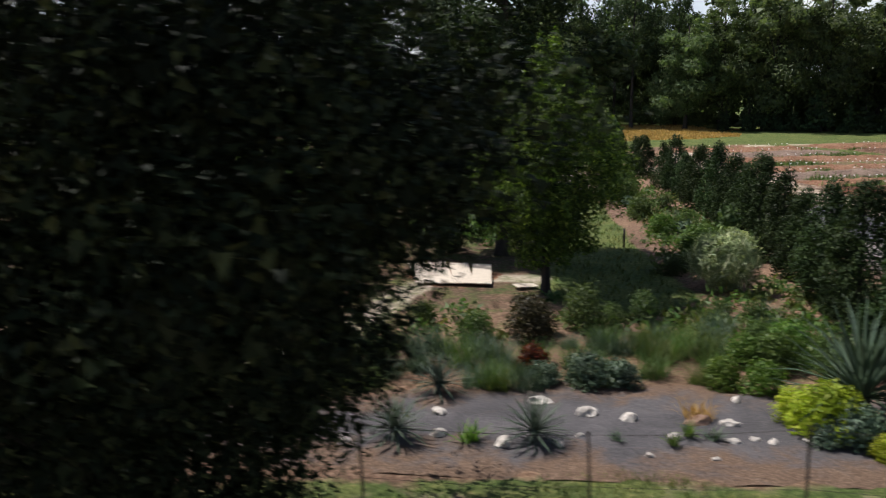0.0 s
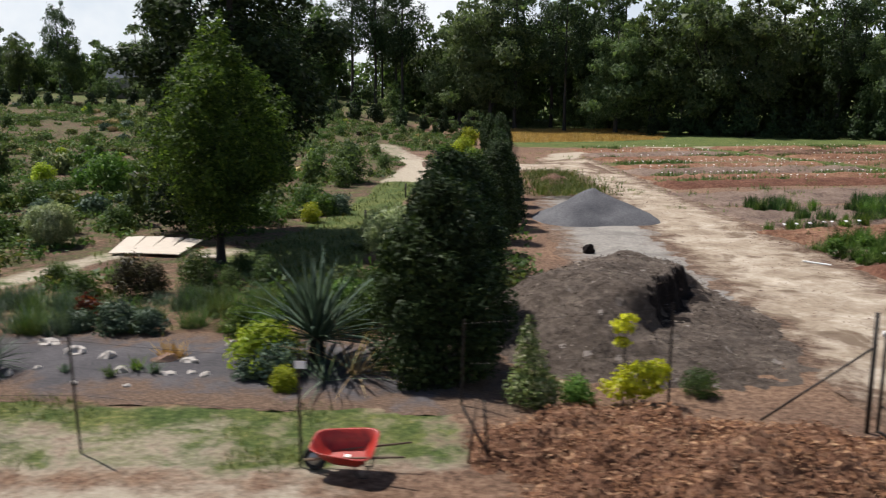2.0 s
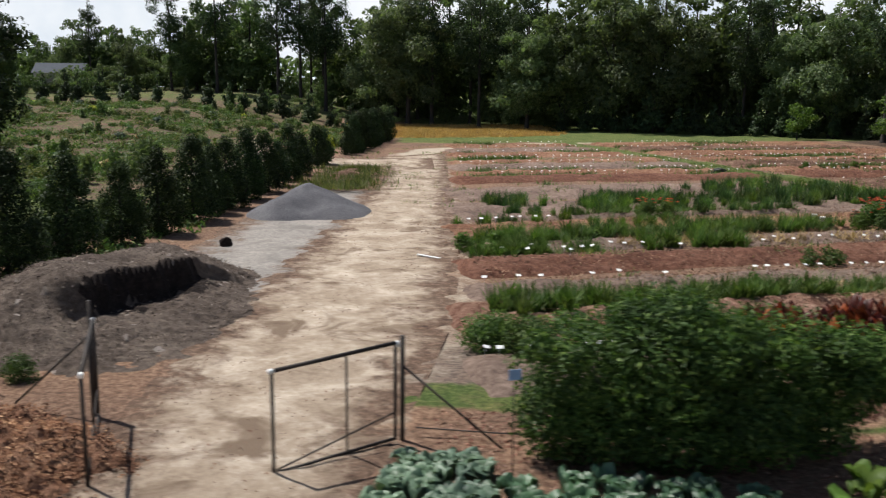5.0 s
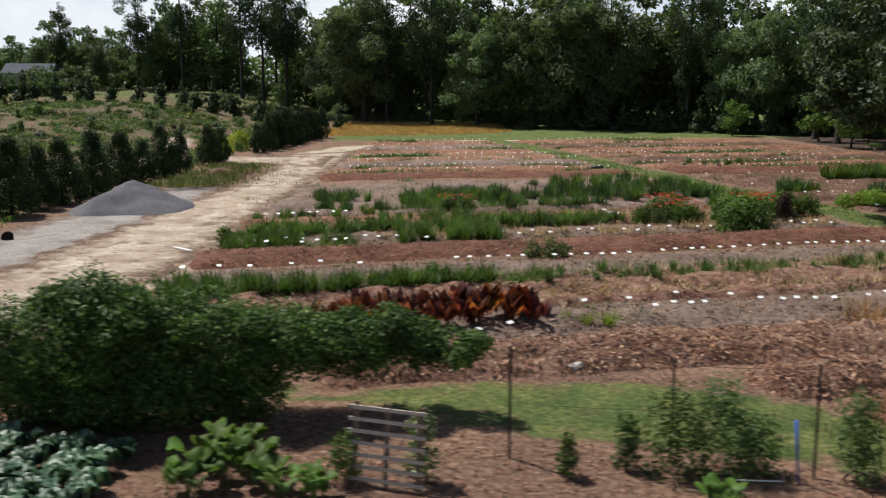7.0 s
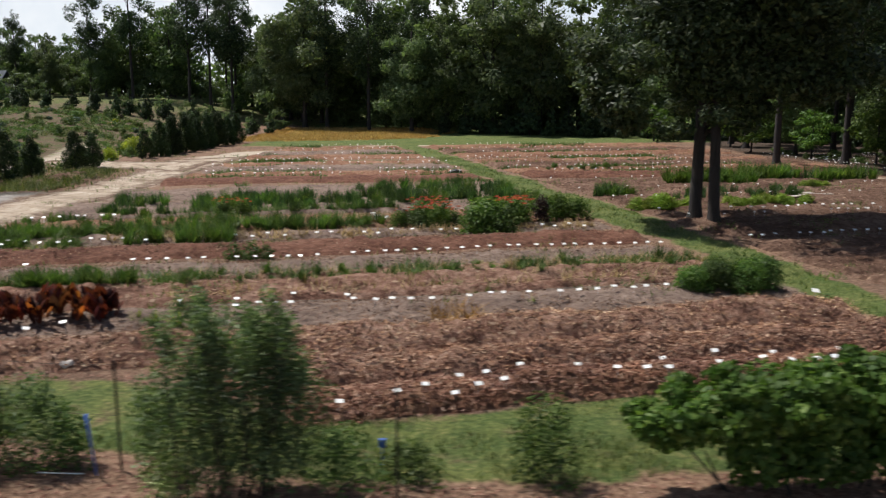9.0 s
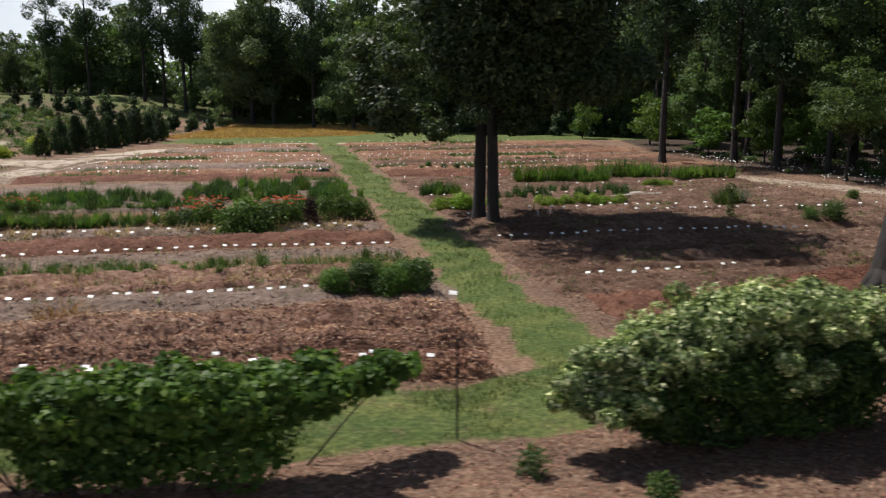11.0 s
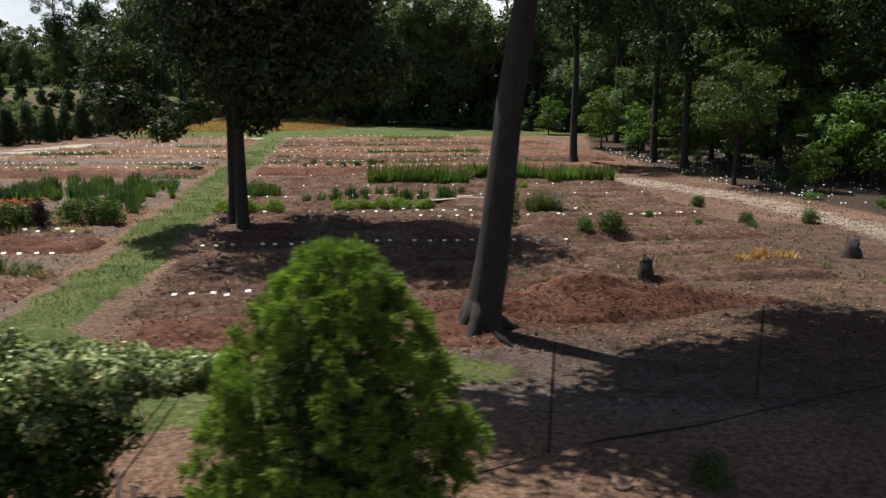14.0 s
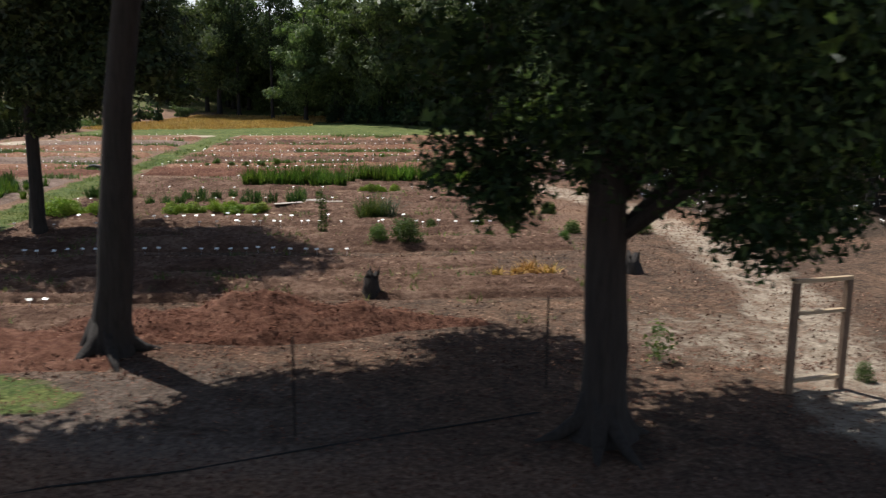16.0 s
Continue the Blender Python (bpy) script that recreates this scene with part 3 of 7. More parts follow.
def ground_material():
    m, t, b = nodes("garden_ground")
    fine, mid, big = noise_tex(t, 8.0, 8, 0.75), noise_tex(t, 1.3, 6, 0.7, 0.3), noise_tex(t, 0.23, 4, 0.6)
    brown = ramp(t, fine.outputs[0], [(0.32, (0.055, 0.034, 0.025)), (0.52, (0.215, 0.138, 0.096)), (0.72, (0.41, 0.29, 0.21))]).outputs[0]
    tint = ramp(t, big.outputs[0], [(0.35, (0.75, 0.72, 0.72)), (0.65, (1.15, 1.08, 1.0))]).outputs[0]
    col = mix(t, 1.0, brown, tint, "MULTIPLY")

    def masked(col, name, paint, hard=0.18):
        a = t.nodes.new("ShaderNodeAttribute")
        a.attribute_name = name
        s = t.nodes.new("ShaderNodeMath")
        s.operation = "MULTIPLY_ADD"
        t.links.new(mid.outputs[0], s.inputs[0])
        s.inputs[1].default_value = -0.9
        t.links.new(a.outputs["Fac"], s.inputs[2])
        r = t.nodes.new("ShaderNodeMapRange")
        r.interpolation_type = "SMOOTHSTEP"
        r.inputs[1].default_value, r.inputs[2].default_value = -hard, hard
        t.links.new(s.outputs[0], r.inputs[0])
        return mix(t, r.outputs[0], col, paint)

    col = masked(col, "red", ramp(t, fine.outputs[0], [(0.35, (0.07, 0.027, 0.016)), (0.7, (0.25, 0.10, 0.055))]).outputs[0], 0.3)
    col = masked(col, "grey", ramp(t, fine.outputs[0], [(0.35, (0.075, 0.060, 0.052)), (0.7, (0.28, 0.225, 0.185))]).outputs[0], 0.5)
    # Dark ramp serves leaf litter and the shade painted under trees.
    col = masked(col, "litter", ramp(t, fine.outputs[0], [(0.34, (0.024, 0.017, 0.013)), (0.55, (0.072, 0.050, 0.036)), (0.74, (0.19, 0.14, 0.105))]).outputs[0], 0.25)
    col = masked(col, "sand", ramp(t, fine.outputs[0], [(0.34, (0.31, 0.255, 0.19)), (0.7, (0.57, 0.49, 0.39))]).outputs[0], 0.2)
    worn = ramp(t, noise_tex(t, 0.7, 5, 0.65, 0.4).outputs[0], [(0.42, (0.9, 0.95, 0.9)), (0.6, (1.55, 1.3, 1.35))]).outputs[0]
    col = masked(col, "grass", mix(t, 1.0, worn, ramp(t, fine.outputs[0], [(0.34, (0.034, 0.052, 0.016)), (0.55, (0.092, 0.124, 0.036)), (0.72, (0.23, 0.215, 0.095))]).outputs[0], "MULTIPLY"), 0.13)
    t.links.new(col, b.inputs["Base Color"])
    b.inputs["Roughness"].default_value, b.inputs["Specular IOR Level"].default_value = 0.95, 0.15
    bump(t, b, fine.outputs[0], 1.0, 0.07)
    return m


def axis(lo, hi, step, far):
    mid = np.arange(lo, hi, step)
    grow = np.array([1.5, 4, 8, 14, 24, 40, 70, 120, 220, 420, 800, 1600, far])
    return np.concatenate([(lo - grow)[::-1], mid, mid[-1] + grow])


GX, GY = axis(-24, 92, 0.5, 2600), axis(-6, 108, 0.5, 2600)
gx, gy = [a.ravel() for a in np.meshgrid(GX, GY)]
gi = np.arange((len(GX) - 1) * (len(GY) - 1))
gc = gi // (len(GX) - 1) * len(GX) + gi % (len(GX) - 1)
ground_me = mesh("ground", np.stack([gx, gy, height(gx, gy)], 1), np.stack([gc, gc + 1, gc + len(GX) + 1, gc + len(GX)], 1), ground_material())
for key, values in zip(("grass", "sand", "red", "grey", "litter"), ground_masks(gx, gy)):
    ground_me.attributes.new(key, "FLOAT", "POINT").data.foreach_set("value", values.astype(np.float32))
tagged(new("ground", ground_me), "brown garden soil with worn grass and sandy patches", "ground", kind="structure")


def sky_backdrop():
    """Bright haze and thin cloud low round the horizon, far behind everything."""
    m, t, b = nodes("hazy_low_sky")
    t.nodes.remove(b)
    n = noise_tex(t, 0.004, 5, 0.55)
    e = add(t, "ShaderNodeEmission", Strength=1.0)
    t.links.new(ramp(t, n.outputs[0], [(0.35, (0.52, 0.60, 0.70)), (0.62, (0.80, 0.83, 0.86))]).outputs[0], e.inputs[0])
    t.links.new(e.outputs[0], t.nodes["Material Output"].inputs[0])
    k = 64
    ring = [[(40 + 1500 * math.cos(TAU * i / k), 60 + 1500 * math.sin(TAU * i / k), z) for i in range(k)] for z in (-20, 100, 220, 330)]
    v = np.array([p for r in ring for p in r], float)
    f = [(j * k + i, j * k + (i + 1) % k, (j + 1) * k + (i + 1) % k, (j + 1) * k + i) for j in range(3) for i in range(k)]
    tagged(new("backdrop", mesh("backdrop", v, f, m)), "pale hazy summer sky low over the trees", "sky", kind="structure")


sky_backdrop()


def ribbon(name, left, right, n, k, lift, mat, label, category, ragged=0.25, crown=0.0, kind="structure"):
    """A worn track between two lines of points, its rim sunk under the ground with a ragged line."""
    def along(pts, s):
        pts = np.array(pts, float)
        d = np.concatenate([[0], np.cumsum(np.hypot(*np.diff(pts, axis=0).T))])
        return np.interp(s * d[-1], d, pts[:, 0]), np.interp(s * d[-1], d, pts[:, 1])

    def fn(a, b):
        lx, ly = along(left, a)
        rx, ry = along(right, a)
        x, y = lx + (rx - lx) * b, ly + (ry - ly) * b
        edge = np.minimum(b, 1 - b) * np.hypot(rx - lx, ry - ly)
        rim = edge + ragged * (wob(x, y, 1.9, 3) + 0.5 * wob(x, y, 5.5, 1))
        z = height(x, y) + lift * smooth(rim / 0.6 + 0.3) - 0.04 * (1 - smooth(rim / 0.5 + 0.5)) + 0.018 * wob(x, y, 2.6, 5) * smooth(edge) + crown * smooth(edge / 1.5)
        return x, y, z

    me = grid_mesh(name, 0, 1, 0, 1, n, k, fn, mat)
    aa, bb = [q.ravel() for q in np.meshgrid(np.linspace(0, 1, n + 1), np.linspace(0, 1, k + 1))]
    lx, ly = along(left, aa)
    rx, ry = along(right, aa)
    long_ = np.hypot(*np.diff(np.array(left), axis=0).T).sum()
    rim = np.minimum(np.minimum(bb, 1 - bb) * np.hypot(rx - lx, ry - ly), np.minimum(aa, 1 - aa) * long_)
    me.attributes.new("rim", "FLOAT", "POINT").data.foreach_set("value", rim.astype(np.float32))
    return tagged(new(name, me), label, category, kind=kind)


ROAD_L = [(17.0, 2.0), (16.9, 9.0), (16.8, 17.0), (17.4, 28.9), (18.0, 40), (18.3, 51.9), (17.6, 60), (16.8, 66.5)]
ROAD_R = [(21.4, 2.0), (21.3, 9.0), (22.3, 17.2), (22.7, 26.0), (22.6, 36), (22.3, 52.3), (22.2, 64.0), (22.0, 72)]
ribbon("road", ROAD_L, ROAD_R, 260, 24, 0.035, SAND, "worn pale sandy farm track with darker damp patches", "road", 0.5)
ribbon("side_track", [(21.0, 66.6), (17.2, 64.6), (14.6, 65.2), (11.6, 66.0), (8.2, 65.4)], [(21.4, 56.2), (18.0, 58.0), (15.6, 58.4), (12.4, 59.6), (8.4, 60.2)], 60, 20, 0.05, SAND, "pale sandy side track between hedges", "track", 0.25)
ribbon("gravel_yard", [(13.4, 17.5), (13.4, 24), (13.9, 36), (14.4, 44)], [(18.6, 17.5), (18.7, 24), (18.9, 36), (18.6, 44)], 110, 24, 0.025, STONE_DUST, "flat grey stone dust beside the sandy track", "yard", 0.35)
ribbon("gravel_bed", [(-14, 13.2), (-2, 13.0), (1.2, 12.6), (4.3, 12.2), (8.5, 12.1), (11.2, 11.9)], [(-14, 16.4), (-2, 16.5), (2, 17.2), (5.8, 16.7), (11.2, 16.4)], 130, 22, 0.03, GRAVEL_BED, "dark grey gravel bed with spiky plants", "gravel bed", 0.3)

# ---- planting beds of the field ----


BEDS = []


def soil_top(x, y):
    """Height of the ground or of the bed that lies on it."""
    x, y = np.asarray(x, float), np.asarray(y, float)
    u, v = CA * x + SA * y, -SA * x + CA * y
    z = height(x, y)
    out = z.copy()
    for v0, v1, u0, u1, tall, ridges in BEDS:
        edge = np.minimum(np.minimum(v - v0, v1 - v), np.minimum(u - u0, u1 - u))
        hump = 0.65 + 0.35 * np.cos(TAU * ridges * ((v - v0) / (v1 - v0) - 0.5))
        out = np.maximum(out, np.where(edge > 0, z - 0.06 + (0.06 + tall * hump) * smooth(edge / 0.45), z))
    return out


def on_bed(x, y, sink=0.0):
    return x, y, float(soil_top(x, y)) - sink


def planting_bed(v0, v1, u0, u1, tall, mat, label, ridges=1):
    BEDS.append((v0, v1, u0, u1, tall, ridges))
    fine = 0.13 if v0 < 12 else 0.2 if v0 < 26 else 0.35
    n, k = max(6, int((u1 - u0) / fine)), max(8, int((v1 - v0) / (0.12 if v0 < 12 else 0.17 if v0 < 26 else 0.3)))

    def fn(a, b):
        u, v = a, v0 + (v1 - v0) * b
        x, y = xy(u, v)
        edge = np.minimum(np.minimum(v - v0, v1 - v), np.minimum(u - u0, u1 - u)) + 0.12 * wob(x, y, 2.1, v0)
        hump = 0.65 + 0.35 * np.cos(TAU * ridges * (b - 0.5))
        z = height(x, y) - 0.06 + (0.06 + tall * hump) * smooth(edge / 0.45) + (2.3 if v0 < 6 else 1.4) * smooth(edge) * (0.08 * lumpy(x, y, 0.9, v0, 2) + 0.07 * lumpy(x, y, 0.34, v0 + 1, 2))
        return x, y, z

    return tagged(new("planting_bed", grid_mesh("planting_bed", u0, u1, 0, 1, n, k, fn, mat)), label, "planting bed", "beds of the field", "structure")


def row_start(v):
    return (22.6 + SA * v) / CA


RED, GREY, TAN, BRN = (RED_SOIL, "long bed of bare red-brown soil"), (GREY_SOIL, "long bed of grey-brown soil"), (TAN_MULCH, "long bed spread with pale wood mulch"), (BROWN_MULCH, "long bed spread with brown bark mulch")
planting_bed(0.1, 1.6, 39.6, 53.8, 0.36, BROWN_MULCH, "front bed edge heaped with brown bark mulch")
planting_bed(1.65, 3.5, 38.6, 54.0, 0.42, TAN_MULCH, "mulched bed of pale wood chips")
planting_bed(3.8, 5.9, 30.4, 54.1, 0.44, TAN_MULCH, "mulched bed of pale wood chips")
for v0, v1, tall, (m, lab), ridges in (
        (6.2, 8.9, 0.14, GREY, 1), (9.0, 12.7, 0.18, TAN, 2), (12.9, 15.2, 0.12, GREY, 1),
        (15.7, 18.6, 0.22, RED, 1), (19.0, 21.2, 0.12, GREY, 1), (21.4, 25.6, 0.12, BRN, 2), (26.2, 32.0, 0.12, GREY, 2), (32.8, 38.4, 0.1, GREY, 2),
        (40.2, 43.6, 0.2, RED, 1), (44.2, 47.5, 0.15, BRN, 1), (48.2, 52.0, 0.2, GREY, 1), (52.6, 56.0, 0.15, BRN, 1), (59.5, 63.5, 0.18, BRN, 1), (64.5, 69.0, 0.18, GREY, 1), (70.0, 75.5, 0.15, BRN, 1)):
    planting_bed(v0, v1, row_start(v0) + 0.2, 54.0, tall * 1.4, m, lab, ridges)
    if v0 > 6:
        planting_bed(v0 + 0.3, v1 + 0.3, 57.0, {6.2: 66, 9.0: 78, 12.9: 76}.get(v0, 79 if v0 < 40 else 83), tall * 1.5, m if m in (RED_SOIL, BROWN_MULCH) and v0 > 38 else DARK_SOIL, "long bed of dark brown soil and bark litter", ridges + (v0 > 20))
planting_bed(3.4, 6.9, 57.6, 66.5, 0.25, RED_SOIL, "low bank of fresh red-brown soil below an old tree")

# ---- heaps ----


def heap(name, x, y, rx, ry, tall, mat, label, seed, turn=0, power=1.6, rough=0.1, n=70, category="heap"):
    def fn(a, b):
        r = np.hypot(a, b)
        ang = np.arctan2(b, a)
        rim = 1 + 0.10 * np.sin(3 * ang + seed) + 0.06 * np.sin(5 * ang + 2 * seed)
        k = np.clip(1 - r / rim, 0, 1)
        c, s = math.cos(radians(turn)), math.sin(radians(turn))
        px, py = a * rx, b * ry
        X, Y = x + c * px - s * py, y + s * px + c * py
        soft = smooth(k * 4)
        z = height(X, Y) - 0.06 + tall * np.minimum(1.05 * k ** (1 / power) , 1.0) ** power * (1 + 0.12 * wob(px, py, 1.3, seed)) * smooth(k * 6) + soft * rough * (1.3 * lumpy(px, py, 1.3, seed, 2) + 0.9 * lumpy(px, py, 0.55, seed + 2, 2) + 0.6 * lumpy(px, py, 0.25, seed + 1, 2)) * (k > 0)
        return X, Y, z

    return tagged(new(name, grid_mesh(name, -1.2, 1.2, -1.2, 1.2, n, n, fn, mat)), label, category)


heap("mulch_mound", 13.75, 8.9, 4.1, 3.35, 1.0, BROWN_MULCH, "large loose heap of reddish-brown bark mulch", 1.0, -3, 1.2, 0.27, 170)
def compost_mound():
    """A long grey heap with a bite dug out of its near side, the moist dug face and its shadow coloured black."""
    def bite(x, y):
        return -0.883 * (x - 14.87) + 0.469 * (y - 17.45) + 0.42 * lumpy(x, y, 0.9, 5, 2) + 0.2 * lumpy(x, y, 0.35, 6, 2)

    def fn(a, b):
        x, y = 14.3 + 3.9 * a, 18.2 + 5.6 * b
        r = np.hypot(a, b) * (1 + 0.07 * np.sin(3 * np.arctan2(b, a) + 1))
        k = np.clip(1 - r, 0, 1)
        z = 1.22 * smooth(k * 1.25 + 0.08 * (k > 0)) * (1 + 0.08 * lumpy(x, y, 1.6, 2, 2))
        d, s = bite(x, y), 0.469 * (x - 14.87) + 0.883 * (y - 17.45)
        soft = 0.3 + 2.2 * smooth((-0.9 - s) / 1.6)
        dug = 1 - smooth((d + 0.5 * soft) / soft)
        z = z * (1 - (0.70 - 0.2 * smooth((s - 1.0) / 1.5)) * dug)
        return x, y, height(x, y) - 0.05 + z + smooth(k * 5) * (0.09 * lumpy(x, y, 0.8, 3, 3) + 0.07 * lumpy(x, y, 0.25, 4, 2))

    me = grid_mesh("compost_mound", -1.02, 1.02, -1.02, 1.02, 110, 150, fn, COMPOST)
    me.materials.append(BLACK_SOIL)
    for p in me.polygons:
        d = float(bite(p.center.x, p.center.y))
        # Black runs below the moist face to paint the scarp's shadow, ragged edged.
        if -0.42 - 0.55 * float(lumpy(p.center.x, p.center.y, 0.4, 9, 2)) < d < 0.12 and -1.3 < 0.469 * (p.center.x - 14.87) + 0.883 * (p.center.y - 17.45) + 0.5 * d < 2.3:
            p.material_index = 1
    tagged(new("compost_mound", me), "long heap of dark grey compost, its dug face black with moisture and painted shadow", "heap")


compost_mound()
heap("gravel_mound", 16.3, 35.4, 2.9, 3.2, 1.3, GRAVEL, "conical heap of blue-grey crushed gravel", 3.0, 0, 0.85, 0.02, 60)


heap("red_bank", 64.9, 23.5, 6.0, 1.45, 0.85, RED_SOIL, "long low bank of loose red-brown soil by a tree", 7.0, 15, 1.3, 0.13, 90, "bank")
heap("ditch_bank", 16.4, 48.6, 1.7, 6.2, 0.55, DARK_SOIL, "rough bank of dug soil beside the sandy track", 9.0, -8, 1.3, 0.16, 60, "bank")

# ---- woods round the place ----
rng0 = np.random.default_rng(11)
OAKS = [tree_meshes("oak", 20 + i, 17 + i % 3, 5.0 + 0.6 * (i % 2), 2.2, 0.32, 26000, 0.30, (LEAF_WOOD, LEAF_OAK)[i % 2], "egg", 34, 0.36, tri=True, inner=900, fill=3.0) for i in range(4)]
BACK = [tree_meshes("back_oak", 30 + i, 18, 5.6, 2.0, 0.3, 5200, 0.7, LEAF_WOOD, "egg", 30, 0.1, tri=True) for i in range(2)]
PINES = [tree_meshes("pine", 40 + i, 19.5, 3.4, 7.5 - i, 0.24, 9500, 0.32, LEAF_PINE, "high", 30, 0.45, droop=0.3, slim=0.5, tri=True) for i in range(3)]
CONIFERS = [tree_meshes("conifer", 60 + i, 4.2, 1.25, 0.15, 0.08, 1150, 0.31, LEAF_PINE, "cone", 24, 0.0, tri=True, flare=1.2, limbs=4, sides=6) for i in range(2)]
UNDER = [tree_meshes("understorey", 70 + i, 6.5, 3.0, 0.3, 0.1, 3800, 0.34, (LEAF_WOOD, LEAF_OAK)[i % 2], "egg", 22, 0.15, tri=True, limbs=6, sides=6) for i in range(2)]
edge_line = [(-100, 152), (-70, 150), (-35, 146), (-8, 140), (12, 128), (30, 118), (48, 113), (66, 107), (80, 98), (92, 84), (101, 68), (106, 50)]


def along_edge(s):
    pts = np.array(edge_line, float)
    d = np.concatenate([[0], np.cumsum(np.hypot(*np.diff(pts, axis=0).T))])
    q = s * d[-1]
    i = min(np.searchsorted(d, q, "right") - 1, len(pts) - 2)
    way = (pts[i + 1] - pts[i]) / np.linalg.norm(pts[i + 1] - pts[i])
    return np.array([np.interp(q, d, pts[:, 0]), np.interp(q, d, pts[:, 1])]), np.array([-way[1], way[0]]), d[-1]


total = along_edge(0)[2]
for row, (off, step) in enumerate(((2.5, 6.5), (9, 6.5), (17, 7.5))):
    for i in range(int(total / step)):
        p, n, _ = along_edge((i + rng0.uniform(0.1, 0.9)) * step / total)
        x, y = p + n * (off + rng0.uniform(-2, 2))
        left = x < 14
        is_pine = rng0.random() < (0.15 if x < -20 else 0.35 if left else 0.22) and row < 2
        kind = PINES[rng0.integers(3)] if is_pine else BACK[rng0.integers(2)] if row else OAKS[rng0.integers(4)]
        size = (rng0.uniform(0.5, 0.72) if x < -20 else rng0.uniform(0.8, 1.06)) if left else rng0.uniform(0.85, 1.2)
        if left and is_pine:
            size *= 1.5 if x < -20 else 1.12
        tree(kind, "tall pine with a bare trunk in the wood edge" if is_pine else "large leafy tree in the dark wood edge", ground_at(x, y, 0.1), rng0.uniform(0, 360), size, group="wood edge trees")
for i in range(int(total / 3.6)):
    p, n, _ = along_edge((i + rng0.uniform(0.2, 0.8)) * 3.6 / total)
    x, y = p + n * rng0.uniform(4, 14)
    tree(UNDER[i % 2], "dense young tree under the wood edge", ground_at(x, y, 0.1), rng0.uniform(0, 360), rng0.uniform(0.7, 1.2), group="understorey trees")
for i in range(26):
    x = 38 + i * 1.9 + rng0.uniform(-0.6, 0.6)
    y = np.interp(x, [30, 48, 66, 80, 92], [119, 115, 106, 96, 82]) - 1.5 + rng0.uniform(-1, 1)
    tree(CONIFERS[i % 2], "young conical conifer before the woods", ground_at(x, y), rng0.uniform(0, 360), rng0.uniform(0.8, 1.4), group="young conifers")
for i in range(30):
    x = -62 + i * 2.65 + rng0.uniform(-0.7, 0.7)
    tree(CONIFERS[i % 2], "dark conifer in a clipped far row", ground_at(x, 112 + rng0.uniform(-1.5, 1.5)), rng0.uniform(0, 360), rng0.uniform(0.75, 1.15), group="far conifer row")

for i in range(8):
    x, y = -8 + i * 3.1 + rng0.uniform(-0.5, 0.5), 116 + rng0.uniform(-2, 6)
    tree(UNDER[i % 2], "dense young tree under the wood edge", ground_at(x, y, 0.1), i * 61, rng0.uniform(0.35, 0.6), group="understorey trees")
nb = 20000
bs = rng0.random(nb)
bp = np.array([np.concatenate([*along_edge(s_)[:2]]) for s_ in np.linspace(0, 1, 400)])
bi = (bs * 399).astype(int)
bo = rng0.uniform(12, 30, nb)
bx, by = bp[bi, 0] + bp[bi, 2] * bo + rng0.normal(size=nb), bp[bi, 1] + bp[bi, 3] * bo + rng0.normal(size=nb)
bz = height(bx, by) + np.where(bx < 14, 6.0, 13.0) * rng0.random(nb) ** 1.1
tagged(new("far_thicket", mesh("far_thicket", *leaves(np.stack([bx, by, bz], 1), 1.35, rng0), LEAF_WOOD)), "dense dark thicket deep inside the woods", "thicket", kind="stuff")

# ---- trees that stand in the open ----
boughs = [(q * math.cos(w), q * math.sin(w), z, 0.9, 0.9, 0.5) for w, q, z in ((0.3, 3.0, 5.0), (1.2, 3.8, 5.0), (2.0, 3.8, 4.7), (2.5, 4.3, 5.0), (3.0, 4.6, 5.1), (3.3, 3.6, 4.5), (3.7, 2.8, 4.1), (4.3, 3.4, 4.7), (2.7, 3.0, 4.3), (5.3, 1.8, 4.3), (5.6, 2.2, 4.9))] + [(q * math.cos(w), q * math.sin(w), z, 1.15, 1.15, 0.75) for w, q, z in ((2.8, 4.2, 5.3), (3.1, 4.8, 6.0), (3.4, 4.4, 5.2), (2.6, 4.6, 6.6), (3.2, 4.0, 4.5), (3.0, 5.0, 7.4), (3.6, 4.7, 6.8), (0.0, 5.6, 5.6), (-0.4, 6.4, 6.6), (5.4, 5.4, 6.0))]
TALL = tree_meshes("field_tree", 5, 19.5, 5.8, 4.6, 0.29, 90000, 0.21, LEAF_FIELD_TREE, "egg", 96, 0.3, tri=True, fill=1.7, flare=1.5, limbs=24, extra=boughs * 2, shift=(1.6, -0.5), inner=16000)
big_tree = tree(TALL, "large dark twin-trunked field tree with a low spreading crown", ground_at(51.3, 34.8), 20)
part("second_trunk", mesh("second_trunk", *tube_arrays([(0.3, -0.95, -0.2), (0.3, -0.95, 0.1), (0.28, -0.92, 0.6), (0.25, -0.8, 4), (0.1, -0.2, 8)], [0.42, 0.32, 0.26, 0.22, 0.13], 10), BARK), big_tree)
LEANING = tree_meshes("leaning_tree", 6, 18, 7.2, 9.5, 0.42, 44000, 0.34, LEAF_WOOD, "egg", 60, 0.08, (2.2, 0.2), flare=1.7, limbs=14, sides=14, roots=7, tri=True, inner=14000, shift=(1.2, -0.4))
tree(LEANING, "leaning tree with a thick grey trunk and flared roots", ground_at(62.72, 21.0), 0)
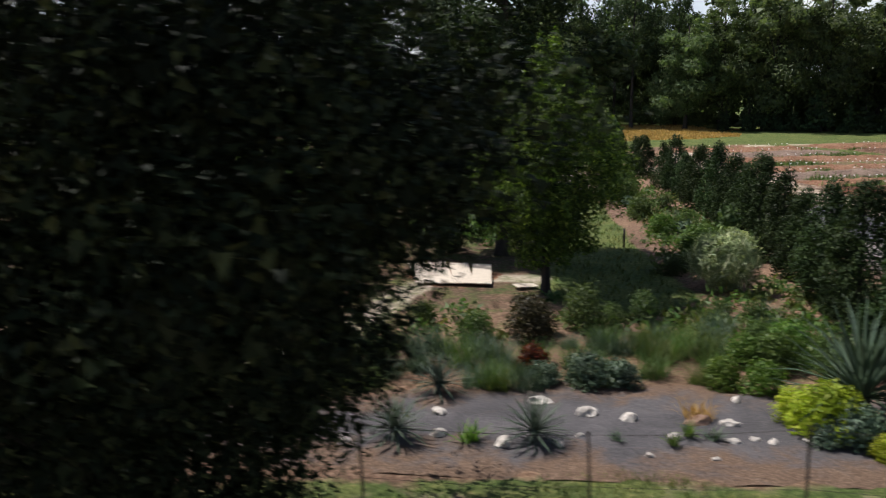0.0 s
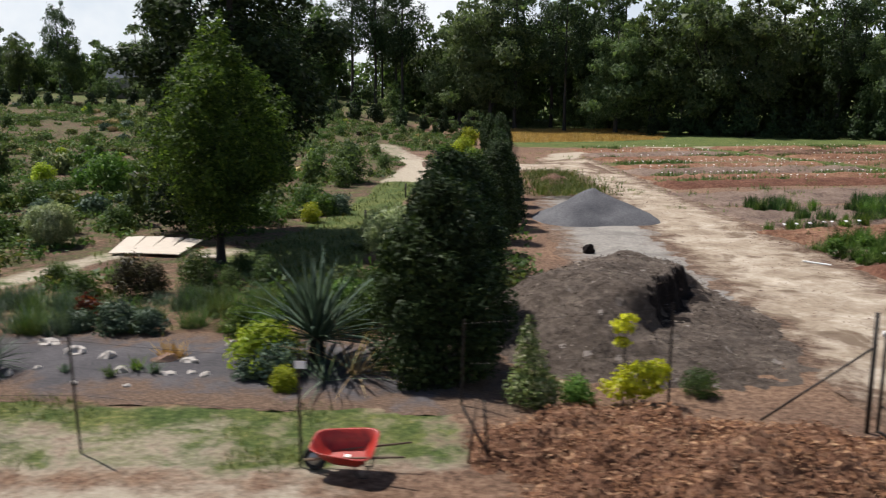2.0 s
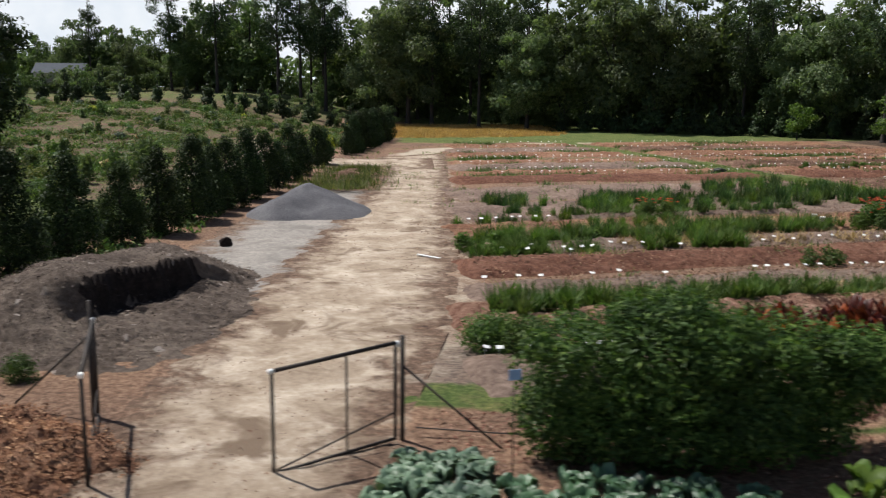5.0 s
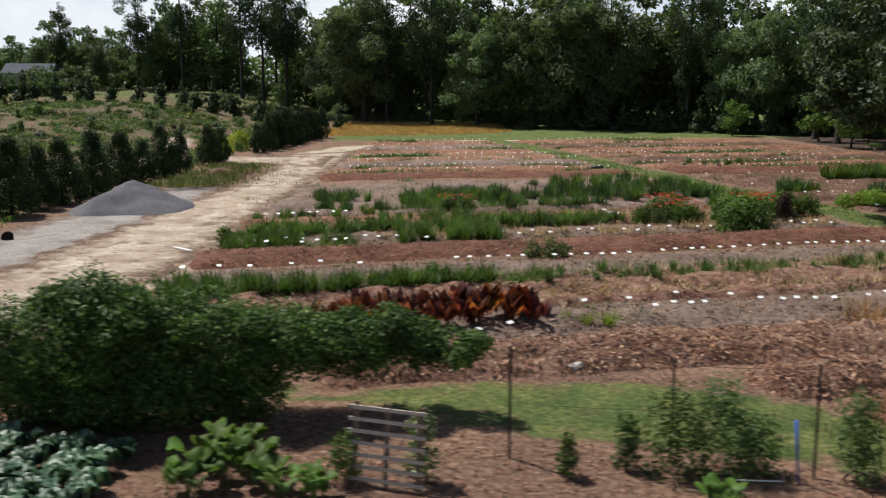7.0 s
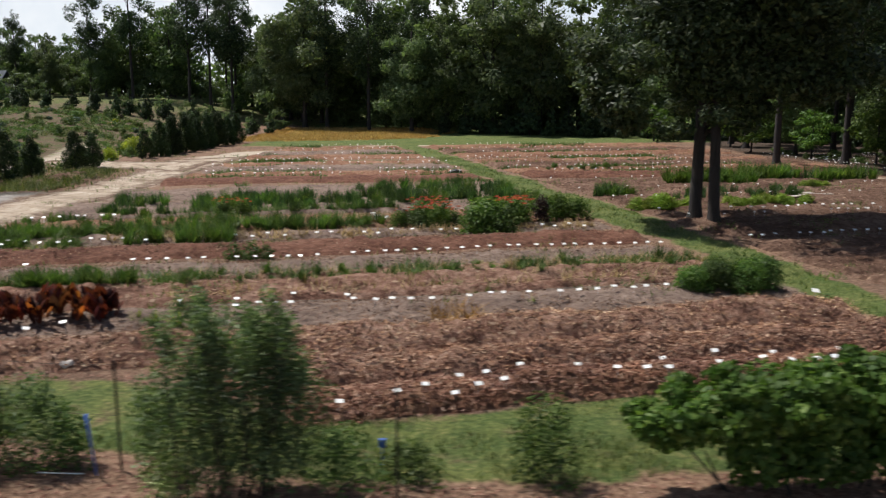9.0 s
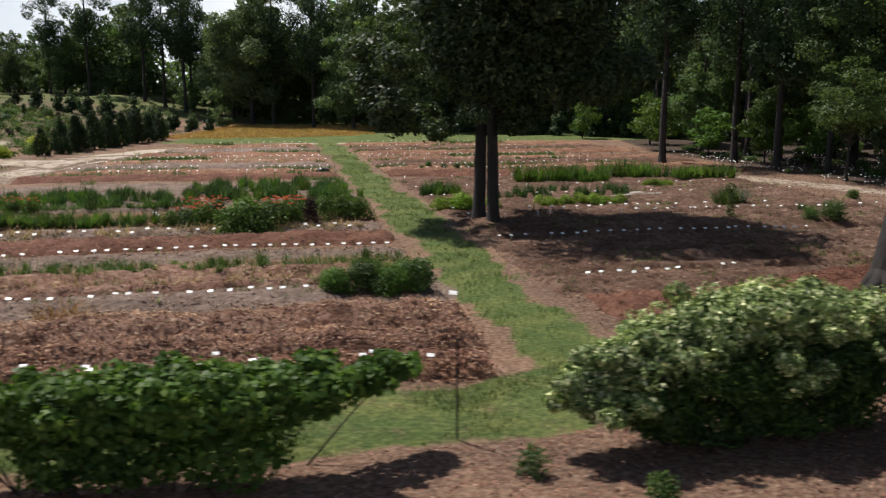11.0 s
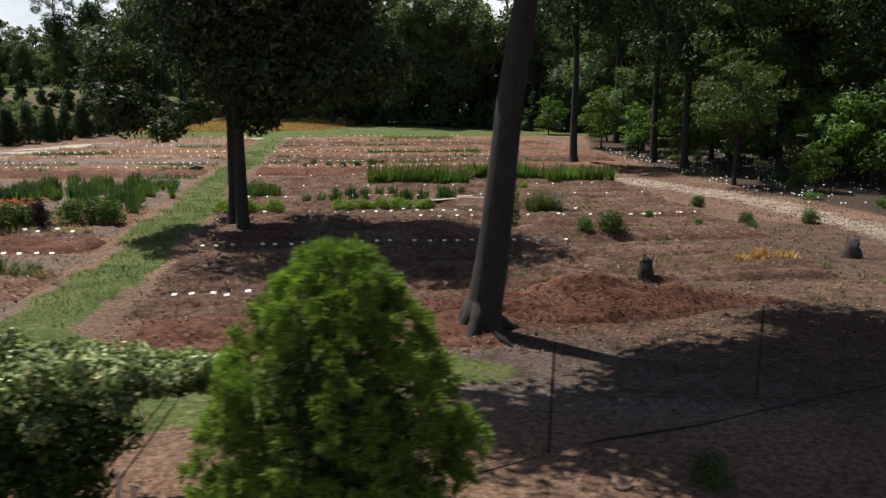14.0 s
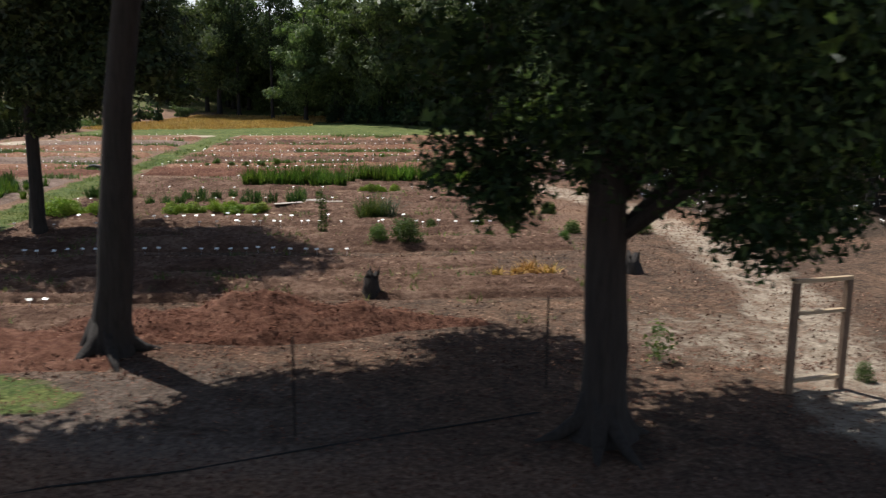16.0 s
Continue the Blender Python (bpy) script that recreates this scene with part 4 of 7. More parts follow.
drooping = [(q * math.cos(w), q * math.sin(w), z, 0.8, 0.8, 0.6) for w, q, z in ((3.0, 1.8, 4.3), (3.3, 2.4, 4.6), (3.7, 1.9, 4.2), (2.6, 2.0, 4.6), (0.1, 2.2, 3.8), (-0.3, 3.2, 4.0), (0.4, 4.0, 4.3), (5.4, 3.2, 4.0), (1.6, 3.2, 4.2))]
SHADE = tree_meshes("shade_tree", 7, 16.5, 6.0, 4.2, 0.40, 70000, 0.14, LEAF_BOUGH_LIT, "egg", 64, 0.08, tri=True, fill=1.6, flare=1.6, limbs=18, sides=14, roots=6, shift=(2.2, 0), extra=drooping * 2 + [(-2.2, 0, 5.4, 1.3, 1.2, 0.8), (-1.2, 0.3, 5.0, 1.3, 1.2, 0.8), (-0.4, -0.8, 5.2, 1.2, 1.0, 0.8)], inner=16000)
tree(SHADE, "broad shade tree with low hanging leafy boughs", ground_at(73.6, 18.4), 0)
skirt = [(q * math.cos(w), q * math.sin(w), z, k, k, k) for w, q, z, k in ((0, 1.5, 1.2, 0.9), (0.1, 2.0, 2.3, 1.0), (-0.2, 2.6, 3.3, 1.0), (0.3, 3.0, 4.4, 1.0), (-0.3, 3.4, 5.4, 0.9), (0.9, 2.0, 2.0, 1.0), (0.7, 2.6, 3.6, 1.0), (1.5, 2.4, 2.0, 1.0))]
tree(tree_meshes("front_tree", 8, 13, 4.6, 0.3, 0.36, 100000, 0.085, LEAF_BOUGH, "egg", 90, 0.0, tri=True, inner=46000, fill=1.7, flare=1.6, limbs=16, extra=skirt * 2), "dense evergreen tree, leaves coloured near-black as backlit with paler painted glints", ground_at(-3.6, 9.6), 0)
for i, (x, y, s) in enumerate(((65.1, 65.6, 1.15), (70.9, 66.9, 1.1), (72.4, 61.1, 1.1), (69.2, 86.9, 1.2), (74, 74, 1.2), (79, 64, 1.2), (83, 56, 1.1), (76, 82, 1.1), (86, 70, 1.2), (70, 95, 1.1), (90, 60, 1.1))):
    tree(PINES[i % 3], "tall straight pine with a bare dark trunk", ground_at(x, y), i * 50, s, group="tall pines")
for i, (x, y, s) in enumerate(((75.5, 70, 0.62), (80, 58.5, 0.7), (84, 64, 0.8), (88, 50, 0.8), (80.5, 76, 0.8), (92, 44, 0.9), (71, 78, 0.55))):
    tree(UNDER[i % 2] if i % 3 else OAKS[i % 4], "leafy young tree below the pines", ground_at(x, y), i * 70, s, group="young trees below the pines")
tips = [(q * math.cos(w), q * math.sin(w), z, 0.17, 0.17, 0.62) for w, q, z in zip(np.arange(64) * 2.4, np.linspace(0.2, 2.2, 64), np.linspace(7.0, 2.6, 64))]
WOOD_OAKS = [tree_meshes("wood_oak", 130 + i, 20, 5.2, 6.0, 0.26, 20000, 0.29, (LEAF_WOOD, LEAF_OAK)[i], "egg", 30, 0.45, tri=True) for i in range(2)]
for i, (x, y, s) in enumerate(((75.5, 59.5, 0.9), (79, 68, 1.0), (84, 60.5, 1.0), (89, 57, 1.0), (82, 77, 1.05), (90, 68, 1.1), (86, 49, 0.95), (92, 50, 1.0))):
    tree(WOOD_OAKS[i % 2], "tall woodland tree with a bare dark trunk", ground_at(x, y), i * 67, s, group="tall woodland trees")
LAYERED = tree_meshes("layered_tree", 150, 8.2, 3.1, 2.6, 0.12, 9000, 0.2, LEAF_LAYER, "oval", 30, 0.3, limbs=14, sides=7, tri=True)
for x, y, s, w in ((74.2, 53.0, 1.0, 0), (83.5, 52.5, .9, 200)):
    tree(LAYERED, "light green tree with layered boughs before dark woods", ground_at(x, y), w, s, group="layered light trees")
LIGHT_UNDER = tree_meshes("light_understorey", 140, 6.5, 2.9, 0.8, 0.1, 3600, 0.32, LEAF_BRIGHT, "oval", 26, 0.3, limbs=8, sides=6, tri=True)
for i, (x, y, s) in enumerate(((70.2, 72, 0.7), (67.6, 80, 0.8), (76.3, 63.5, 0.85), (80.8, 57.2, 0.9), (84.5, 54, 0.8), (72.8, 88, 0.9), (62.5, 100, 0.7), (78, 50.5, 0.45), (73.2, 66.5, 0.8), (81.5, 52.5, 1.0), (86.5, 47.0, 1.15), (89.5, 44, 1.2), (68.5, 90, 0.9))):
    tree(LIGHT_UNDER, "small sunlit light green tree in the wood edge", ground_at(x, y), i * 55, s, group="light green young trees")
ACER = tree_meshes("acer", 9, 7.0, 2.15, 0.7, 0.13, 40000, 0.12, LEAF_ACER, "oval", 80, 0.3, extra=tips, tri=True, flare=1.4, limbs=14)
tree(ACER, "young maple with fresh green leaves in the garden", ground_at(3.1, 24.9), 30)
tree(tree_meshes("dark_maple", 10, 13.5, 3.9, 0.9, 0.22, 40000, 0.2, LEAF_DARK, "oval", 44, 0.08, tri=True, inner=3000, limbs=12, extra=[(-2.4 + 0.1 * k, 0, 0.9 * k, 1.2, 1.1, 0.8) for k in range(1, 9)]), "tall dense dark tree behind a young maple", ground_at(2.3, 30.6), 0)

# ---- dark evergreen screen beside the track ----


def column_meshes(seed, r, tall, n, leaf):
    """A dense evergreen cone: a solid core of leaves with many short upright sprays on its skin."""
    rng = np.random.default_rng(seed)

    def wide(z):
        return r * float(np.interp(z / tall, [0, 0.12, 0.32, 0.6, 0.82, 0.94, 1], [0.7, 0.95, 1.0, 0.72, 0.38, 0.15, 0.03]))

    L = [(0, 0, z, wide(z) * 0.92, wide(z) * 0.92, 0.42) for z in np.arange(0.3, tall - 0.15, 0.36)]
    turns, heights = rng.uniform(0, TAU, 90), tall * (0.06 + 0.9 * rng.random(90) ** 1.1)
    L += [(wide(z) * q * math.cos(w), wide(z) * q * math.sin(w), z, k, k, k * 1.3) for z, w, q, k in zip(heights, turns, rng.uniform(0.85, 1.08, 90), rng.uniform(0.14, 0.3, 90))]
    p, d = cloud(L, n, rng, 0.62)
    p[:, 2] = np.maximum(p[:, 2], 0.02)
    trunk = tube_arrays([(0, 0, -0.1), (0, 0, 0.4), (0.02, 0, tall * 0.6), (0, 0, tall * 0.95)], [0.11, 0.08, 0.05, 0.01], 6)
    return mesh("evergreen_trunk", *trunk, BARK), mesh("evergreen_crown", *leaves(p, leaf, rng, d, -0.4, 0.55, 0.6, True), LEAF_DARK)


HOLLY = [column_meshes(80 + i, (0.98, 0.88, 1.05, 0.92)[i], 3.6, 12000, 0.10) for i in range(4)]
HOLLY_FRONT = [column_meshes(90 + i, (1.25, 1.08)[i], (3.6, 3.9)[i], 26000, 0.10) for i in range(2)]
for i, (x, y, h) in enumerate(((9.85, 14.3, 0), (9.95, 17.3, 0), (10.35, 21.0, 3.6), (10.8, 23.8, 3.4), (11.3, 26.8, 2.8), (11.7, 29.4, 3.15), (12.05, 32.6, 3.4), (12.2, 34.7, 2.9), (12.4, 36.6, 3.15), (12.6, 39.6, 3.4), (12.8, 42.9, 3.1), (12.9, 45.8, 2.5), (13.1, 48.4, 3.2),
                               (13.2, 51.4, 2.7), (13.4, 57.3, 2.8), (13.5, 60.0, 2.6), (14.2, 68.6, 2.4), (14.4, 71.6, 3.1), (14.6, 74.2, 3.3), (14.9, 77.0, 3.6), (15.1, 79.8, 3.1), (15.3, 82.6, 3.4), (15.5, 85.4, 3.4), (15.7, 88.2, 3.0), (15.9, 91.0, 3.2), (14.0, 75.6, 3.2), (14.2, 81.4, 3.4), (14.4, 87.0, 3.3))):
    if h:
        tree(HOLLY[i % 4], "dense dark evergreen tree in a screening row", ground_at(x, y), i * 77, h / 3.6, group="evergreen screen", name="evergreen")
    else:
        tree(HOLLY_FRONT[i], "broad glossy dark evergreen at the end of a screening row", ground_at(x, y), i * 77, 1.0, group="evergreen screen", name="evergreen")

# ---- garden plants ----


def lump_set(rng, r, h, n, low=0.15):
    out = []
    for i in range(n):
        s = i / max(1, n - 1)
        a, q = i * 2.4, r * (0.62 if n > 1 else 0) * math.sqrt(rng.uniform(0.1, 1)) * (1 - 0.55 * s)
        z = h * (low + (0.78 - low) * s)
        k = r * rng.uniform(0.42, 0.6)
        out.append((q * math.cos(a), q * math.sin(a), z, k, k, min(k, h * 0.3) * rng.uniform(0.85, 1.2)))
    return out


def shrub_meshes(name, seed, r, h, n, leaf, mat, lumps=8, gaps=0.08, droop=0.0, slim=0.55, stem=0.012, tri=False):
    L = lump_set(np.random.default_rng(seed), r, h, lumps)
    return bush_mesh(name + "_foliage", seed, L, n, leaf, mat, gaps, droop, slim, 0.35, max(0.25, r * 0.5), tri), stems_mesh(name + "_stems", seed, L, max(3, lumps // 2), stem, BARK, 4)


def shrub(meshes, label, at, turn=0, size=1.0, group="", category="shrub", name="shrub"):
    ob = thing(name, label, category, at, turn, group, size=size)
    part("foliage", meshes[0], ob)
    part("stem", meshes[1], ob)
    return ob


def tuft_mesh(name, seed, n, length, width, mat, radius=0.12, lean=0.6, bend=0.6, segs=2):
    rng = np.random.default_rng(seed)
    a, q = rng.uniform(0, TAU, n), radius * np.sqrt(rng.random(n))
    return mesh(name, *blades(np.stack([q * np.cos(a), q * np.sin(a), np.zeros(n)], 1), length, width, rng, lean, bend, segs), mat)


def tuft(me, label, at, turn=0, size=1.0, group="", category="plant", name="plant"):
    ob = new(name, me)
    ob.matrix_world = pose(*at, 0, 0, turn) @ Matrix.Scale(size, 4)
    return tagged(ob, label, category, group)


def loft(rings):
    """Quads between closed rings of equal length."""
    n = len(rings[0])
    v = np.array([p for r in rings for p in r], float)
    f = [(i * n + k, i * n + (k + 1) % n, (i + 1) * n + (k + 1) % n, (i + 1) * n + k) for i in range(len(rings) - 1) for k in range(n)]
    return v, np.array(f)


def rock_mesh(name, seed, sx, sy, sz, mat):
    bm = bmesh.new()
    bmesh.ops.create_icosphere(bm, subdivisions=2, radius=1.0)
    rng = random.Random(seed)
    off = Vector((rng.uniform(0, 9), rng.uniform(0, 9), rng.uniform(0, 9)))
    for v in bm.verts:
        k = 0.75 + 0.5 * noise.noise(v.co * 1.1 + off) + 0.2 * noise.noise(v.co * 3 + off)
        v.co = Vector((v.co.x * sx * k, v.co.y * sy * k, max(v.co.z * sz * k, -0.3 * sz)))
    me = bpy.data.meshes.new(name)
    bm.to_mesh(me)
    bm.free()
    me.materials.append(mat)
    return me


DARK_B = [shrub_meshes("dark_shrub", 100 + i, 0.7, 1.2, 2300, 0.085, LEAF_WOOD, 12, tri=True) for i in range(2)]
MID_B = [shrub_meshes("mid_shrub", 104 + i, 0.7, 0.9, 2300, 0.085, LEAF_MID, 12, tri=True) for i in range(3)]
BRIGHT_B = [shrub_meshes("bright_shrub", 108 + i, 0.6, 0.8, 2300, 0.085, LEAF_BRIGHT, 12, tri=True) for i in range(2)]
LIME_B = [shrub_meshes("lime_shrub", 112 + i, 0.6, 0.8, 2300, 0.085, LEAF_LIME, 12, tri=True) for i in range(2)]
BLUE_B = [shrub_meshes("blue_shrub", 116, 0.5, 0.6, 2300, 0.085, LEAF_BLUE, 12, tri=True)]

STRAP = [tuft_mesh("strap_clump", 122 + i, 70, 0.72, 0.042, LEAF_BRIGHT if i == 2 else LEAF_MID, 0.16, 0.55, 0.7, 2) for i in range(3)]
IRIS = [tuft_mesh("iris_clump", 126 + i, 80, 0.74, 0.042, (LEAF_IRIS, LEAF_BRIGHT, LEAF_IRIS)[i], 0.34, 0.45, 0.5, 2) for i in range(3)]
SMALL = [tuft_mesh("small_clump", 130 + i, 34, 0.3, 0.03, (LEAF_MID, LEAF_BRIGHT, LEAF_BLUE)[i], 0.1, 0.8, 0.7, 2) for i in range(3)]
SPEAR = [mesh("spear_leaf", *loft([[(-w, y, z), (0, y, z - w * 0.6), (w, y, z)] for w, y, z in ((0.016, 0.03, 0), (0.024, 0.35, 0.01 * b), (0.019, 0.7, -0.02 * b), (0.002, 1.0, -0.09 * b))]), LEAF_SPEAR) for b in (0, 1, 2)]
HERB = [shrub_meshes("herb", 138 + i, 0.3, 0.4, 420, 0.07, (LEAF_MID, LEAF_BRIGHT)[i], 4, stem=0.006) for i in range(2)]

FAR_SHAPES = [shrub_meshes("far_shrub", 900 + i, r, h, 520, 0.16, m, 9, 0.15, tri=True) for i, (r, h, m) in enumerate(((.75, 1.0, LEAF_WOOD), (.9, .6, LEAF_MID), (.6, 1.1, LEAF_MID), (.7, .8, LEAF_BRIGHT), (.7, .55, LEAF_BLUE), (.6, .8, LEAF_PALE), (1.0, .5, LEAF_WOOD), (.45, 1.3, LEAF_WOOD), (.8, .5, GRASS), (.6, .6, LEAF_BRONZE), (.5, .5, LEAF_LIME), (.7, .45, PALE_STRAW)))]

# spiky plants on the gravel
for i, (x, y, s) in enumerate(((-0.75, 14.1, 0.76), (1.6, 13.95, 0.8), (0.0, 16.3, 0.8), (-2.9, 14.3, 0.72), (-4.6, 14.2, 0.76))):
    ob = thing("yucca", "blue-green spiky rosette plant on dark gravel", "yucca", ground_at(x, y), i * 40, "spiky plants", size=s)
    part("stem", mesh("yucca_stem", *tube_arrays([(0, 0, -0.1), (0, 0, 0.3)], [0.08, 0.06], 7), BARK), ob)
    for k in range(84):
        part("leaf", SPEAR[k % 3], ob).matrix_basis = pose(0, 0, 0.3, -24 + 106 * (k / 84) ** 0.9, 0, k * 137.5) @ Matrix.Scale(1.0 - 0.22 * k / 84, 4)
big = thing("giant_yucca", "large grey-green spiky plant with stiff upright leaves", "yucca", ground_at(7.5, 14.75), size=1.25)
BIG_SPEAR = [mesh("long_spear_leaf", *loft([[(-w, y, z), (0, y, z - w * 0.6), (w, y, z)] for w, y, z in ((0.02, 0.03, 0), (0.027, 0.4, 0.01 * b), (0.02, 0.8, -0.03 * b), (0.002, 1.15, -0.12 * b))]), LEAF_BLUE) for b in (0, 1, 2)]
for k in range(110):
    part("leaf", BIG_SPEAR[k % 3], big).matrix_basis = pose(0, 0, 0.35, -2 + 86 * (k / 110) ** 0.9, 0, k * 137.5) @ Matrix.Scale(1.12 + 0.2 * math.sin(k), 4)
part("crown_base", mesh("yucca_base", *tube_arrays([(0, 0, -0.1), (0, 0, 0.42)], [0.16, 0.1], 8), BARK), big)
for i in range(2):
    tuft(tuft_mesh("fallen_leaves", 152 + i, 46, 1.3, 0.03, PALE_STRAW if i else LEAF_BLUE, 0.1, 1.6, 0.5, 3), "drooping straps of a spiky plant lying on gravel", ground_at(7.8 + 0.5 * i, 13.6 + 0.3 * i), 30, group="drooping straps")
for i, (x, y, r, h) in enumerate(((1.9, 15.7, .17, .12), (2.7, 15.1, .18, .16), (3.4, 14.9, .16, .13), (4.0, 14.0, .13, .1), (4.9, 13.8, .13, .08), (5.6, 13.8, .1, .06), (6.2, 13.8, .1, .05), (5.1, 14.6, .15, .1), (0.0, 14.3, .13, .12), (1.1, 13.9, .15, .12),
                                 (2.0, 13.8, .1, .1), (3.4, 13.3, .06, .05), (4.4, 13.1, .07, .05), (5.6, 15.7, .1, .1), (0.0, 15.3, .14, .08), (5.3, 13.9, .07, .07), (2.4, 14.1, .07, .06), (-1.6, 14.1, .14, .1))):
    ob = new("stone", rock_mesh("stone", i, r * 1.55, r * 1.05, h * 1.2, PALE_ROCK))
    ob.matrix_world = pose(*ground_at(x, y, -0.04), 0, 0, i * 47)
    tagged(ob, "pale rounded stone lying on dark gravel", "stone", "stones on the gravel")
ob = new("boulder", rock_mesh("boulder", 77, 0.38, 0.22, 0.16, BROWN_ROCK))
ob.matrix_world = pose(*ground_at(4.6, 14.7, -0.05))
tagged(ob, "flat brown boulder with a golden plant behind it", "boulder")
tuft(tuft_mesh("golden_tuft", 155, 120, 0.42, 0.02, STRAW, 0.25, 0.6, 0.5), "golden grassy tuft behind a brown boulder", ground_at(4.65, 14.9))
for i, (x, y, s) in enumerate(((4.25, 14.1, 0.5), (4.6, 13.9, 0.5), (3.9, 13.7, 0.45), (0.5, 14.0, 0.7), (3.0, 13.9, 0.35))):
    tuft(SMALL[(i + 1) % 3], "small green tuft between stones", ground_at(x, y, -0.04), i * 50, s * 2, group="tufts on the gravel")

for kind, label, spots in (
        (DARK_B, "rounded dark green garden shrub", ((3.5, 20.7, .95, 1), (4.3, 21.0, .55, 0), (4.0, 23.7, .5, 0), (7.5, 27.3, .5, 1), (-1.3, 18.4, .9, 0), (-2.5, 17.6, .8, 1), (4.4, 49.1, 2.1, 0), (6.0, 56.4, 1.0, 1), (5.2, 21.5, 0.7, 1))),
        (MID_B, "loose mid-green garden shrub", ((-5.9, 28.2, 1.5, 0), (-8.6, 37.6, 1.3, 1), (-10.9, 39.5, 1.3, 2), (-4.4, 23.5, 1.2, 0), (-2.4, 31.4, 1.1, 1), (-8.5, 40.7, 1.1, 2), (3.9, 37.1, 1.3, 0), (9.2, 39.2, 1.3, 1), (9.8, 45.1, 1.3, 2), (10.6, 49.4, 1.3, 0), (7.0, 17.6, .95, 2), (7.3, 19.4, .7, 1), (8.0, 21.5, .6, 2), (8.3, 17.4, 1.1, 1), (7.4, 22.2, .5, 0), (0.85, 19.8, .85, 0), (-0.4, 21.4, .7, 1), (7.9, 16.6, .8, 0), (9.4, 31, 1.2, 0))),
        (BRIGHT_B, "fresh green rounded garden shrub", ((-7.1, 43.1, 2.6, 0), (7.6, 18.4, 1.1, 0), (6.5, 17.9, .9, 1), (6.3, 16.2, .85, 0), (5.6, 16.6, .8, 1), (-3.8, 21.3, 1.0, 1), (4.8, 35.4, 1.2, 0), (8.8, 30.0, 1.0, 1), (11.2, 55.0, 1.8, 0), (12.1, 61.1, 1.8, 1), (8.9, 34.5, 1.2, 0))),
        ([shrub_meshes("bronze_shrub", 118, 0.62, 1.15, 2600, 0.085, LEAF_BRONZE, 12, tri=True)], "dark bronze-leaved rounded garden shrub", ((2.05, 20.0, 1.0, 0), (2.5, 20.5, .7, 0))),
        (LIME_B, "bright yellow-green leafy shrub", ((6.6, 14.1, 1.2, 0), (6.85, 14.3, 1.0, 1), (6.3, 14.7, .8, 1), (7.15, 13.15, .55, 1), (3.9, 37.9, 1.0, 1), (-12.2, 46.9, 1.4, 0), (4.6, 33.4, .9, 1), (11.6, 73, 2.0, 0), (12.6, 90, 2.2, 1), (12.2, 66, 1.3, 0))),
        (BLUE_B, "soft blue-green rounded plant", ((6.9, 13.75, 1.15, 0), (6.45, 13.7, .7, 0), (2.9, 16.7, 1.1, 0), (3.6, 16.7, .9, 0), (2.1, 16.8, .8, 0), (5.4, 36.0, 1.4, 0), (-6.0, 33, 1.5, 0)))):
    for i, (x, y, s, k) in enumerate(spots):
        shrub(kind[int(k) % len(kind)], label, ground_at(x, y), i * 63, s, "garden shrubs")
shrub(shrub_meshes("red_grass", 160, 0.45, 0.6, 900, 0.1, LEAF_RED), "dusky red low garden plant", ground_at(2.0, 17.6))
SOFT = [tuft_mesh("soft_grass", 164 + i, 190, 0.62, 0.016, (LEAF_MID, GRASS, LEAF_BLUE)[i], 0.3, 0.75, 0.6, 2) for i in range(3)]
rs_ = np.random.default_rng(165)
for i in range(96):
    x, y = rs_.uniform(-3.5, 8.6), rs_.uniform(16.5, 19.6)
    tuft(SOFT[i % 3], "soft arching tuft of garden grass on a bank", ground_at(x, y + (0.0 if x < 5 else rs_.uniform(-0.6, 2.5)), 0.01), i * 53, rs_.uniform(0.55, 1.15), "bank grasses", "ornamental grass", "ornamental_grass")
PAMPAS = (bush_mesh("pampas_leaves", 162, [(0, 0, 0.75, 0.85, 0.85, 0.7), (0.2, 0.1, 1.1, 0.55, 0.55, 0.45), (-0.25, 0, 0.95, 0.6, 0.6, 0.5)], 6000, 0.34, LEAF_PAMPAS, 0.0, 1.6, 0.09, 0.5, tri=True), stems_mesh("pampas_stems", 163, [(0, 0, 0.9, 0.3, 0.3, 0.3)], 5, 0.012, STRAW, 4))
for x, y, s in ((-3.3, 27.6, 0.95), (8.4, 25.2, 1.15)):
    shrub(PAMPAS, "pale rounded mound of ornamental grass", ground_at(x, y), 0, s, "ornamental grasses", "ornamental grass", "ornamental_grass")

# the far garden: many perennials and low shrubs on rising ground
rngg = np.random.default_rng(31)
FAR_KINDS = [(s, lab + " perennial clump in the far garden") for s, lab in zip(FAR_SHAPES, ("dark green", "low mid-green", "upright mid-green", "fresh green", "grey-green", "pale leaved", "low spreading dark", "slim dark green", "low olive", "bronze", "bright yellow-green", "dry straw-coloured"))]
for i in range(640):
    x, y = rngg.uniform(-46, 12), rngg.uniform(21, 108)
    if x > np.interp(y, [21, 55, 108], [8.5, 9.5, 13]):
        continue
    if y > 55 and i % 5 == 0:
        continue
    if x < -0.52 * y + 3 or min(line_dist(np.array([x]), np.array([y]), LAWN_WALK)[0], line_dist(np.array([x]), np.array([y]), SANDY_WALK)[0], line_dist(np.array([x]), np.array([y]), FAR_WALK)[0]) < 2.2 or math.hypot(x - 1, y - 27) < 4 or (x > 0 and y < 24):
        continue
    k = rngg.choice(12, p=[0.12, 0.12, 0.1, 0.07, 0.1, 0.08, 0.08, 0.06, 0.14, 0.06, 0.03, 0.04])
    shrub(FAR_KINDS[k][0], FAR_KINDS[k][1], ground_at(x, y), rngg.uniform(0, 360), rngg.uniform(0.35, 1.0) ** 1.3 * (1.8 if y < 55 else 1.35), "far garden plants", "perennial", "perennial")
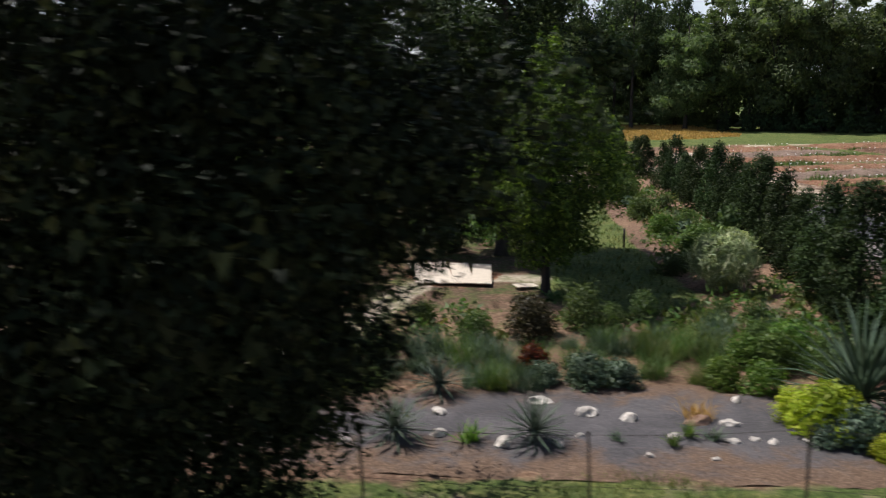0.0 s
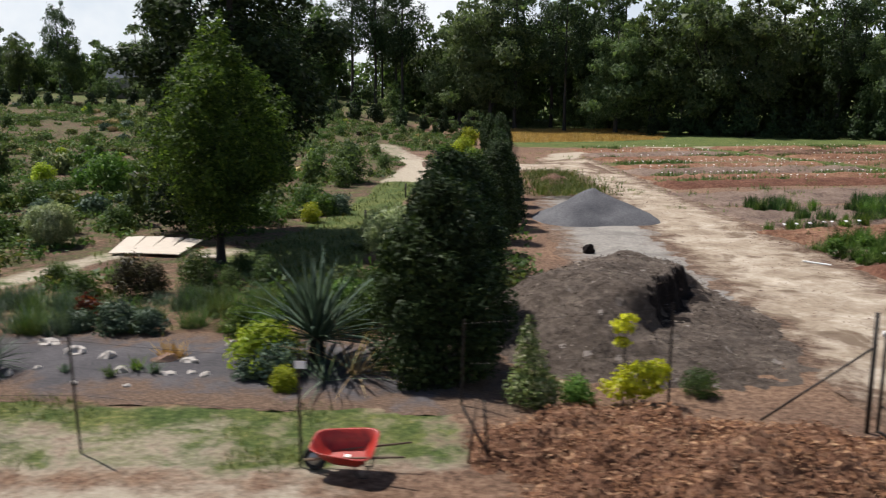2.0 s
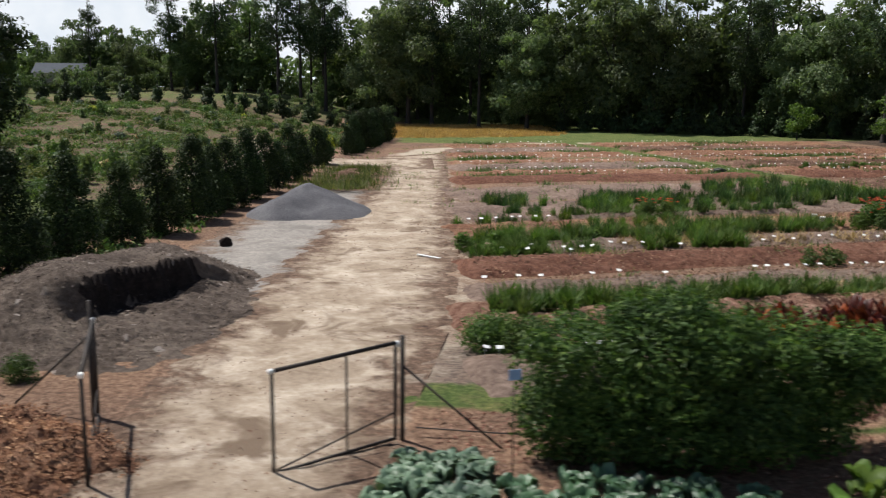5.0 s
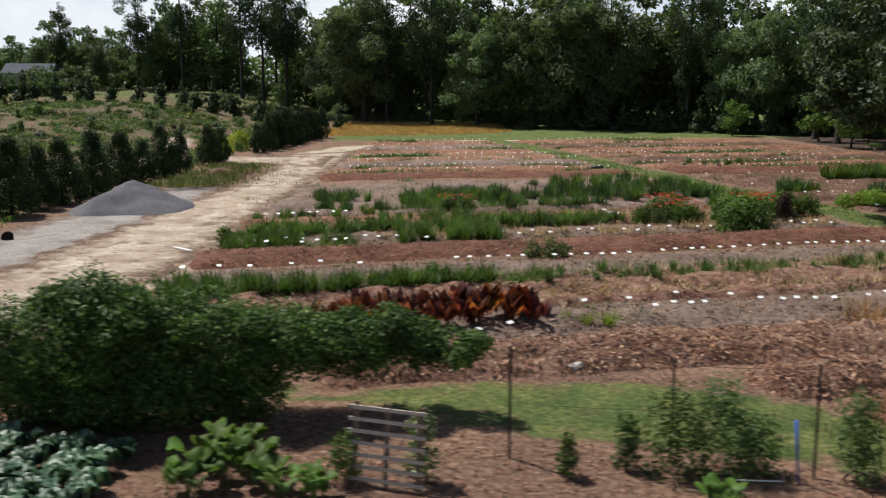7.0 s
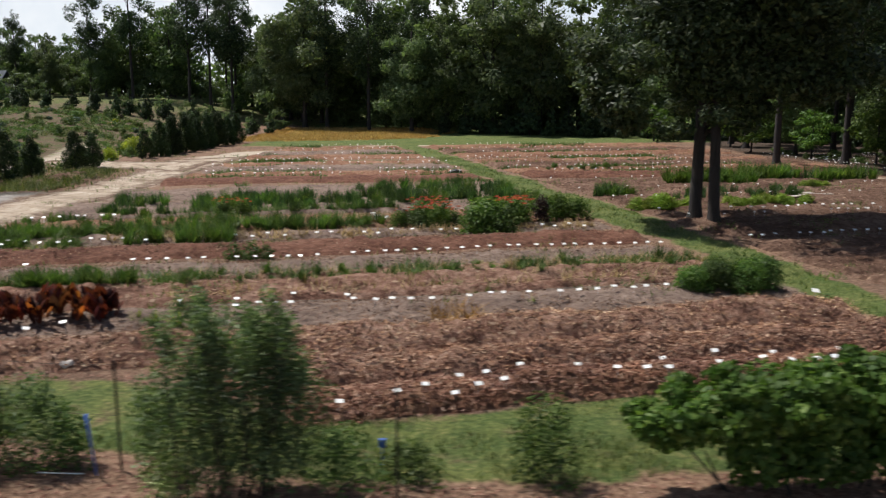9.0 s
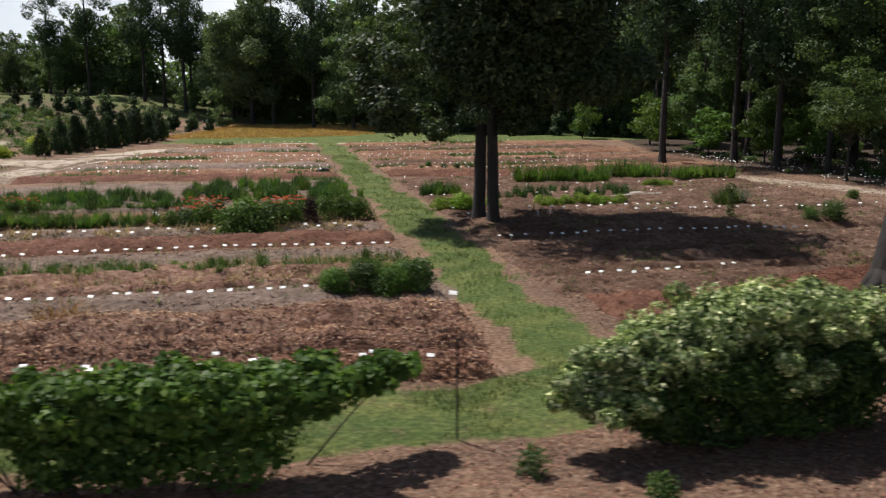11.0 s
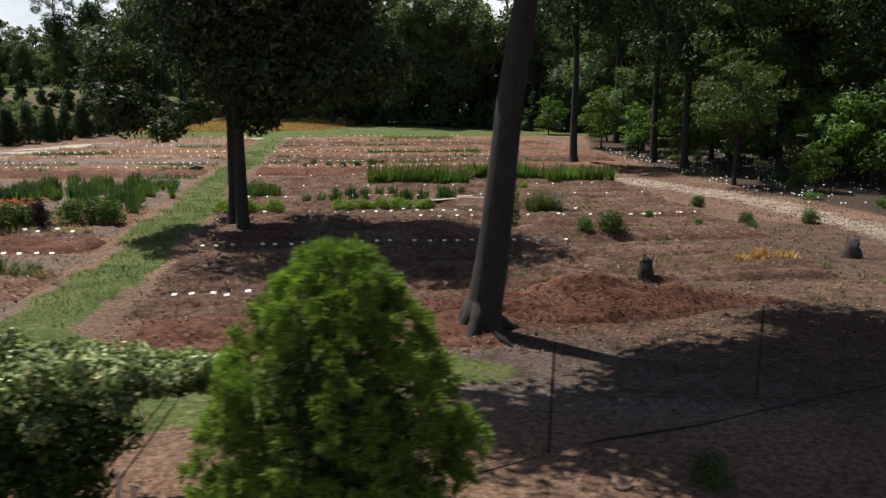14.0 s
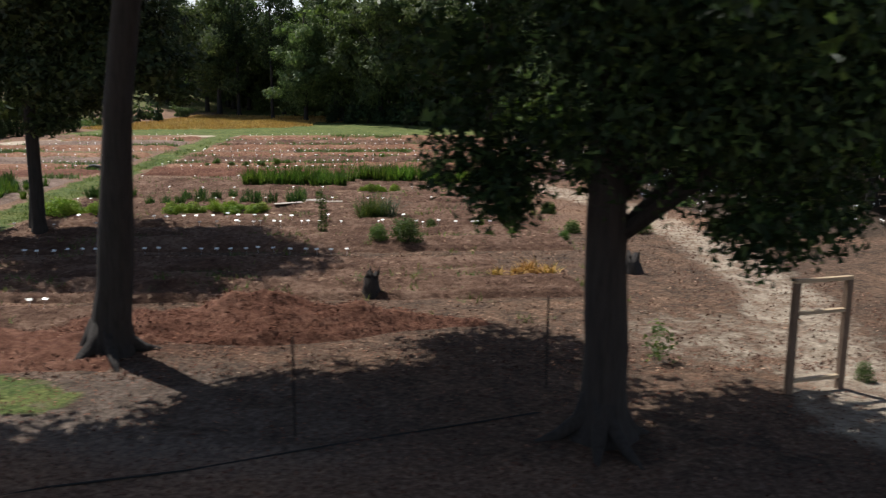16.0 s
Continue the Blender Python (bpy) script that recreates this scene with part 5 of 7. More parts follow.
for i in range(26):
    x, y = rngg.uniform(8.6, 12.4), rngg.uniform(28, 88)
    x = min(x, np.interp(y, [14, 31, 55, 90], [8.8, 10.2, 11.8, 13.3]))
    k = rngg.choice(8)
    shrub(FAR_KINDS[k][0], "leafy border plant before the evergreen screen", ground_at(x, y), rngg.uniform(0, 360), rngg.uniform(0.8, 1.5) * (1.0 if y < 45 else 0.7), "border plants", "border plant", "border_plant")

# plywood sheets laid over a soft spot
SHEET = "pale plywood sheet laid on the ground"
for i, (x, y, z, turn, w, d, lab) in enumerate(((-0.55, 27.1, 0.15, 7, 0.6, 2.7, SHEET), (0.08, 27.05, 0.16, 5, 0.6, 2.75, SHEET), (0.72, 26.95, 0.17, 2, 0.6, 2.6, SHEET), (1.36, 26.85, 0.16, -3, 0.6, 2.5, SHEET), (2.6, 25.5, 0.10, 20, 0.7, 0.4, "small white board lying under the maple"))):
    ob = new("plywood_sheet", mesh("plywood_sheet", *box_arrays(-w / 2, w / 2, -d / 2, d / 2, -0.012, 0.012), PLYWOOD, True))
    ob.matrix_world = pose(x, y, float(height(x, y)) + z, 2, 1.2 * (i - 1.5), turn)
    tagged(ob, lab, "plywood sheet", "plywood sheets")
heap("boards_bank", 0.6, 26.9, 1.9, 2.1, 0.16, BROWN_MULCH, "low bank of earth under plywood sheets", 6.0, 0, 2.5, 0.02, 30, "bank")
for x, y in ((6.9, 32.1), (8.0, 42.5)):
    ob = new("marker_post", mesh("marker_post", *tube_arrays([(0, 0, -0.1), (0, 0, 0.7)], [0.04, 0.04], 8), DARK_STEEL))
    ob.matrix_world = pose(*ground_at(x, y))
    tagged(ob, "short dark post beside the lawn walk", "post", "lawn walk posts")

# ---- fence, gates, barrow ----


def fence_post(x, y, tall, lean=0.0, turn=0, label="thin rusty steel fence post standing in mulch"):
    """A studded steel T-post with its flange."""
    parts_ = [box_arrays(-0.018, 0.018, -0.004, 0.004, -0.3, tall), box_arrays(-0.004, 0.004, 0.004, 0.03, -0.3, tall)]
    parts_ += [box_arrays(-0.012, 0.012, -0.012, -0.004, z, z + 0.02) for z in np.arange(0.1, tall, 0.12)]
    ob = new("fence_post", mesh("fence_post", *join(parts_), DARK_STEEL, True))
    ob.matrix_world = pose(*ground_at(x, y), 0, lean, turn)
    return tagged(ob, label, "fence post", "fence posts")


POSTS = [(-1.0, 11.0, 1.6, -2), (2.0, 10.7, 1.55, -3), (4.7, 10.4, 1.75, -2), (7.95, 10.0, 1.65, 0), (10.25, 12.4, 1.5, 3), (13.8, 12.75, 1.75, 2), (24.3, 10.4, 1.6, -3),
         (31.9, 8.6, 1.75, 1), (34.3, 8.6, 1.6, 0), (36.3, 8.2, 1.7, 1), (40.5, 7.3, 1.6, 0), (46.4, 8.2, 1.5, 0), (51.2, 10.2, 1.75, 0), (59.4, 13.6, 1.4, 1), (64.5, 14.2, 1.85, -3), (68.4, 17.5, 1.8, 0), (72.5, 20.6, 1.9, 0)]
for i, (x, y, h, lean) in enumerate(POSTS):
    fence_post(x, y, h, lean, i * 17)


def wire(name, pts, r, label, category="wire", mat=None):
    ob = new(name, mesh(name, *tube_arrays(pts, [r] * len(pts), 4), mat or DARK_STEEL))
    return tagged(ob, label, category, "fence wires")


for run in (POSTS[0:4], POSTS[4:6], POSTS[7:10]):
    for k, f in enumerate((0.96, 0.5)):
        pts = []
        for (x0, y0, h0, _), (x1, y1, h1, _) in zip(run, run[1:]):
            for s in (0, 0.25, 0.5, 0.75):
                pts.append((x0 + (x1 - x0) * s, y0 + (y1 - y0) * s, float(height(x0, y0)) + (h0 + (h1 - h0) * s) * f - 0.12 * s * (1 - s)))
        x1, y1, h1, _ = run[-1]
        pts.append((x1, y1, float(height(x1, y1)) + h1 * f))
        wire("fence_wire", pts, 0.003, "thin slack fence wire between steel posts")
ob = new("sign_plate", mesh("sign_plate", *box_arrays(-0.075, 0.075, -0.003, 0.003, -0.055, 0.055), WHITE_TAG, True))
ob.matrix_world = pose(7.97, 9.98, float(height(8, 10)) + 1.5, -4)
tagged(ob, "small blank white plate fixed to a fence post", "sign")
for dx, dy, h, lean in ((0, 0, 0.95, 6), (0.28, 0.1, 0.9, -4), (0.35, 0.0, 0.95, -28)):
    ob = new("stake", mesh("stake", *tube_arrays([(0, 0, -0.2), (0, 0, h)], [0.025, 0.02], 6), TIMBER if lean > 0 else DARK_STEEL))
    ob.matrix_world = pose(*ground_at(10.3 + dx, 10.2 + dy), 0, lean)
    tagged(ob, "short dark stake leaning at the end of a fence", "stake", "end stakes")


def gate(hinge, free, tall, label):
    """A welded tube leaf hung open: two stiles, rails, mullion, brace and white end caps."""
    h, f = Vector(hinge), Vector(free)
    length = (f - h).length
    ob = thing("gate", label, "gate", ground_at(*hinge), math.degrees(math.atan2(f.y - h.y, f.x - h.x)), "gate leaves")
    r = 0.026

    def bar(name, a, b, k=r, mat=DARK_STEEL, lab=""):
        part(name, mesh(name, *tube_arrays([a, b], [k, k], 8), mat), ob, lab)

    bar("stile", (0, 0, 0.06), (0, 0, tall))
    bar("stile", (length, 0, 0.04), (length, 0, tall - 0.05))
    bar("rail", (0, 0, tall), (length, 0, tall - 0.05), 0.032)
    bar("rail", (0, 0, 0.08), (length, 0, 0.06))
    bar("mullion", (length * 0.42, 0, 0.08), (length * 0.42, 0, tall - 0.02), 0.018)
    bar("brace", (0, 0, 0.5), (length * 0.98, 0, 0.1), 0.014)
    bar("end_cap", (length - 0.02, 0, tall - 0.045), (length + 0.05, 0, tall - 0.055), 0.036, WHITE_TAG, "white plastic end cap")
    bar("end_cap", (-0.03, 0, tall - 0.06), (-0.03, 0, tall + 0.02), 0.038, WHITE_TAG, "white plastic end cap")
    return ob


gate((16.6, 11.2), (17.45, 8.66), 1.64, "dark steel tube gate leaf standing open")
gate((21.4, 10.45), (19.8, 9.2), 1.58, "dark steel tube gate leaf standing open")
for x, y, h in ((16.5, 11.33, 1.92), (21.5, 10.58, 1.66)):
    ob = thing("gate_post", "dark steel gate post with a sloping brace", "gate post", ground_at(x, y), 0, "gate posts")
    part("shaft", mesh("gate_post", *tube_arrays([(0, 0, -0.3), (0, 0, h)], [0.036, 0.036], 8), DARK_STEEL), ob)
    s = -1 if x < 18 else 1
    part("brace", mesh("brace", *tube_arrays([(0, 0, h * 0.72), (s * 1.5, 0.4 * s * -1, 0.05)], [0.018, 0.018], 6), DARK_STEEL), ob)
wire("fence_wire", [(21.7, 10.75, 0.1), (23.0, 10.6, 0.08), (24.3, 10.4, 0.12)], 0.012, "low steel tube along the ground beside a gate")


def rounded(lx, ly, z, n=24, x0=0.0, p=0.45):
    return [(x0 + lx * math.copysign(abs(math.cos(a)) ** p, math.cos(a)), ly * math.copysign(abs(math.sin(a)) ** p, math.sin(a)), z) for a in (TAU * k / n for k in range(n))]


barrow = thing("wheelbarrow", "red steel wheelbarrow with worn tray and timber handles", "wheelbarrow", ground_at(8.62, 9.85), -9, size=0.9)
tray_v, tray_f = loft([rounded(0.26, 0.18, 0.34), rounded(0.29, 0.20, 0.34), rounded(0.38, 0.27, 0.46, x0=-0.02), rounded(0.49, 0.335, 0.62, x0=-0.03), rounded(0.515, 0.36, 0.625, x0=-0.03), rounded(0.51, 0.355, 0.605, x0=-0.03), rounded(0.37, 0.265, 0.45, x0=-0.02), rounded(0.25, 0.17, 0.325), rounded(0.01, 0.01, 0.325)])
floor_v, floor_f = loft([rounded(0.26, 0.18, 0.341), rounded(0.01, 0.01, 0.343)])
tray_v[:, 1] *= 1 + 0.42 * np.clip(tray_v[:, 0], -0.55, 0.4)
floor_v[:, 1] *= 1 + 0.42 * np.clip(floor_v[:, 0], -0.55, 0.4)
part("tray", mesh("tray", *join([(tray_v, tray_f), (floor_v, floor_f)]), RED_PAINT), barrow).matrix_basis = pose(0, 0.1, -0.08, 17)
part("load", mesh("load", *box_arrays(-0.04, 0.04, -0.03, 0.03, 0.35, 0.37), WHITE_TAG, True), barrow, "small white scrap in the tray").matrix_basis = pose(0, 0.1, -0.075, 17)
for s in (-1, 1):
    part("handle", mesh("handle", *tube_arrays([(-0.66, s * 0.08, 0.19), (0.1, s * 0.2, 0.32), (0.95, s * 0.29, 0.44)], [0.02, 0.02, 0.017], 8), TIMBER), barrow, "timber handle")
    part("leg", mesh("leg", *tube_arrays([(0.12, s * 0.2, 0.32), (0.22, s * 0.22, 0.02), (0.34, s * 0.22, 0.02), (0.45, s * 0.23, 0.36)], [0.012] * 4, 6), DARK_STEEL), barrow)
a = [(math.cos(TAU * k / 20), math.sin(TAU * k / 20)) for k in range(20)]
ring = [[(-0.52 + (0.15 + 0.045 * math.cos(w)) * c, 0.045 * math.sin(w), 0.19 + (0.15 + 0.045 * math.cos(w)) * s) for c, s in a] for w in (TAU * k / 8 for k in range(9))]
wheel = part("wheel", mesh("tyre", *loft(ring), RUBBER), barrow, "black rubber tyre")
part("rim", mesh("rim", *tube_arrays([(-0.52, -0.03, 0.19), (-0.52, 0.03, 0.19)], [0.11, 0.11], 16), GALV), wheel)
part("axle", mesh("axle", *tube_arrays([(-0.52, -0.1, 0.19), (-0.52, 0.1, 0.19)], [0.01, 0.01], 6), DARK_STEEL), barrow)

# by the heaps
shrub((bush_mesh("ivy_foliage", 170, [(0, 0, 0.3, .42, .4, .35), (0.05, 0, 0.7, .3, .28, .35), (0, 0, 1.1, .2, .2, .3), (0.25, 0.05, 0.3, .35, .3, .3), (0, 0, 1.4, .1, .1, .2)], 2600, 0.075, LEAF_PALE, 0.05), stems_mesh("ivy_stem", 171, [(0, 0, 1.3, .05, .05, .2)] * 2, 2, 0.03, BARK)), "leaning fence post smothered in pale green ivy", ground_at(11.35, 12.5), 0, 1.0, "", "climber", "climber")
shrub((bush_mesh("golden_foliage", 172, [(0, 0, 0.45, .42, .35, .3), (-0.35, 0, 0.3, .3, .25, .2), (0.25, 0, 0.6, .25, .25, .2), (-0.3, 0.1, 1.35, .2, .16, .12), (-0.32, 0.05, 1.1, .16, .12, .08), (-0.2, 0.1, 1.5, .16, .12, .06)], 1400, 0.1, LEAF_GOLD, 0.1), stems_mesh("golden_stems", 173, [(-0.3, 0.1, 1.35, .1, .1, .1), (0, 0, .4, .2, .2, .2), (0.2, 0, .5, .2, .2, .2)], 6, 0.012, BARK)), "bright golden-leaved young shrub at the heap's foot", ground_at(13.25, 12.6))
shrub(MID_B[0], "green weed at the foot of a heap", ground_at(14.4, 13.1), 0, 0.55, "heap weeds")
shrub(BRIGHT_B[1], "yellow-green weed at the foot of a heap", ground_at(12.2, 12.7), 0, 0.6, "heap weeds")
ob = new("plank", mesh("plank", *box_arrays(-0.42, 0.42, -0.06, 0.06, 0.0, 0.03), WHITE_TAG, True))
ob.matrix_world = pose(21.6, 25.4, float(height(21.6, 25.4)) + 0.05, 0, 3, -30)
tagged(ob, "white painted plank lying beside the track", "plank")

# ---- kitchen garden in front of the field ----
def leaf_blade(name, length, width, curl, mat, stalk=0.0, wave=0.02, lobes=0):
    """One broad leaf with a midrib, waved rim and drooping tip, its stalk at the origin, growing along +y."""
    nu, nv = 6, 4
    vs = []
    for i in range(nu + 1):
        s = i / nu
        w = width * (math.sin(math.pi * min(1, 0.12 + 0.86 * s)) ** 0.7) * (1 + 0.15 * math.sin(lobes * math.pi * s))
        for j in range(nv + 1):
            k = 2 * j / nv - 1
            a_ = curl * s * s
            y_ = stalk * 0.6 + length * s * math.cos(a_)
            z_ = stalk + length * s * math.sin(0.55) * (1 - s * 0.6) - length * 0.35 * s * s * a_ + 0.22 * abs(k) * w + wave * math.sin(7 * s + 5 * k)
            vs.append((0.5 * w * k, y_, z_))
    n = nv + 1
    f = [(i * n + j, i * n + j + 1, (i + 1) * n + j + 1, (i + 1) * n + j) for i in range(nu) for j in range(nv)]
    parts_ = [(np.array(vs), np.array(f))]
    if stalk:
        parts_.append(tube_arrays([(0, 0, 0), (0, stalk * 0.3, stalk * 0.6), (0, stalk * 0.62, stalk)], [0.012, 0.01, 0.008], 4))
    return mesh(name, *join(parts_), mat)


CABBAGE_LEAF = [leaf_blade("cabbage_leaf", 0.34 + 0.05 * i, 0.24, 0.7 + 0.3 * i, LEAF_CABBAGE, 0.0, 0.035) for i in range(3)]
KALE_LEAF = [leaf_blade("kale_leaf", 0.36 + 0.05 * i, 0.21, 0.7 + 0.3 * i, LEAF_KALE, 0.05, 0.035) for i in range(3)]
SQUASH_LEAF = [leaf_blade("squash_leaf", 0.3 + 0.06 * i, 0.34, 1.0 + 0.3 * i, LEAF_BRIGHT if i else LEAF_MID, 0.24 + 0.06 * i, 0.03, 3) for i in range(3)]
rv = np.random.default_rng(41)


def leaf_plant(name, label, category, group, at, kinds, n, size, core=0.0, tilt=-4):
    ob = thing(name, label, category, at, rv.uniform(0, 360), group, size=size)
    for i in range(n):
        lf = part("leaf", kinds[rv.integers(len(kinds))], ob)
        ring_ = i / n
        lf.matrix_basis = pose(rv.normal() * core, rv.normal() * core, 0.02, tilt + rv.uniform(0, 18) + 36 * ring_, 0, i * 137.5 + rv.normal() * 10) @ Matrix.Scale(1.0 - 0.35 * ring_, 4)
    return ob


for x0, x1, y0, y1, slant, kinds, name_, lab in ((21.45, 22.5, 8.1, 9.6, 0.05, CABBAGE_LEAF, "cabbage", "pale blue-green cabbage plant in a vegetable bed"), (23.25, 24.25, 6.7, 8.6, 0.05, KALE_LEAF, "vegetable", "dark blue-green leafy vegetable in a bed"), (24.95, 25.95, 6.5, 8.3, 0.05, KALE_LEAF, "vegetable", "dark blue-green leafy vegetable in a bed")):
    for x in np.arange(x0, x1 + 0.1, 0.5):
        for y in np.arange(y0, y1 + 0.1, 0.45):
            qx, qy = x + slant * (y - y0) + rv.normal() * 0.07, y + rv.normal() * 0.07
            leaf_plant(name_, lab, name_, "vegetable beds", ground_at(qx, qy, 0.01), kinds, 13, rv.uniform(1.15, 1.45), 0.06, 22)
for i, (x, y, s) in enumerate(((27.6, 8.2, 1.15), (28.0, 7.7, 1.1), (28.6, 7.3, 1.0), (27.5, 7.2, 1.1), (34.6, 7.0, 0.9), (27.9, 8.7, 0.8), (29.2, 7.1, 0.8))):
    leaf_plant("squash_plant", "broad-leaved squash plant on mulch", "squash plant", "squash plants", ground_at(x, y, 0.01), SQUASH_LEAF, 15, s, 0.12)
hedge = [(24.2, 9.9, 1.2, 1.0, .95, 1.1), (25.2, 9.6, 1.45, 1.1, 1.0, 1.15), (26.0, 9.9, 1.3, .95, .9, 1.1), (27.0, 10.2, 1.25, 1.0, .9, .95), (27.9, 10.3, 1.2, .8, .75, .8), (28.7, 10.4, 1.25, .75, .7, .6), (29.5, 10.5, 1.3, .8, .6, .45), (30.2, 10.6, 1.35, .7, .5, .4), (31.0, 10.6, 1.15, .6, .45, .35), (25.3, 9.6, 2.1, .8, .7, .5), (24.6, 9.8, 0.6, .9, .8, .6), (26.8, 10.0, 0.6, .9, .8, .6), (25.4, 9.6, 0.6, .95, .8, .6), (23.8, 9.9, 0.7, .7, .7, .7), (26.2, 9.6, 0.8, .9, .8, .7), (27.6, 10.1, 0.5, .7, .6, .5), (29.4, 10.4, 1.1, .7, .6, .45), (30.3, 10.5, 1.2, .6, .5, .38), (28.2, 10.2, 1.45, .8, .7, .5)]
rh = np.random.default_rng(209)
hedge += [(x + a * math.cos(w) * 0.85, y + b * math.sin(w) * 0.85, z + c * rh.uniform(-0.2, 0.8), 0.3, 0.3, 0.24) for x, y, z, a, b, c in hedge[:10] for w in rh.uniform(0, TAU, 5)]
hx, hy = 26.0, 9.9
hedge = [(x - hx, y - hy, z, a, b, c) for x, y, z, a, b, c in hedge]
shrub((bush_mesh("hedge_foliage", 210, hedge, 96000, 0.085, LEAF_VINE, 0.16, shell=0.35, scale=0.35, tri=True), stems_mesh("hedge_stems", 211, hedge[:6], 10, 0.025, BARK)), "large overgrown vine hedge with dense small leaves", ground_at(hx, hy), 0, 1, "", "hedge", "hedge")
trellis = thing("trellis", "weathered timber slat trellis with climbing plants", "trellis", ground_at(30.1, 7.55), -16)
for k in range(7):
    z = 0.1 + k * 0.165
    part("slat", mesh("slat", *box_arrays(-0.58, 0.58, -0.046 + 0.0272 * k, -0.024 + 0.0272 * k, z - 0.026, z + 0.026), PALE_SLAT, True), trellis)
for x in (-0.48, 0.0, 0.48):
    v, f = box_arrays(x - 0.035, x + 0.035, -0.02, 0.01, -0.1, 1.16)
    v[:, 1] += np.maximum(v[:, 2], 0) * 0.165
    part("upright", mesh("upright", v, f, TIMBER, True), trellis)
for x, y, r, h, m, s in ((29.5, 7.7, 0.35, 0.8, LEAF_MID, 1), (30.6, 7.75, 0.3, 1.3, LEAF_PALE, 2), (32.7, 8.0, 0.22, 0.75, LEAF_MID, 3), (33.6, 8.3, 0.28, 0.95, LEAF_MID, 4), (34.3, 8.25, 0.7, 1.4, LEAF_MID, 5), (35.0, 8.4, 0.65, 1.55, LEAF_WOOD, 6), (35.5, 8.3, 0.5, 1.0, LEAF_MID, 14), (36.85, 8.1, 0.5, 1.5, LEAF_WOOD, 7), (42.5, 7.9, 0.7, 1.3, LEAF_VINE, 8), (39.6, 7.6, 0.7, 0.9, LEAF_MID, 9), (40.6, 7.9, 0.7, 0.6, LEAF_MID, 10), (37.4, 7.1, 0.5, 0.9, LEAF_PALE, 11), (54.2, 8.2, 0.35, 0.4, LEAF_MID, 12), (52.4, 8.9, 0.35, 0.5, LEAF_WOOD, 13)):
    shrub(shrub_meshes("fence_plant", 220 + s, r, h, int(1800 * max(r, 0.4) * max(h, 0.7)), 0.075, m, 9, 0.12), "leafy climbing plant on the garden fence", ground_at(x, y), s * 40, 1.0, "fence plants", "climber", "climber")
rose = [(0, 0, 1.5, .95, .8, .6), (-0.6, 0, 1.2, .6, .6, .7), (0.6, 0.1, 1.2, .65, .6, .7), (0.1, 0.1, 2.05, .6, .5, .4), (-0.2, 0, 0.6, .6, .5, .5), (0.5, 0, 0.6, .5, .5, .5)]
rr_ = np.random.default_rng(239)
rose += [(q * math.cos(w), 0.7 * q * math.sin(w), z, 0.16, 0.16, 0.3) for w, q, z in zip(rr_.uniform(0, TAU, 26), rr_.uniform(0.3, 1.15, 26), rr_.uniform(1.5, 2.5, 26))]
shrub((bush_mesh("rose_foliage", 240, rose, 21000, 0.062, LEAF_ROSE, 0.22, shell=0.15, scale=0.3), stems_mesh("rose_stems", 241, rose, 36, 0.012, BARK)), "tall airy rambling shrub on the fence", ground_at(38.25, 7.3), 0, 1.12)
grape = [(-2.4, 0.05, 1.0, .5, .45, .32), (-1.6, 0.1, 1.15, .8, .6, .4), (-0.8, 0, 1.3, .9, .65, .5), (0, 0.1, 1.3, .9, .65, .55), (0.9, 0, 1.35, 1.0, .7, .55), (1.8, 0.2, 1.35, .9, .7, .5), (2.5, 0.3, 1.35, .7, .6, .4), (3.3, 0.9, 1.3, .6, .4, .25), (3.9, 1.3, 1.35, .4, .3, .18), (0, 0, .6, .9, .5, .5), (1.4, 0, .6, .9, .5, .5), (-1, 0, .6, .6, .4, .5)]
rq = np.random.default_rng(247)
grape_tips = [(x + a * 0.9 * math.cos(w), y + b * 0.9 * math.sin(w), z + c * h_, 0.2, 0.18, 0.14) for x, y, z, a, b, c in grape[:9] for w, h_ in zip(rq.uniform(0, TAU, 6), rq.uniform(0.1, 0.95, 6))]
shrub((bush_mesh("grape_foliage", 242, grape + grape_tips, 25000, 0.115, LEAF_BRIGHT, 0.12, slim=0.85), stems_mesh("grape_stems", 243, grape, 18, 0.02, BARK)), "broad-leaved grape vine trained along the fence", ground_at(46.6, 7.9), 8, 1, "", "vine", "vine")
vib = [(-3.0, -0.3, 1.05, .6, .55, .4), (-2.4, -0.2, 1.4, .8, .75, .5), (-1.6, 0, 1.7, .95, .85, .55), (-0.7, 0, 2.0, 1.0, .9, .55), (0.2, 0.1, 2.05, 1.05, .95, .55), (1.2, 0.2, 1.95, 1.05, .9, .5), (2.2, 0.4, 1.9, .85, .75, .4), (3.0, 0.6, 1.85, .65, .55, .3), (3.6, 0.8, 1.75, .4, .4, .2), (-2.2, -0.5, .85, .75, .5, .5), (-0.6, -0.6, 1.25, 1.2, .5, .5), (0.9, -0.5, 1.3, 1.0, .5, .5), (2.0, -0.1, 1.25, .8, .6, .45)]
vib_low = [(-1.8, -0.1, .7, .8, .6, .6), (-0.2, -0.1, .8, 1.3, .7, .6), (1.5, 0, .9, .9, .6, .5), (-1.0, -0.2, 0.4, .9, .6, .4), (0.5, -0.1, 0.4, 1.0, .6, .4), (1.7, 0.1, 0.4, .6, .5, .4)]
rvb = np.random.default_rng(251)
vib_tips = [(x + a * q * math.cos(w), y + b * q * math.sin(w), z + c * rvb.uniform(-0.5, 0.75), 0.22, 0.22, 0.17) for x, y, z, a, b, c in vib[:12] for w, q in zip(rvb.uniform(0, TAU, 11), rvb.uniform(0.75, 1.15, 11))]
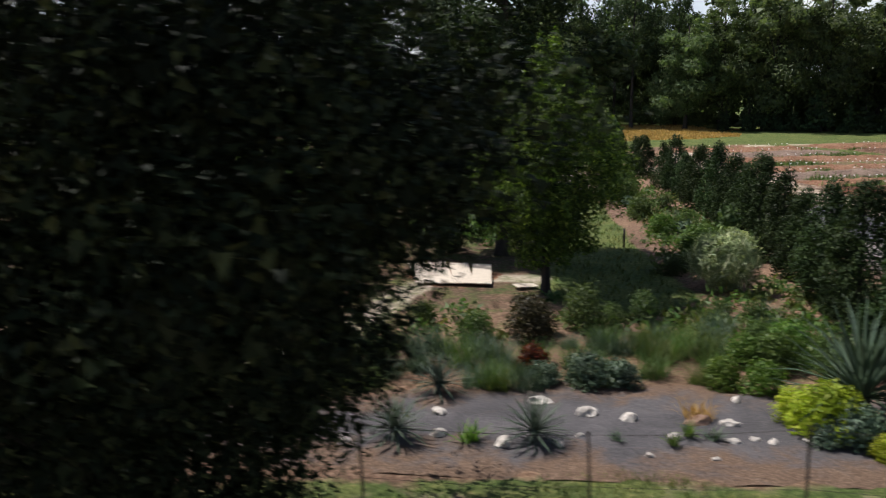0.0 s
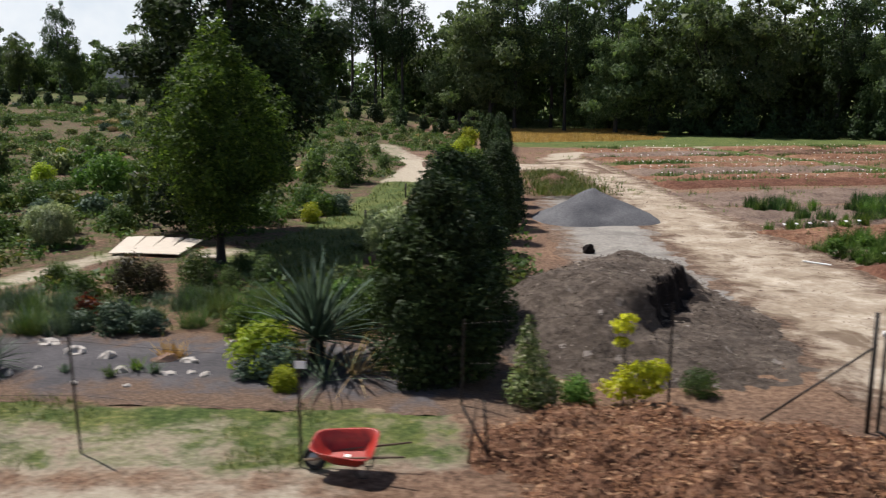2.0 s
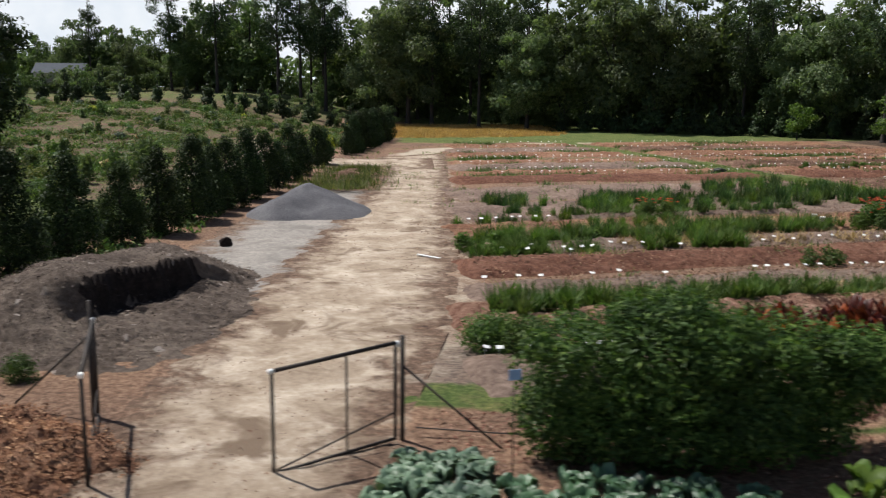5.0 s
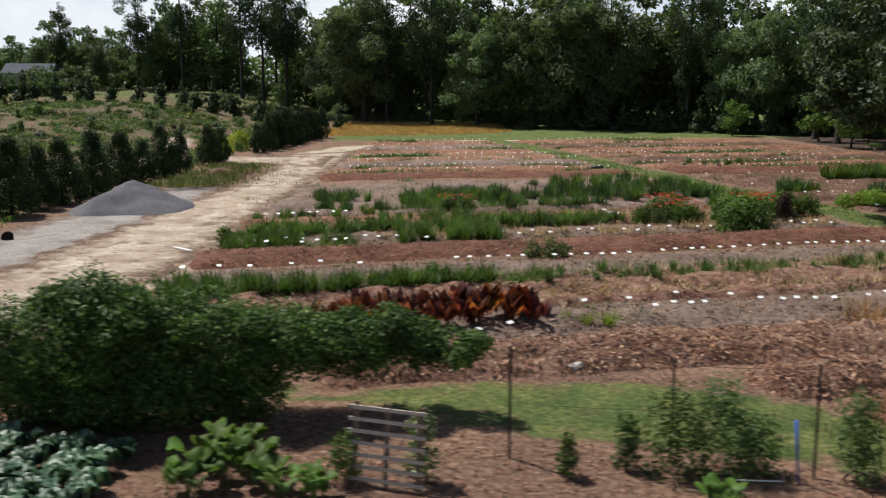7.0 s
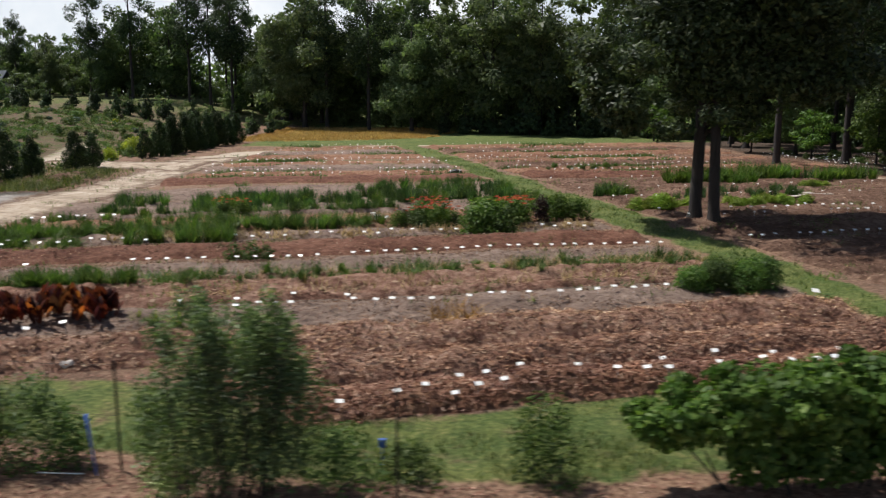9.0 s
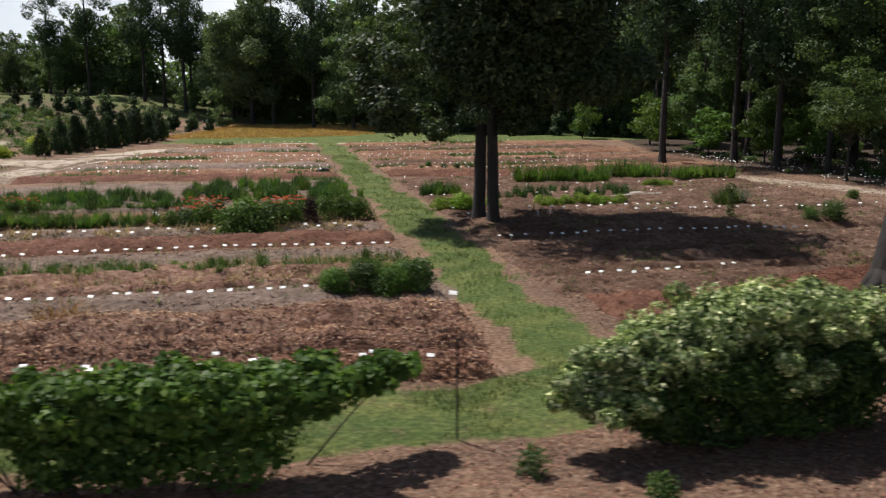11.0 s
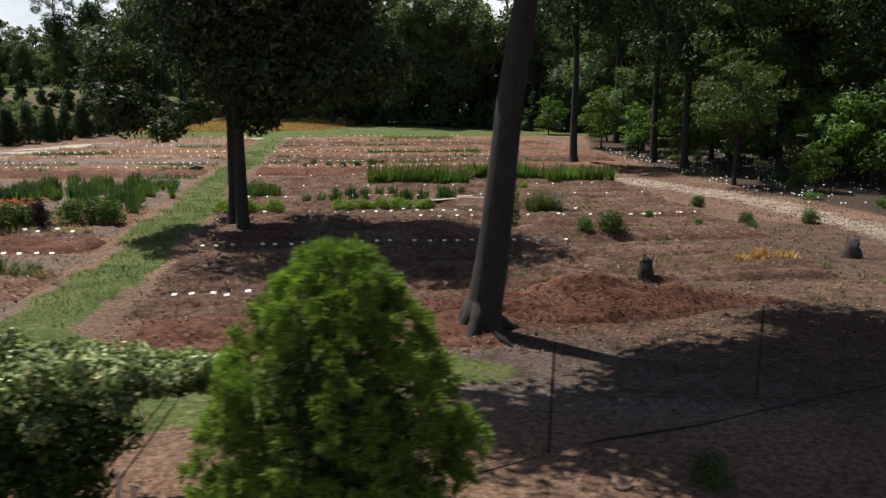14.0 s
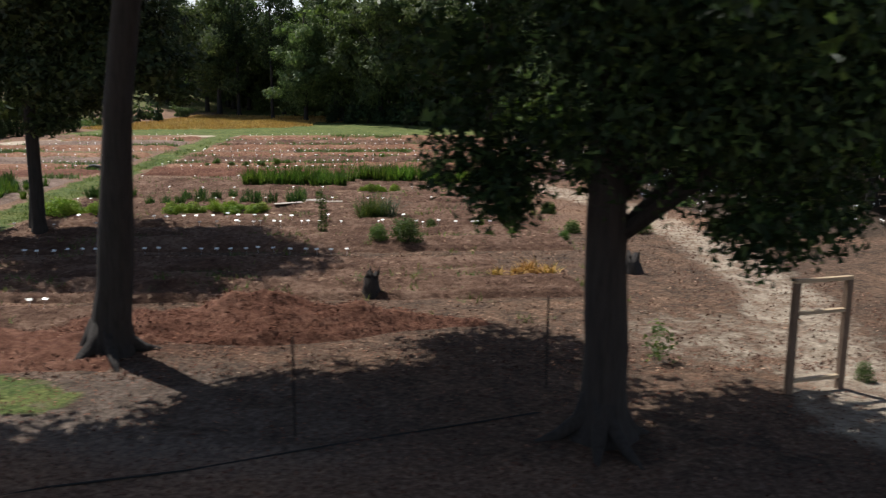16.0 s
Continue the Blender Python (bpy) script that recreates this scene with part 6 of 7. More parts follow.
vib_bush = shrub((bush_mesh("vib_foliage", 244, vib[:9] + vib_tips, 66000, 0.09, LEAF_CREAM, 0.28, 0.25, 0.7, 0.55, 0.28, tri=True), stems_mesh("vib_stems", 245, vib + vib_low, 26, 0.018, BARK)), "wide arching shrub with pale cream-edged leaves", ground_at(56.3, 10.7), 14)
# Self-shade painted by leaf colour: inside and low front use darker green.
part("inner_foliage", bush_mesh("vib_inner", 249, [(x, y, z - 0.1, a * 0.8, b * 0.8, c * 0.8) for x, y, z, a, b, c in vib[:9]] + vib[9:] + vib_low, 40000, 0.11, LEAF_VINE, 0.2, shell=0.35, tri=True), vib_bush, "inner and low front leaves coloured darker for shade")


def plumes(points, ways, n, length, width, rng):
    """Feathery sprays: from each point n narrow leaflets that fan out about its way."""
    p, w = np.repeat(points, n, 0), np.repeat(ways, n, 0)
    d = w + rng.normal(size=p.shape) * 0.5
    d /= np.linalg.norm(d, axis=1, keepdims=True)
    side = np.cross(d, rng.normal(size=p.shape))
    side /= np.linalg.norm(side, axis=1, keepdims=True)
    k = (length * rng.uniform(0.5, 1.25, len(p)))[:, None]
    root = p + rng.normal(size=p.shape) * 0.02
    tip = root + d * k - np.array([0, 0, 0.25]) * k * k / length * 0.3
    mid_ = root * 0.5 + tip * 0.5
    v = np.stack([root, mid_ + side * width * 0.6, tip, mid_ - side * width * 0.6], 1).reshape(-1, 3)
    return v, np.arange(4 * len(p)).reshape(len(p), 4)


def feathery_conifer():
    """A broad egg of soft upright plumes over a heart coloured darker as shade."""
    rng = np.random.default_rng(248)

    def wide(z):
        return np.interp(z, [0, 0.6, 1.5, 2.4, 3.1, 3.6, 3.95], [1.4, 1.54, 1.48, 1.22, 0.86, 0.47, 0.08])

    n = 860
    z, a = 3.85 * rng.random(n) ** 1.1, rng.uniform(0, TAU, n)
    bulge = 1 + 0.12 * np.sin(3 * a + 2.3 * z) * np.sin(2.9 * z + a) + 0.07 * np.sin(7 * a - 3.1 * z)
    q = wide(z) * bulge * rng.uniform(0.84, 1.05, n)
    out = np.stack([np.cos(a), np.sin(a), 0.3 + 0.5 * z / 3.9], 1)
    clump = np.stack([q * np.cos(a), q * np.sin(a), z + 0.05], 1)
    k = 7
    ways = np.repeat(out, k, 0) + rng.normal(size=(n * k, 3)) * 0.55
    ways /= np.linalg.norm(ways, axis=1, keepdims=True)
    pts = np.repeat(clump, k, 0) + ways * rng.uniform(0.02, 0.16, (n * k, 1))
    pts[:, 2] = np.maximum(pts[:, 2], 0.03)
    v, f = plumes(pts, ways, 26, 0.11, 0.012, rng)
    heart = [(0, 0, z_, wide(z_) * 0.8, wide(z_) * 0.8, 0.5) for z_ in np.arange(0.3, 3.6, 0.35)]
    ob = thing("conifer", "bright yellow-green feathery conical conifer", "conifer", ground_at(61.98, 10.65))
    part("foliage", mesh("conifer_plumes", v, f, LEAF_FEATHER), ob)
    # Darker green heart paints the shade in the gaps between plumes.
    part("inner_foliage", bush_mesh("conifer_heart", 250, heart, 15000, 0.13, LEAF_MID, 0.0, -0.5, 0.4, 0.5, tri=True), ob, "inner sprays coloured darker for the shaded gaps")
    part("stem", mesh("conifer_stem", *tube_arrays([(0, 0, -0.2), (0, 0, 1.5), (0, 0, 3.4)], [0.12, 0.09, 0.03], 8), BARK), ob)


feathery_conifer()
ob = new("drain_pipe", mesh("drain_pipe", *loft([[(0.03 * i, (0.18 + 0.018 * (i % 2)) * c, 0.2 + (0.18 + 0.018 * (i % 2)) * s) for c, s in a] for i in range(22)]), BLACK_PLASTIC))
ob.matrix_world = pose(*ground_at(60.0, 12.4), 0, 0, -25)
tagged(ob, "short length of corrugated black drain pipe", "drain pipe")
for x, y, h in ((59.2, 10.3, 1.15), (59.42, 10.25, 1.0)):
    ob = new("steel_stake", mesh("steel_stake", *join([box_arrays(-0.025, 0.025, -0.002, 0.002, -0.2, h), box_arrays(-0.025, -0.02, -0.025, 0.0, -0.2, h), box_arrays(0.02, 0.025, -0.025, 0.0, -0.2, h)]), GALV, True))
    ob.matrix_world = pose(*ground_at(x, y), 0, 2, 20)
    tagged(ob, "galvanised steel channel stake", "stake", "steel stakes")
ob = new("blue_stake", mesh("blue_stake", *tube_arrays([(0, 0, -0.1), (0, 0, 0.45), (0, 0, 0.46), (0, 0, 0.95)], [0.018, 0.018, 0.024, 0.024], 8), BLUE_PAINT))
ob.matrix_world = pose(*ground_at(36.0, 8.0), 0, -6)
tagged(ob, "slim blue garden stake leaning in mulch", "stake")
ob = new("hose_tap", mesh("hose_tap", *join([box_arrays(-0.05, 0.05, -0.03, 0.03, 0.38, 0.5), box_arrays(-0.015, 0.015, -0.015, 0.015, -0.1, 0.4)]), BLUE_PAINT, True))
ob.matrix_world = pose(*ground_at(40.2, 8.2))
tagged(ob, "small blue box on a short stake", "stake box")
ob = new("field_stone", rock_mesh("field_stone", 9, 0.2, 0.15, 0.14, PALE_ROCK))
ob.matrix_world = pose(*ground_at(33.4, 12.7, -0.08))
tagged(ob, "pale round stone on the edge of a bed", "stone")

# ---- wooden frame and stumps near the shade trees ----
doorway = thing("timber_frame", "freestanding timber door frame of weathered posts", "door frame", ground_at(77.2, 21.3), 28)
for x in (0, 1.22):
    part("post", mesh("post", *box_arrays(x - 0.065, x + 0.065, -0.055, 0.055, -0.3, 2.24), TIMBER, True), doorway)
for z, h in ((2.26, 0.05), (1.62, 0.045), (0.25, 0.045)):
    part("rail", mesh("rail", *box_arrays(-0.065 if z > 2 else 0.067, 1.285 if z > 2 else 1.153, -0.05, 0.05, z - h + 0.025, z + h), PALE_TIMBER, True), doorway, "pale timber cross rail")
for x, y, r, h in ((67.1, 27.2, 0.22, 0.75), (74.4, 31.9, 0.24, 0.55)):
    rs = np.random.default_rng(int(x))
    sv, sf = tube_arrays([(0, 0, -0.2), (0, 0, 0.05), (0, 0, 0.3), (0.03, 0, h * 0.7), (0.05, 0, h * 0.82), (0.05, 0, h * 0.6)], [r * 2.0, r * 1.5, r, r * 0.9, r * 0.8, r * 0.4], 13, 0.4, rs)
    sv[:, 2] += np.where(sv[:, 2] > h * 0.75, rs.uniform(-0.16, 0.3, len(sv)), 0)
    ob = new("tree_stump", mesh("tree_stump", sv, sf, BARK))
    ob.matrix_world = pose(*ground_at(x, y))
    tagged(ob, "jagged dark stump of a felled tree", "tree stump", "stumps")
ob = new("soil_lump", rock_mesh("soil_lump", 31, 0.33, 0.26, 0.3, BLACK_SOIL))
ob.matrix_world = pose(*ground_at(14.7, 27.0, -0.08))
tagged(ob, "dark clod of soil on grey ground", "soil clod")
shrub(shrub_meshes("sapling", 340, 0.45, 0.95, 150, 0.13, LEAF_WOOD, 7, 0.2, stem=0.01), "thin leafy sapling beside a tree trunk", ground_at(74.8, 22.9), 0, 1.0, "", "sapling", "sapling")
shrub(MID_B[1], "small green shrub in shaded litter", ground_at(66.9, 13.5), 0, 0.55)
ob = new("stone", rock_mesh("stone", 41, 0.24, 0.17, 0.15, BROWN_ROCK))
ob.matrix_world = pose(*ground_at(65.6, 13.2, -0.05), 0, 0, 30)
tagged(ob, "brown rounded stone in leaf litter", "stone")
for i, (x, y, w, d, turn) in enumerate(((59.2, 44.2, 0.9, 0.35, 25), (60.1, 44.0, 0.9, 0.3, 12), (58.7, 43.0, 0.7, 0.3, 40))):
    ob = new("board", mesh("board", *box_arrays(-w, w, -d / 2, d / 2, 0, 0.03), PALE_SLAT, True))
    ob.matrix_world = pose(*ground_at(x, y, -0.16), 2, 0, turn)
    tagged(ob, "pale weathered board lying between field rows", "board", "boards in the field")
shrub(DARK_B[1], "small dark seedling near the timber frame", ground_at(78.9, 22.5), 0, 0.35)

# ---- crops and flowers of the field ----
rf = np.random.default_rng(51)


def crop_row(v, u0, u1, step, kinds, label, lo=0.8, hi=1.2, miss=0.0, spread=0.18, group="field crops", category="plant", name="plant"):
    for u in np.arange(u0, u1, step):
        if rf.random() < miss:
            continue
        x, y = xy(u + rf.normal() * spread, v + rf.normal() * spread)
        k = kinds[rf.integers(len(kinds))]
        at, turn, size = on_bed(x, y, 0.01), rf.uniform(0, 360), rf.uniform(lo, hi)
        if isinstance(k, tuple):
            shrub(k, label, at, turn, size, group, category, name)
        else:
            tuft(k, label, at, turn, size, group, category, name)


DAY = "strap-leaved green lily clump in a field row"
SWORD = "tall sword-leaved iris clump in a field row"
for v0, v1, u0, u1, lo, hi, miss in ((25.7, 26.3, 30.0, 33.4, .55, .85, .15), (27.2, 28.4, 32.2, 34.4, .5, .9, .3), (30.2, 32.2, 32.6, 35.2, .7, 1.1, .3), (26.6, 27.8, 34.8, 36.4, .5, .9, .25), (27.6, 30.6, 36.6, 40.6, .6, 1.1, .25), (26.9, 28.2, 41.2, 46.0, .45, .85, .35),
                                     (29.4, 32.4, 38.6, 46.4, .5, 1.05, .45), (28.4, 31.6, 46.4, 53.6, .6, 1.15, .4), (32.4, 35.6, 45.6, 53.4, .6, 1.1, .5), (24.8, 27.0, 51.0, 53.6, .5, 1.0, .35)):
    for v in np.arange(v0, v1, 0.62):
        crop_row(v, u0, u1, 0.55, [IRIS[0], IRIS[1], IRIS[2], IRIS[0], STRAP[2]], SWORD, lo, hi, miss, 0.22, "iris rows", "iris", "iris")
for v0, v1, u0, u1, s, step in ((18.7, 20.0, 28.6, 31.4, .62, .32), (20.6, 22.2, 29.8, 33.2, .85, .42), (19.1, 20.1, 34.8, 36.0, .8, .4), (21.4, 22.2, 33.6, 35.6, .8, .42), (19.0, 20.6, 36.8, 38.6, .95, .4), (21.6, 22.6, 37.8, 42.6, .85, .42), (22.0, 22.8, 43.2, 44.6, .7, .4), (11.2, 12.4, 29.4, 36.0, .85, .4), (23.2, 24.4, 35.0, 39.0, .6, .5)):
    for v in np.arange(v0, v1, 0.42):
        crop_row(v, u0, u1, step, STRAP, DAY, s * 0.75, s * 1.2, 0.06, 0.13, "lily rows", "lily", "lily")
for v in (11.3, 12.0):
    crop_row(v, 36.2, 53.5, 0.8, [STRAP[0], STRAP[1], SMALL[0]], "young strap-leaved plant in a mulched row", 0.4, 0.75, 0.35, 0.25, "young lilies", "lily", "lily")
for i, (x, y, s) in enumerate(((22.9, 15.2, 1.0), (23.6, 14.8, 1.05), (24.0, 15.4, .9), (23.3, 15.8, 0.9), (25.2, 15.4, .65), (25.7, 15.1, .75), (25.9, 15.7, .7))):
    shrub(MID_B[i % 3], "dark leafy perennial beside the sandy track", ground_at(x, y, -0.03), i * 50, s * 0.85, "track side perennials", "perennial", "perennial")
for v in (11.0, 11.5, 12.0, 12.5):
    crop_row(v, 27.3, 29.6, 0.42, STRAP, DAY, 0.6, 1.0, 0.12, 0.18, "lily rows", "lily", "lily")
for v, u0, u1, s in ((20.2, 28.8, 33.5, 1.0), (21.3, 31, 34.5, 1.0), (12.6, 32.5, 37.8, 0.9)):
    crop_row(v, u0, u1, 0.6, [SMALL[0], SMALL[1], HERB[0], HERB[1]], "short leafy seedling in a mixed field row", s * 0.9, s * 1.5, 0.1, 0.25, "mixed seedlings", "seedling", "seedling")
for v in (10.9, 11.6, 12.3):
    crop_row(v, 38.5, 53.5, 0.7, [SMALL[0], SMALL[1]], "short leafy seedling in a mulched row", 0.7, 1.2, 0.4, 0.25, "mulched seedlings", "seedling", "seedling")
for u, v, s in ((38.6, 15.7, 0.9), (39.2, 15.6, 1.0), (39.7, 15.8, 0.8)):
    x, y = xy(u, v)
    shrub(HERB[0], "low dark leafy clump on bare soil", on_bed(x, y, 0.01), u * 30, s * 1.5, "low clumps")
PALE_STRAP = tuft_mesh("pale_strap_clump", 128, 40, 0.6, 0.05, LEAF_CHARTREUSE, 0.14, 0.9, 0.9, 2)
for u, v, s in ((36.9, 6.9, 0.6), (37.4, 6.8, 0.75), (36.5, 7.2, 0.5)):
    x, y = xy(u, v)
    tuft(PALE_STRAP, "low spreading pale green clump on bare soil", on_bed(x, y, 0.01), u * 30, s, "single clumps")


def canna_mesh(seed):
    """A clump of upright stems with broad pointed leaves held close to them."""
    rng, out = np.random.default_rng(seed), []
    for k in range(15):
        a, lean, size = rng.uniform(0, TAU), rng.uniform(0.05, 0.5), rng.uniform(0.3, 0.46)
        foot = np.array([*(rng.normal(size=2) * 0.12), rng.uniform(0.02, 0.34)])
        up = np.array([math.cos(a) * lean, math.sin(a) * lean, 1.0])
        side, fold = np.array([-math.sin(a), math.cos(a), 0]), np.array([math.cos(a), math.sin(a), -0.2])
        rings = [[foot + up * size * s_ + side * w * size * e + fold * size * (0.25 * s_ * s_ - 0.35 * w * (e == 0)) for e in (-1, 0, 1)] for s_, w in ((0, 0.02), (0.25, 0.17), (0.55, 0.21), (0.82, 0.13), (1.0, 0.01))]
        out.append((np.array([p for r_ in rings for p in r_]), np.array([(3 * m + n_, 3 * m + n_ + 1, 3 * m + n_ + 4, 3 * m + n_ + 3) for m in range(4) for n_ in range(2)])))
    return mesh("canna_leaves", *join(out), LEAF_RED)


CANNA = [canna_mesh(260 + i) for i in range(3)]
for v in (7.2, 7.8, 8.3):
    crop_row(v, 31.3, 36.0, 0.4, CANNA, "red-bronze broad-leaved plant in a field row", 0.8, 1.2, 0.08, 0.15, "red plants", "red plant", "red_plant")
crop_row(7.9, 30.2, 31.4, 0.4, CANNA, "low red-bronze broad-leaved plant in a field row", 0.6, 0.9, 0, 0.15, "red plants", "red plant", "red_plant")
POPPY = [shrub_meshes("poppy", 270 + i, 0.6, 0.78, 1500, 0.085, (LEAF_MID, LEAF_BRIGHT)[i], 10, tri=True) for i in range(2)]
FLOWER_HEAD = [mesh("flower_head", np.array([(0, 0, -0.02)] + [((0.085 if k % 2 else 0.035) * math.cos(k * TAU / 14 + i), (0.085 if k % 2 else 0.035) * math.sin(k * TAU / 14 + i), 0.03 * math.sin(k * 2.1 + i)) for k in range(14)]), np.array([(0, 1 + k, 1 + (k + 1) % 14) for k in range(14)]), LEAF_ORANGE) for i in range(3)]
for i, (u, v, size, heads) in enumerate(((45.9, 21.0, 1.15, 9), (46.6, 20.7, 1.25, 14), (47.3, 21.1, 1.1, 8), (46.2, 22.2, 1.25, 14), (47.0, 22.4, 1.25, 14), (45.2, 21.6, .9, 3), (47.8, 18.9, 1.5, 0), (48.4, 19.2, 1.85, 0), (48.9, 19.1, 1.5, 0), (48.2, 20.2, 1.5, 0), (49.4, 20.2, 1.35, 9), (50.0, 20.5, 1.35, 13), (50.3, 21.6, 1.3, 12), (49.2, 21.4, 1.4, 5), (38.0, 25.6, 1.0, 9), (38.8, 25.4, 1.0, 9), (51.6, 21.8, 1.3, 0), (52.4, 22.2, 1.35, 0), (53.1, 21.8, 1.2, 0), (52.7, 23.2, 1.2, 0))):
    x, y = xy(u, v)
    ob = shrub(POPPY[1 if i > 15 or i in (6, 7) else i % 2], "leafy plant with orange-red flower heads" if heads else "tall leafy green perennial in the field", on_bed(x, y, 0.02), i * 40, size, "flowering perennials", "perennial", "perennial")
    for k in range(heads):
        a_, q_ = k * 2.4, 0.5 * math.sqrt((k + 0.5) / max(heads, 1))
        part("flower_head", FLOWER_HEAD[k % 3], ob, "orange-red flower head").matrix_basis = pose(q_ * math.cos(a_), q_ * math.sin(a_), 0.80 - 0.35 * q_ * q_ + 0.05 * (k % 3), 0, 0, k * 50)
shrub(shrub_meshes("smoke_bush", 300, 0.42, 1.3, 1600, 0.08, leafy("purple_leaves", (0.02, 0.012, 0.014), (0.05, 0.028, 0.03), (0.08, 0.045, 0.045)), 9, tri=True), "dark purple upright shrub in the field", on_bed(*xy(50.9, 20.2)))
shrub(shrub_meshes("purple_low", 302, 0.5, 0.6, 900, 0.08, LEAF_BRONZE, 8, tri=True), "low dark bronze clump in a field row", on_bed(*xy(45.6, 22.2)))
for i, (u, v, s) in enumerate(((50.9, 7.4, 0.85), (51.7, 7.5, 1.0), (52.5, 7.2, 0.95), (53.2, 7.6, 1.05), (52.1, 8.3, 0.9), (53.0, 8.4, 0.9))):
    shrub(shrub_meshes("field_clump", 304 + i, 0.72, 0.85, 3600, 0.13, (LEAF_BRIGHT, LEAF_MID)[i % 2], 12, 0.1, -1.2, 0.22, tri=True), "bushy bright green perennial at a row's end", on_bed(*xy(u, v), 0.02), i * 50, s, "row end perennials", "perennial", "perennial")
tuft(tuft_mesh("straw_tuft", 312, 160, 0.5, 0.02, STRAW, 0.5, 0.9, 0.8), "withered straw-coloured plant on grey soil", on_bed(*xy(44.1, 6.3)), 0, 1.35)
# beyond the grass walk
LIME_LOW = [shrub_meshes("lime_mound", 330 + i, 0.7, 0.55 + 0.2 * i, 1100, 0.11, LEAF_CHARTREUSE, 9, 0.1, tri=True) for i in range(2)]
MOUND, CLUMP = "low bright green mounded plant", "bright green leafy clump in a field row"
LOW = [FAR_SHAPES[3], FAR_SHAPES[1]]
for v, u0, u1, kinds, lab, lo, hi, step in ((24.0, 57.6, 60.6, LIME_LOW, MOUND, .75, 1.05, .6), (24.7, 57.4, 60.4, LIME_LOW, MOUND, .6, .9, .6), (25.0, 62.2, 66.8, LIME_LOW, MOUND, .45, .7, .4), (25.6, 62.4, 66.6, LIME_LOW, MOUND, .4, .6, .4), (30.0, 57.4, 59.6, IRIS, SWORD, .8, 1.2, .4), (30.8, 57.6, 59.6, IRIS, SWORD, .8, 1.2, .4),
                                            (28.0, 60.8, 68.6, [IRIS[0], IRIS[2]], SWORD, .55, .95, .62), (29.4, 62.4, 68.8, [IRIS[0], IRIS[2]], SWORD, .5, .8, .7), (35.0, 64.4, 69.9, [STRAP[2], IRIS[1]], CLUMP, 1.0, 1.4, .4), (36.0, 64.6, 70.0, [STRAP[2], IRIS[1]], CLUMP, 1.0, 1.4, .4), (37.3, 70.6, 74.0, [STRAP[2], IRIS[1]], CLUMP, 1.0, 1.5, .4), (38.2, 70.6, 74.2, [STRAP[2], IRIS[0]], CLUMP, 1.0, 1.5, .45),
                                            (35.6, 74.8, 78.4, [STRAP[2], IRIS[1]], CLUMP, 1.0, 1.4, .4), (36.6, 75.0, 78.8, [STRAP[2], IRIS[0]], CLUMP, 1.0, 1.4, .45), (31.7, 70.9, 72.8, LIME_LOW, "low lime-green mounded plant", .4, .55, .35), (32.3, 71.0, 72.9, LIME_LOW, "low lime-green mounded plant", .4, .55, .35), (46.0, 60, 66, LOW, CLUMP, .3, .5, .9), (51.5, 66, 72, LOW, CLUMP, .3, .5, .9)):
    crop_row(v, u0, u1, step, kinds, lab, lo, hi, 0.05, 0.2, "field crops beyond the walk")
for i, (x, y, s, k) in enumerate(((66.4, 34.4, .95, 0), (65.4, 34.3, .65, 0), (70.9, 43.6, .7, 1), (74.9, 39.3, .7, 0), (72.2, 38.7, .6, 0), (68.3, 39.9, .45, 1), (66.5, 38.5, .4, 0), (70, 37, .4, 1), (72, 36.5, .4, 0))):
    shrub((MID_B if k == 0 else BRIGHT_B)[i % 2], "single green clump on mulched soil", on_bed(x, y, 0.02), i * 31, s, "single clumps beyond the walk")
shrub((bush_mesh("pillar_foliage", 320, [(0, 0, 0.4, .22, .22, .4), (0.04, 0, 0.9, .2, .2, .35), (-0.03, 0, 1.35, .24, .2, .25)], 900, 0.08, LEAF_WOOD, 0.05), stems_mesh("pillar_stem", 321, [(0, 0, 1.2, .04, .04, .2)], 1, 0.03, BARK)), "slim pillar-shaped young shrub on a stake", ground_at(62.6, 36.4))
for k in range(3):
    tuft(SOFT[k], "feathery blue-green grass clump on mulched soil", on_bed(63.3 + 0.35 * k, 40.4 + 0.15 * k, 0.02), k * 70, 1.7, "feathery clumps")
DRY = tuft_mesh("dry_clump", 342, 60, 0.42, 0.05, STRAW, 0.22, 1.0, 0.9, 2)
for i, (x, y) in enumerate(((70.3, 29.9), (70.9, 30.3), (71.4, 30.6), (71.9, 30.4), (71.2, 31.0))):
    tuft(DRY, "withered orange-brown clump on mulched soil", on_bed(x, y, 0.01), i * 70, 0.8 + 0.1 * i, "withered clumps")
for i, (x, y, w) in enumerate(((37.4, 33.2, 0.12), (37.7, 33.4, 0.1), (37.2, 33.5, 0.1))):
    ob = new("plant_pot", mesh("plant_pot", *loft([[(q * c_, q * s_, z) for c_, s_ in a] for q, z in ((0.75 * w, 0), (w, 0.2), (w * 1.1, 0.2), (w * 1.1, 0.23), (w * 0.95, 0.23), (w * 0.7, 0.04), (0.002, 0.04))]), WHITE_TAG))
    ob.matrix_world = pose(*on_bed(x, y), 0, 80 if i == 1 else 0, i * 50)
    tagged(ob, "small white plastic plant pot in a field row", "plant pot", "plant pots")
flag = thing("marker_stake", "thin stake with a small pale blue marker on top", "stake", ground_at(23.1, 9.4), 20)
part("rod", mesh("marker_rod", *tube_arrays([(0, 0, -0.15), (0, 0, 1.52)], [0.008, 0.007], 6), DARK_STEEL), flag)
part("marker", mesh("marker_plate", *box_arrays(-0.09, 0.09, -0.006, 0.006, 1.38, 1.53), PALE_BLUE, True), flag, "pale blue plate").matrix_basis = pose(0, -0.012, 0)
ob = thing("plant_label", "single larger white label at a bed's corner", "plant label", on_bed(50.75, 19.5), 10)
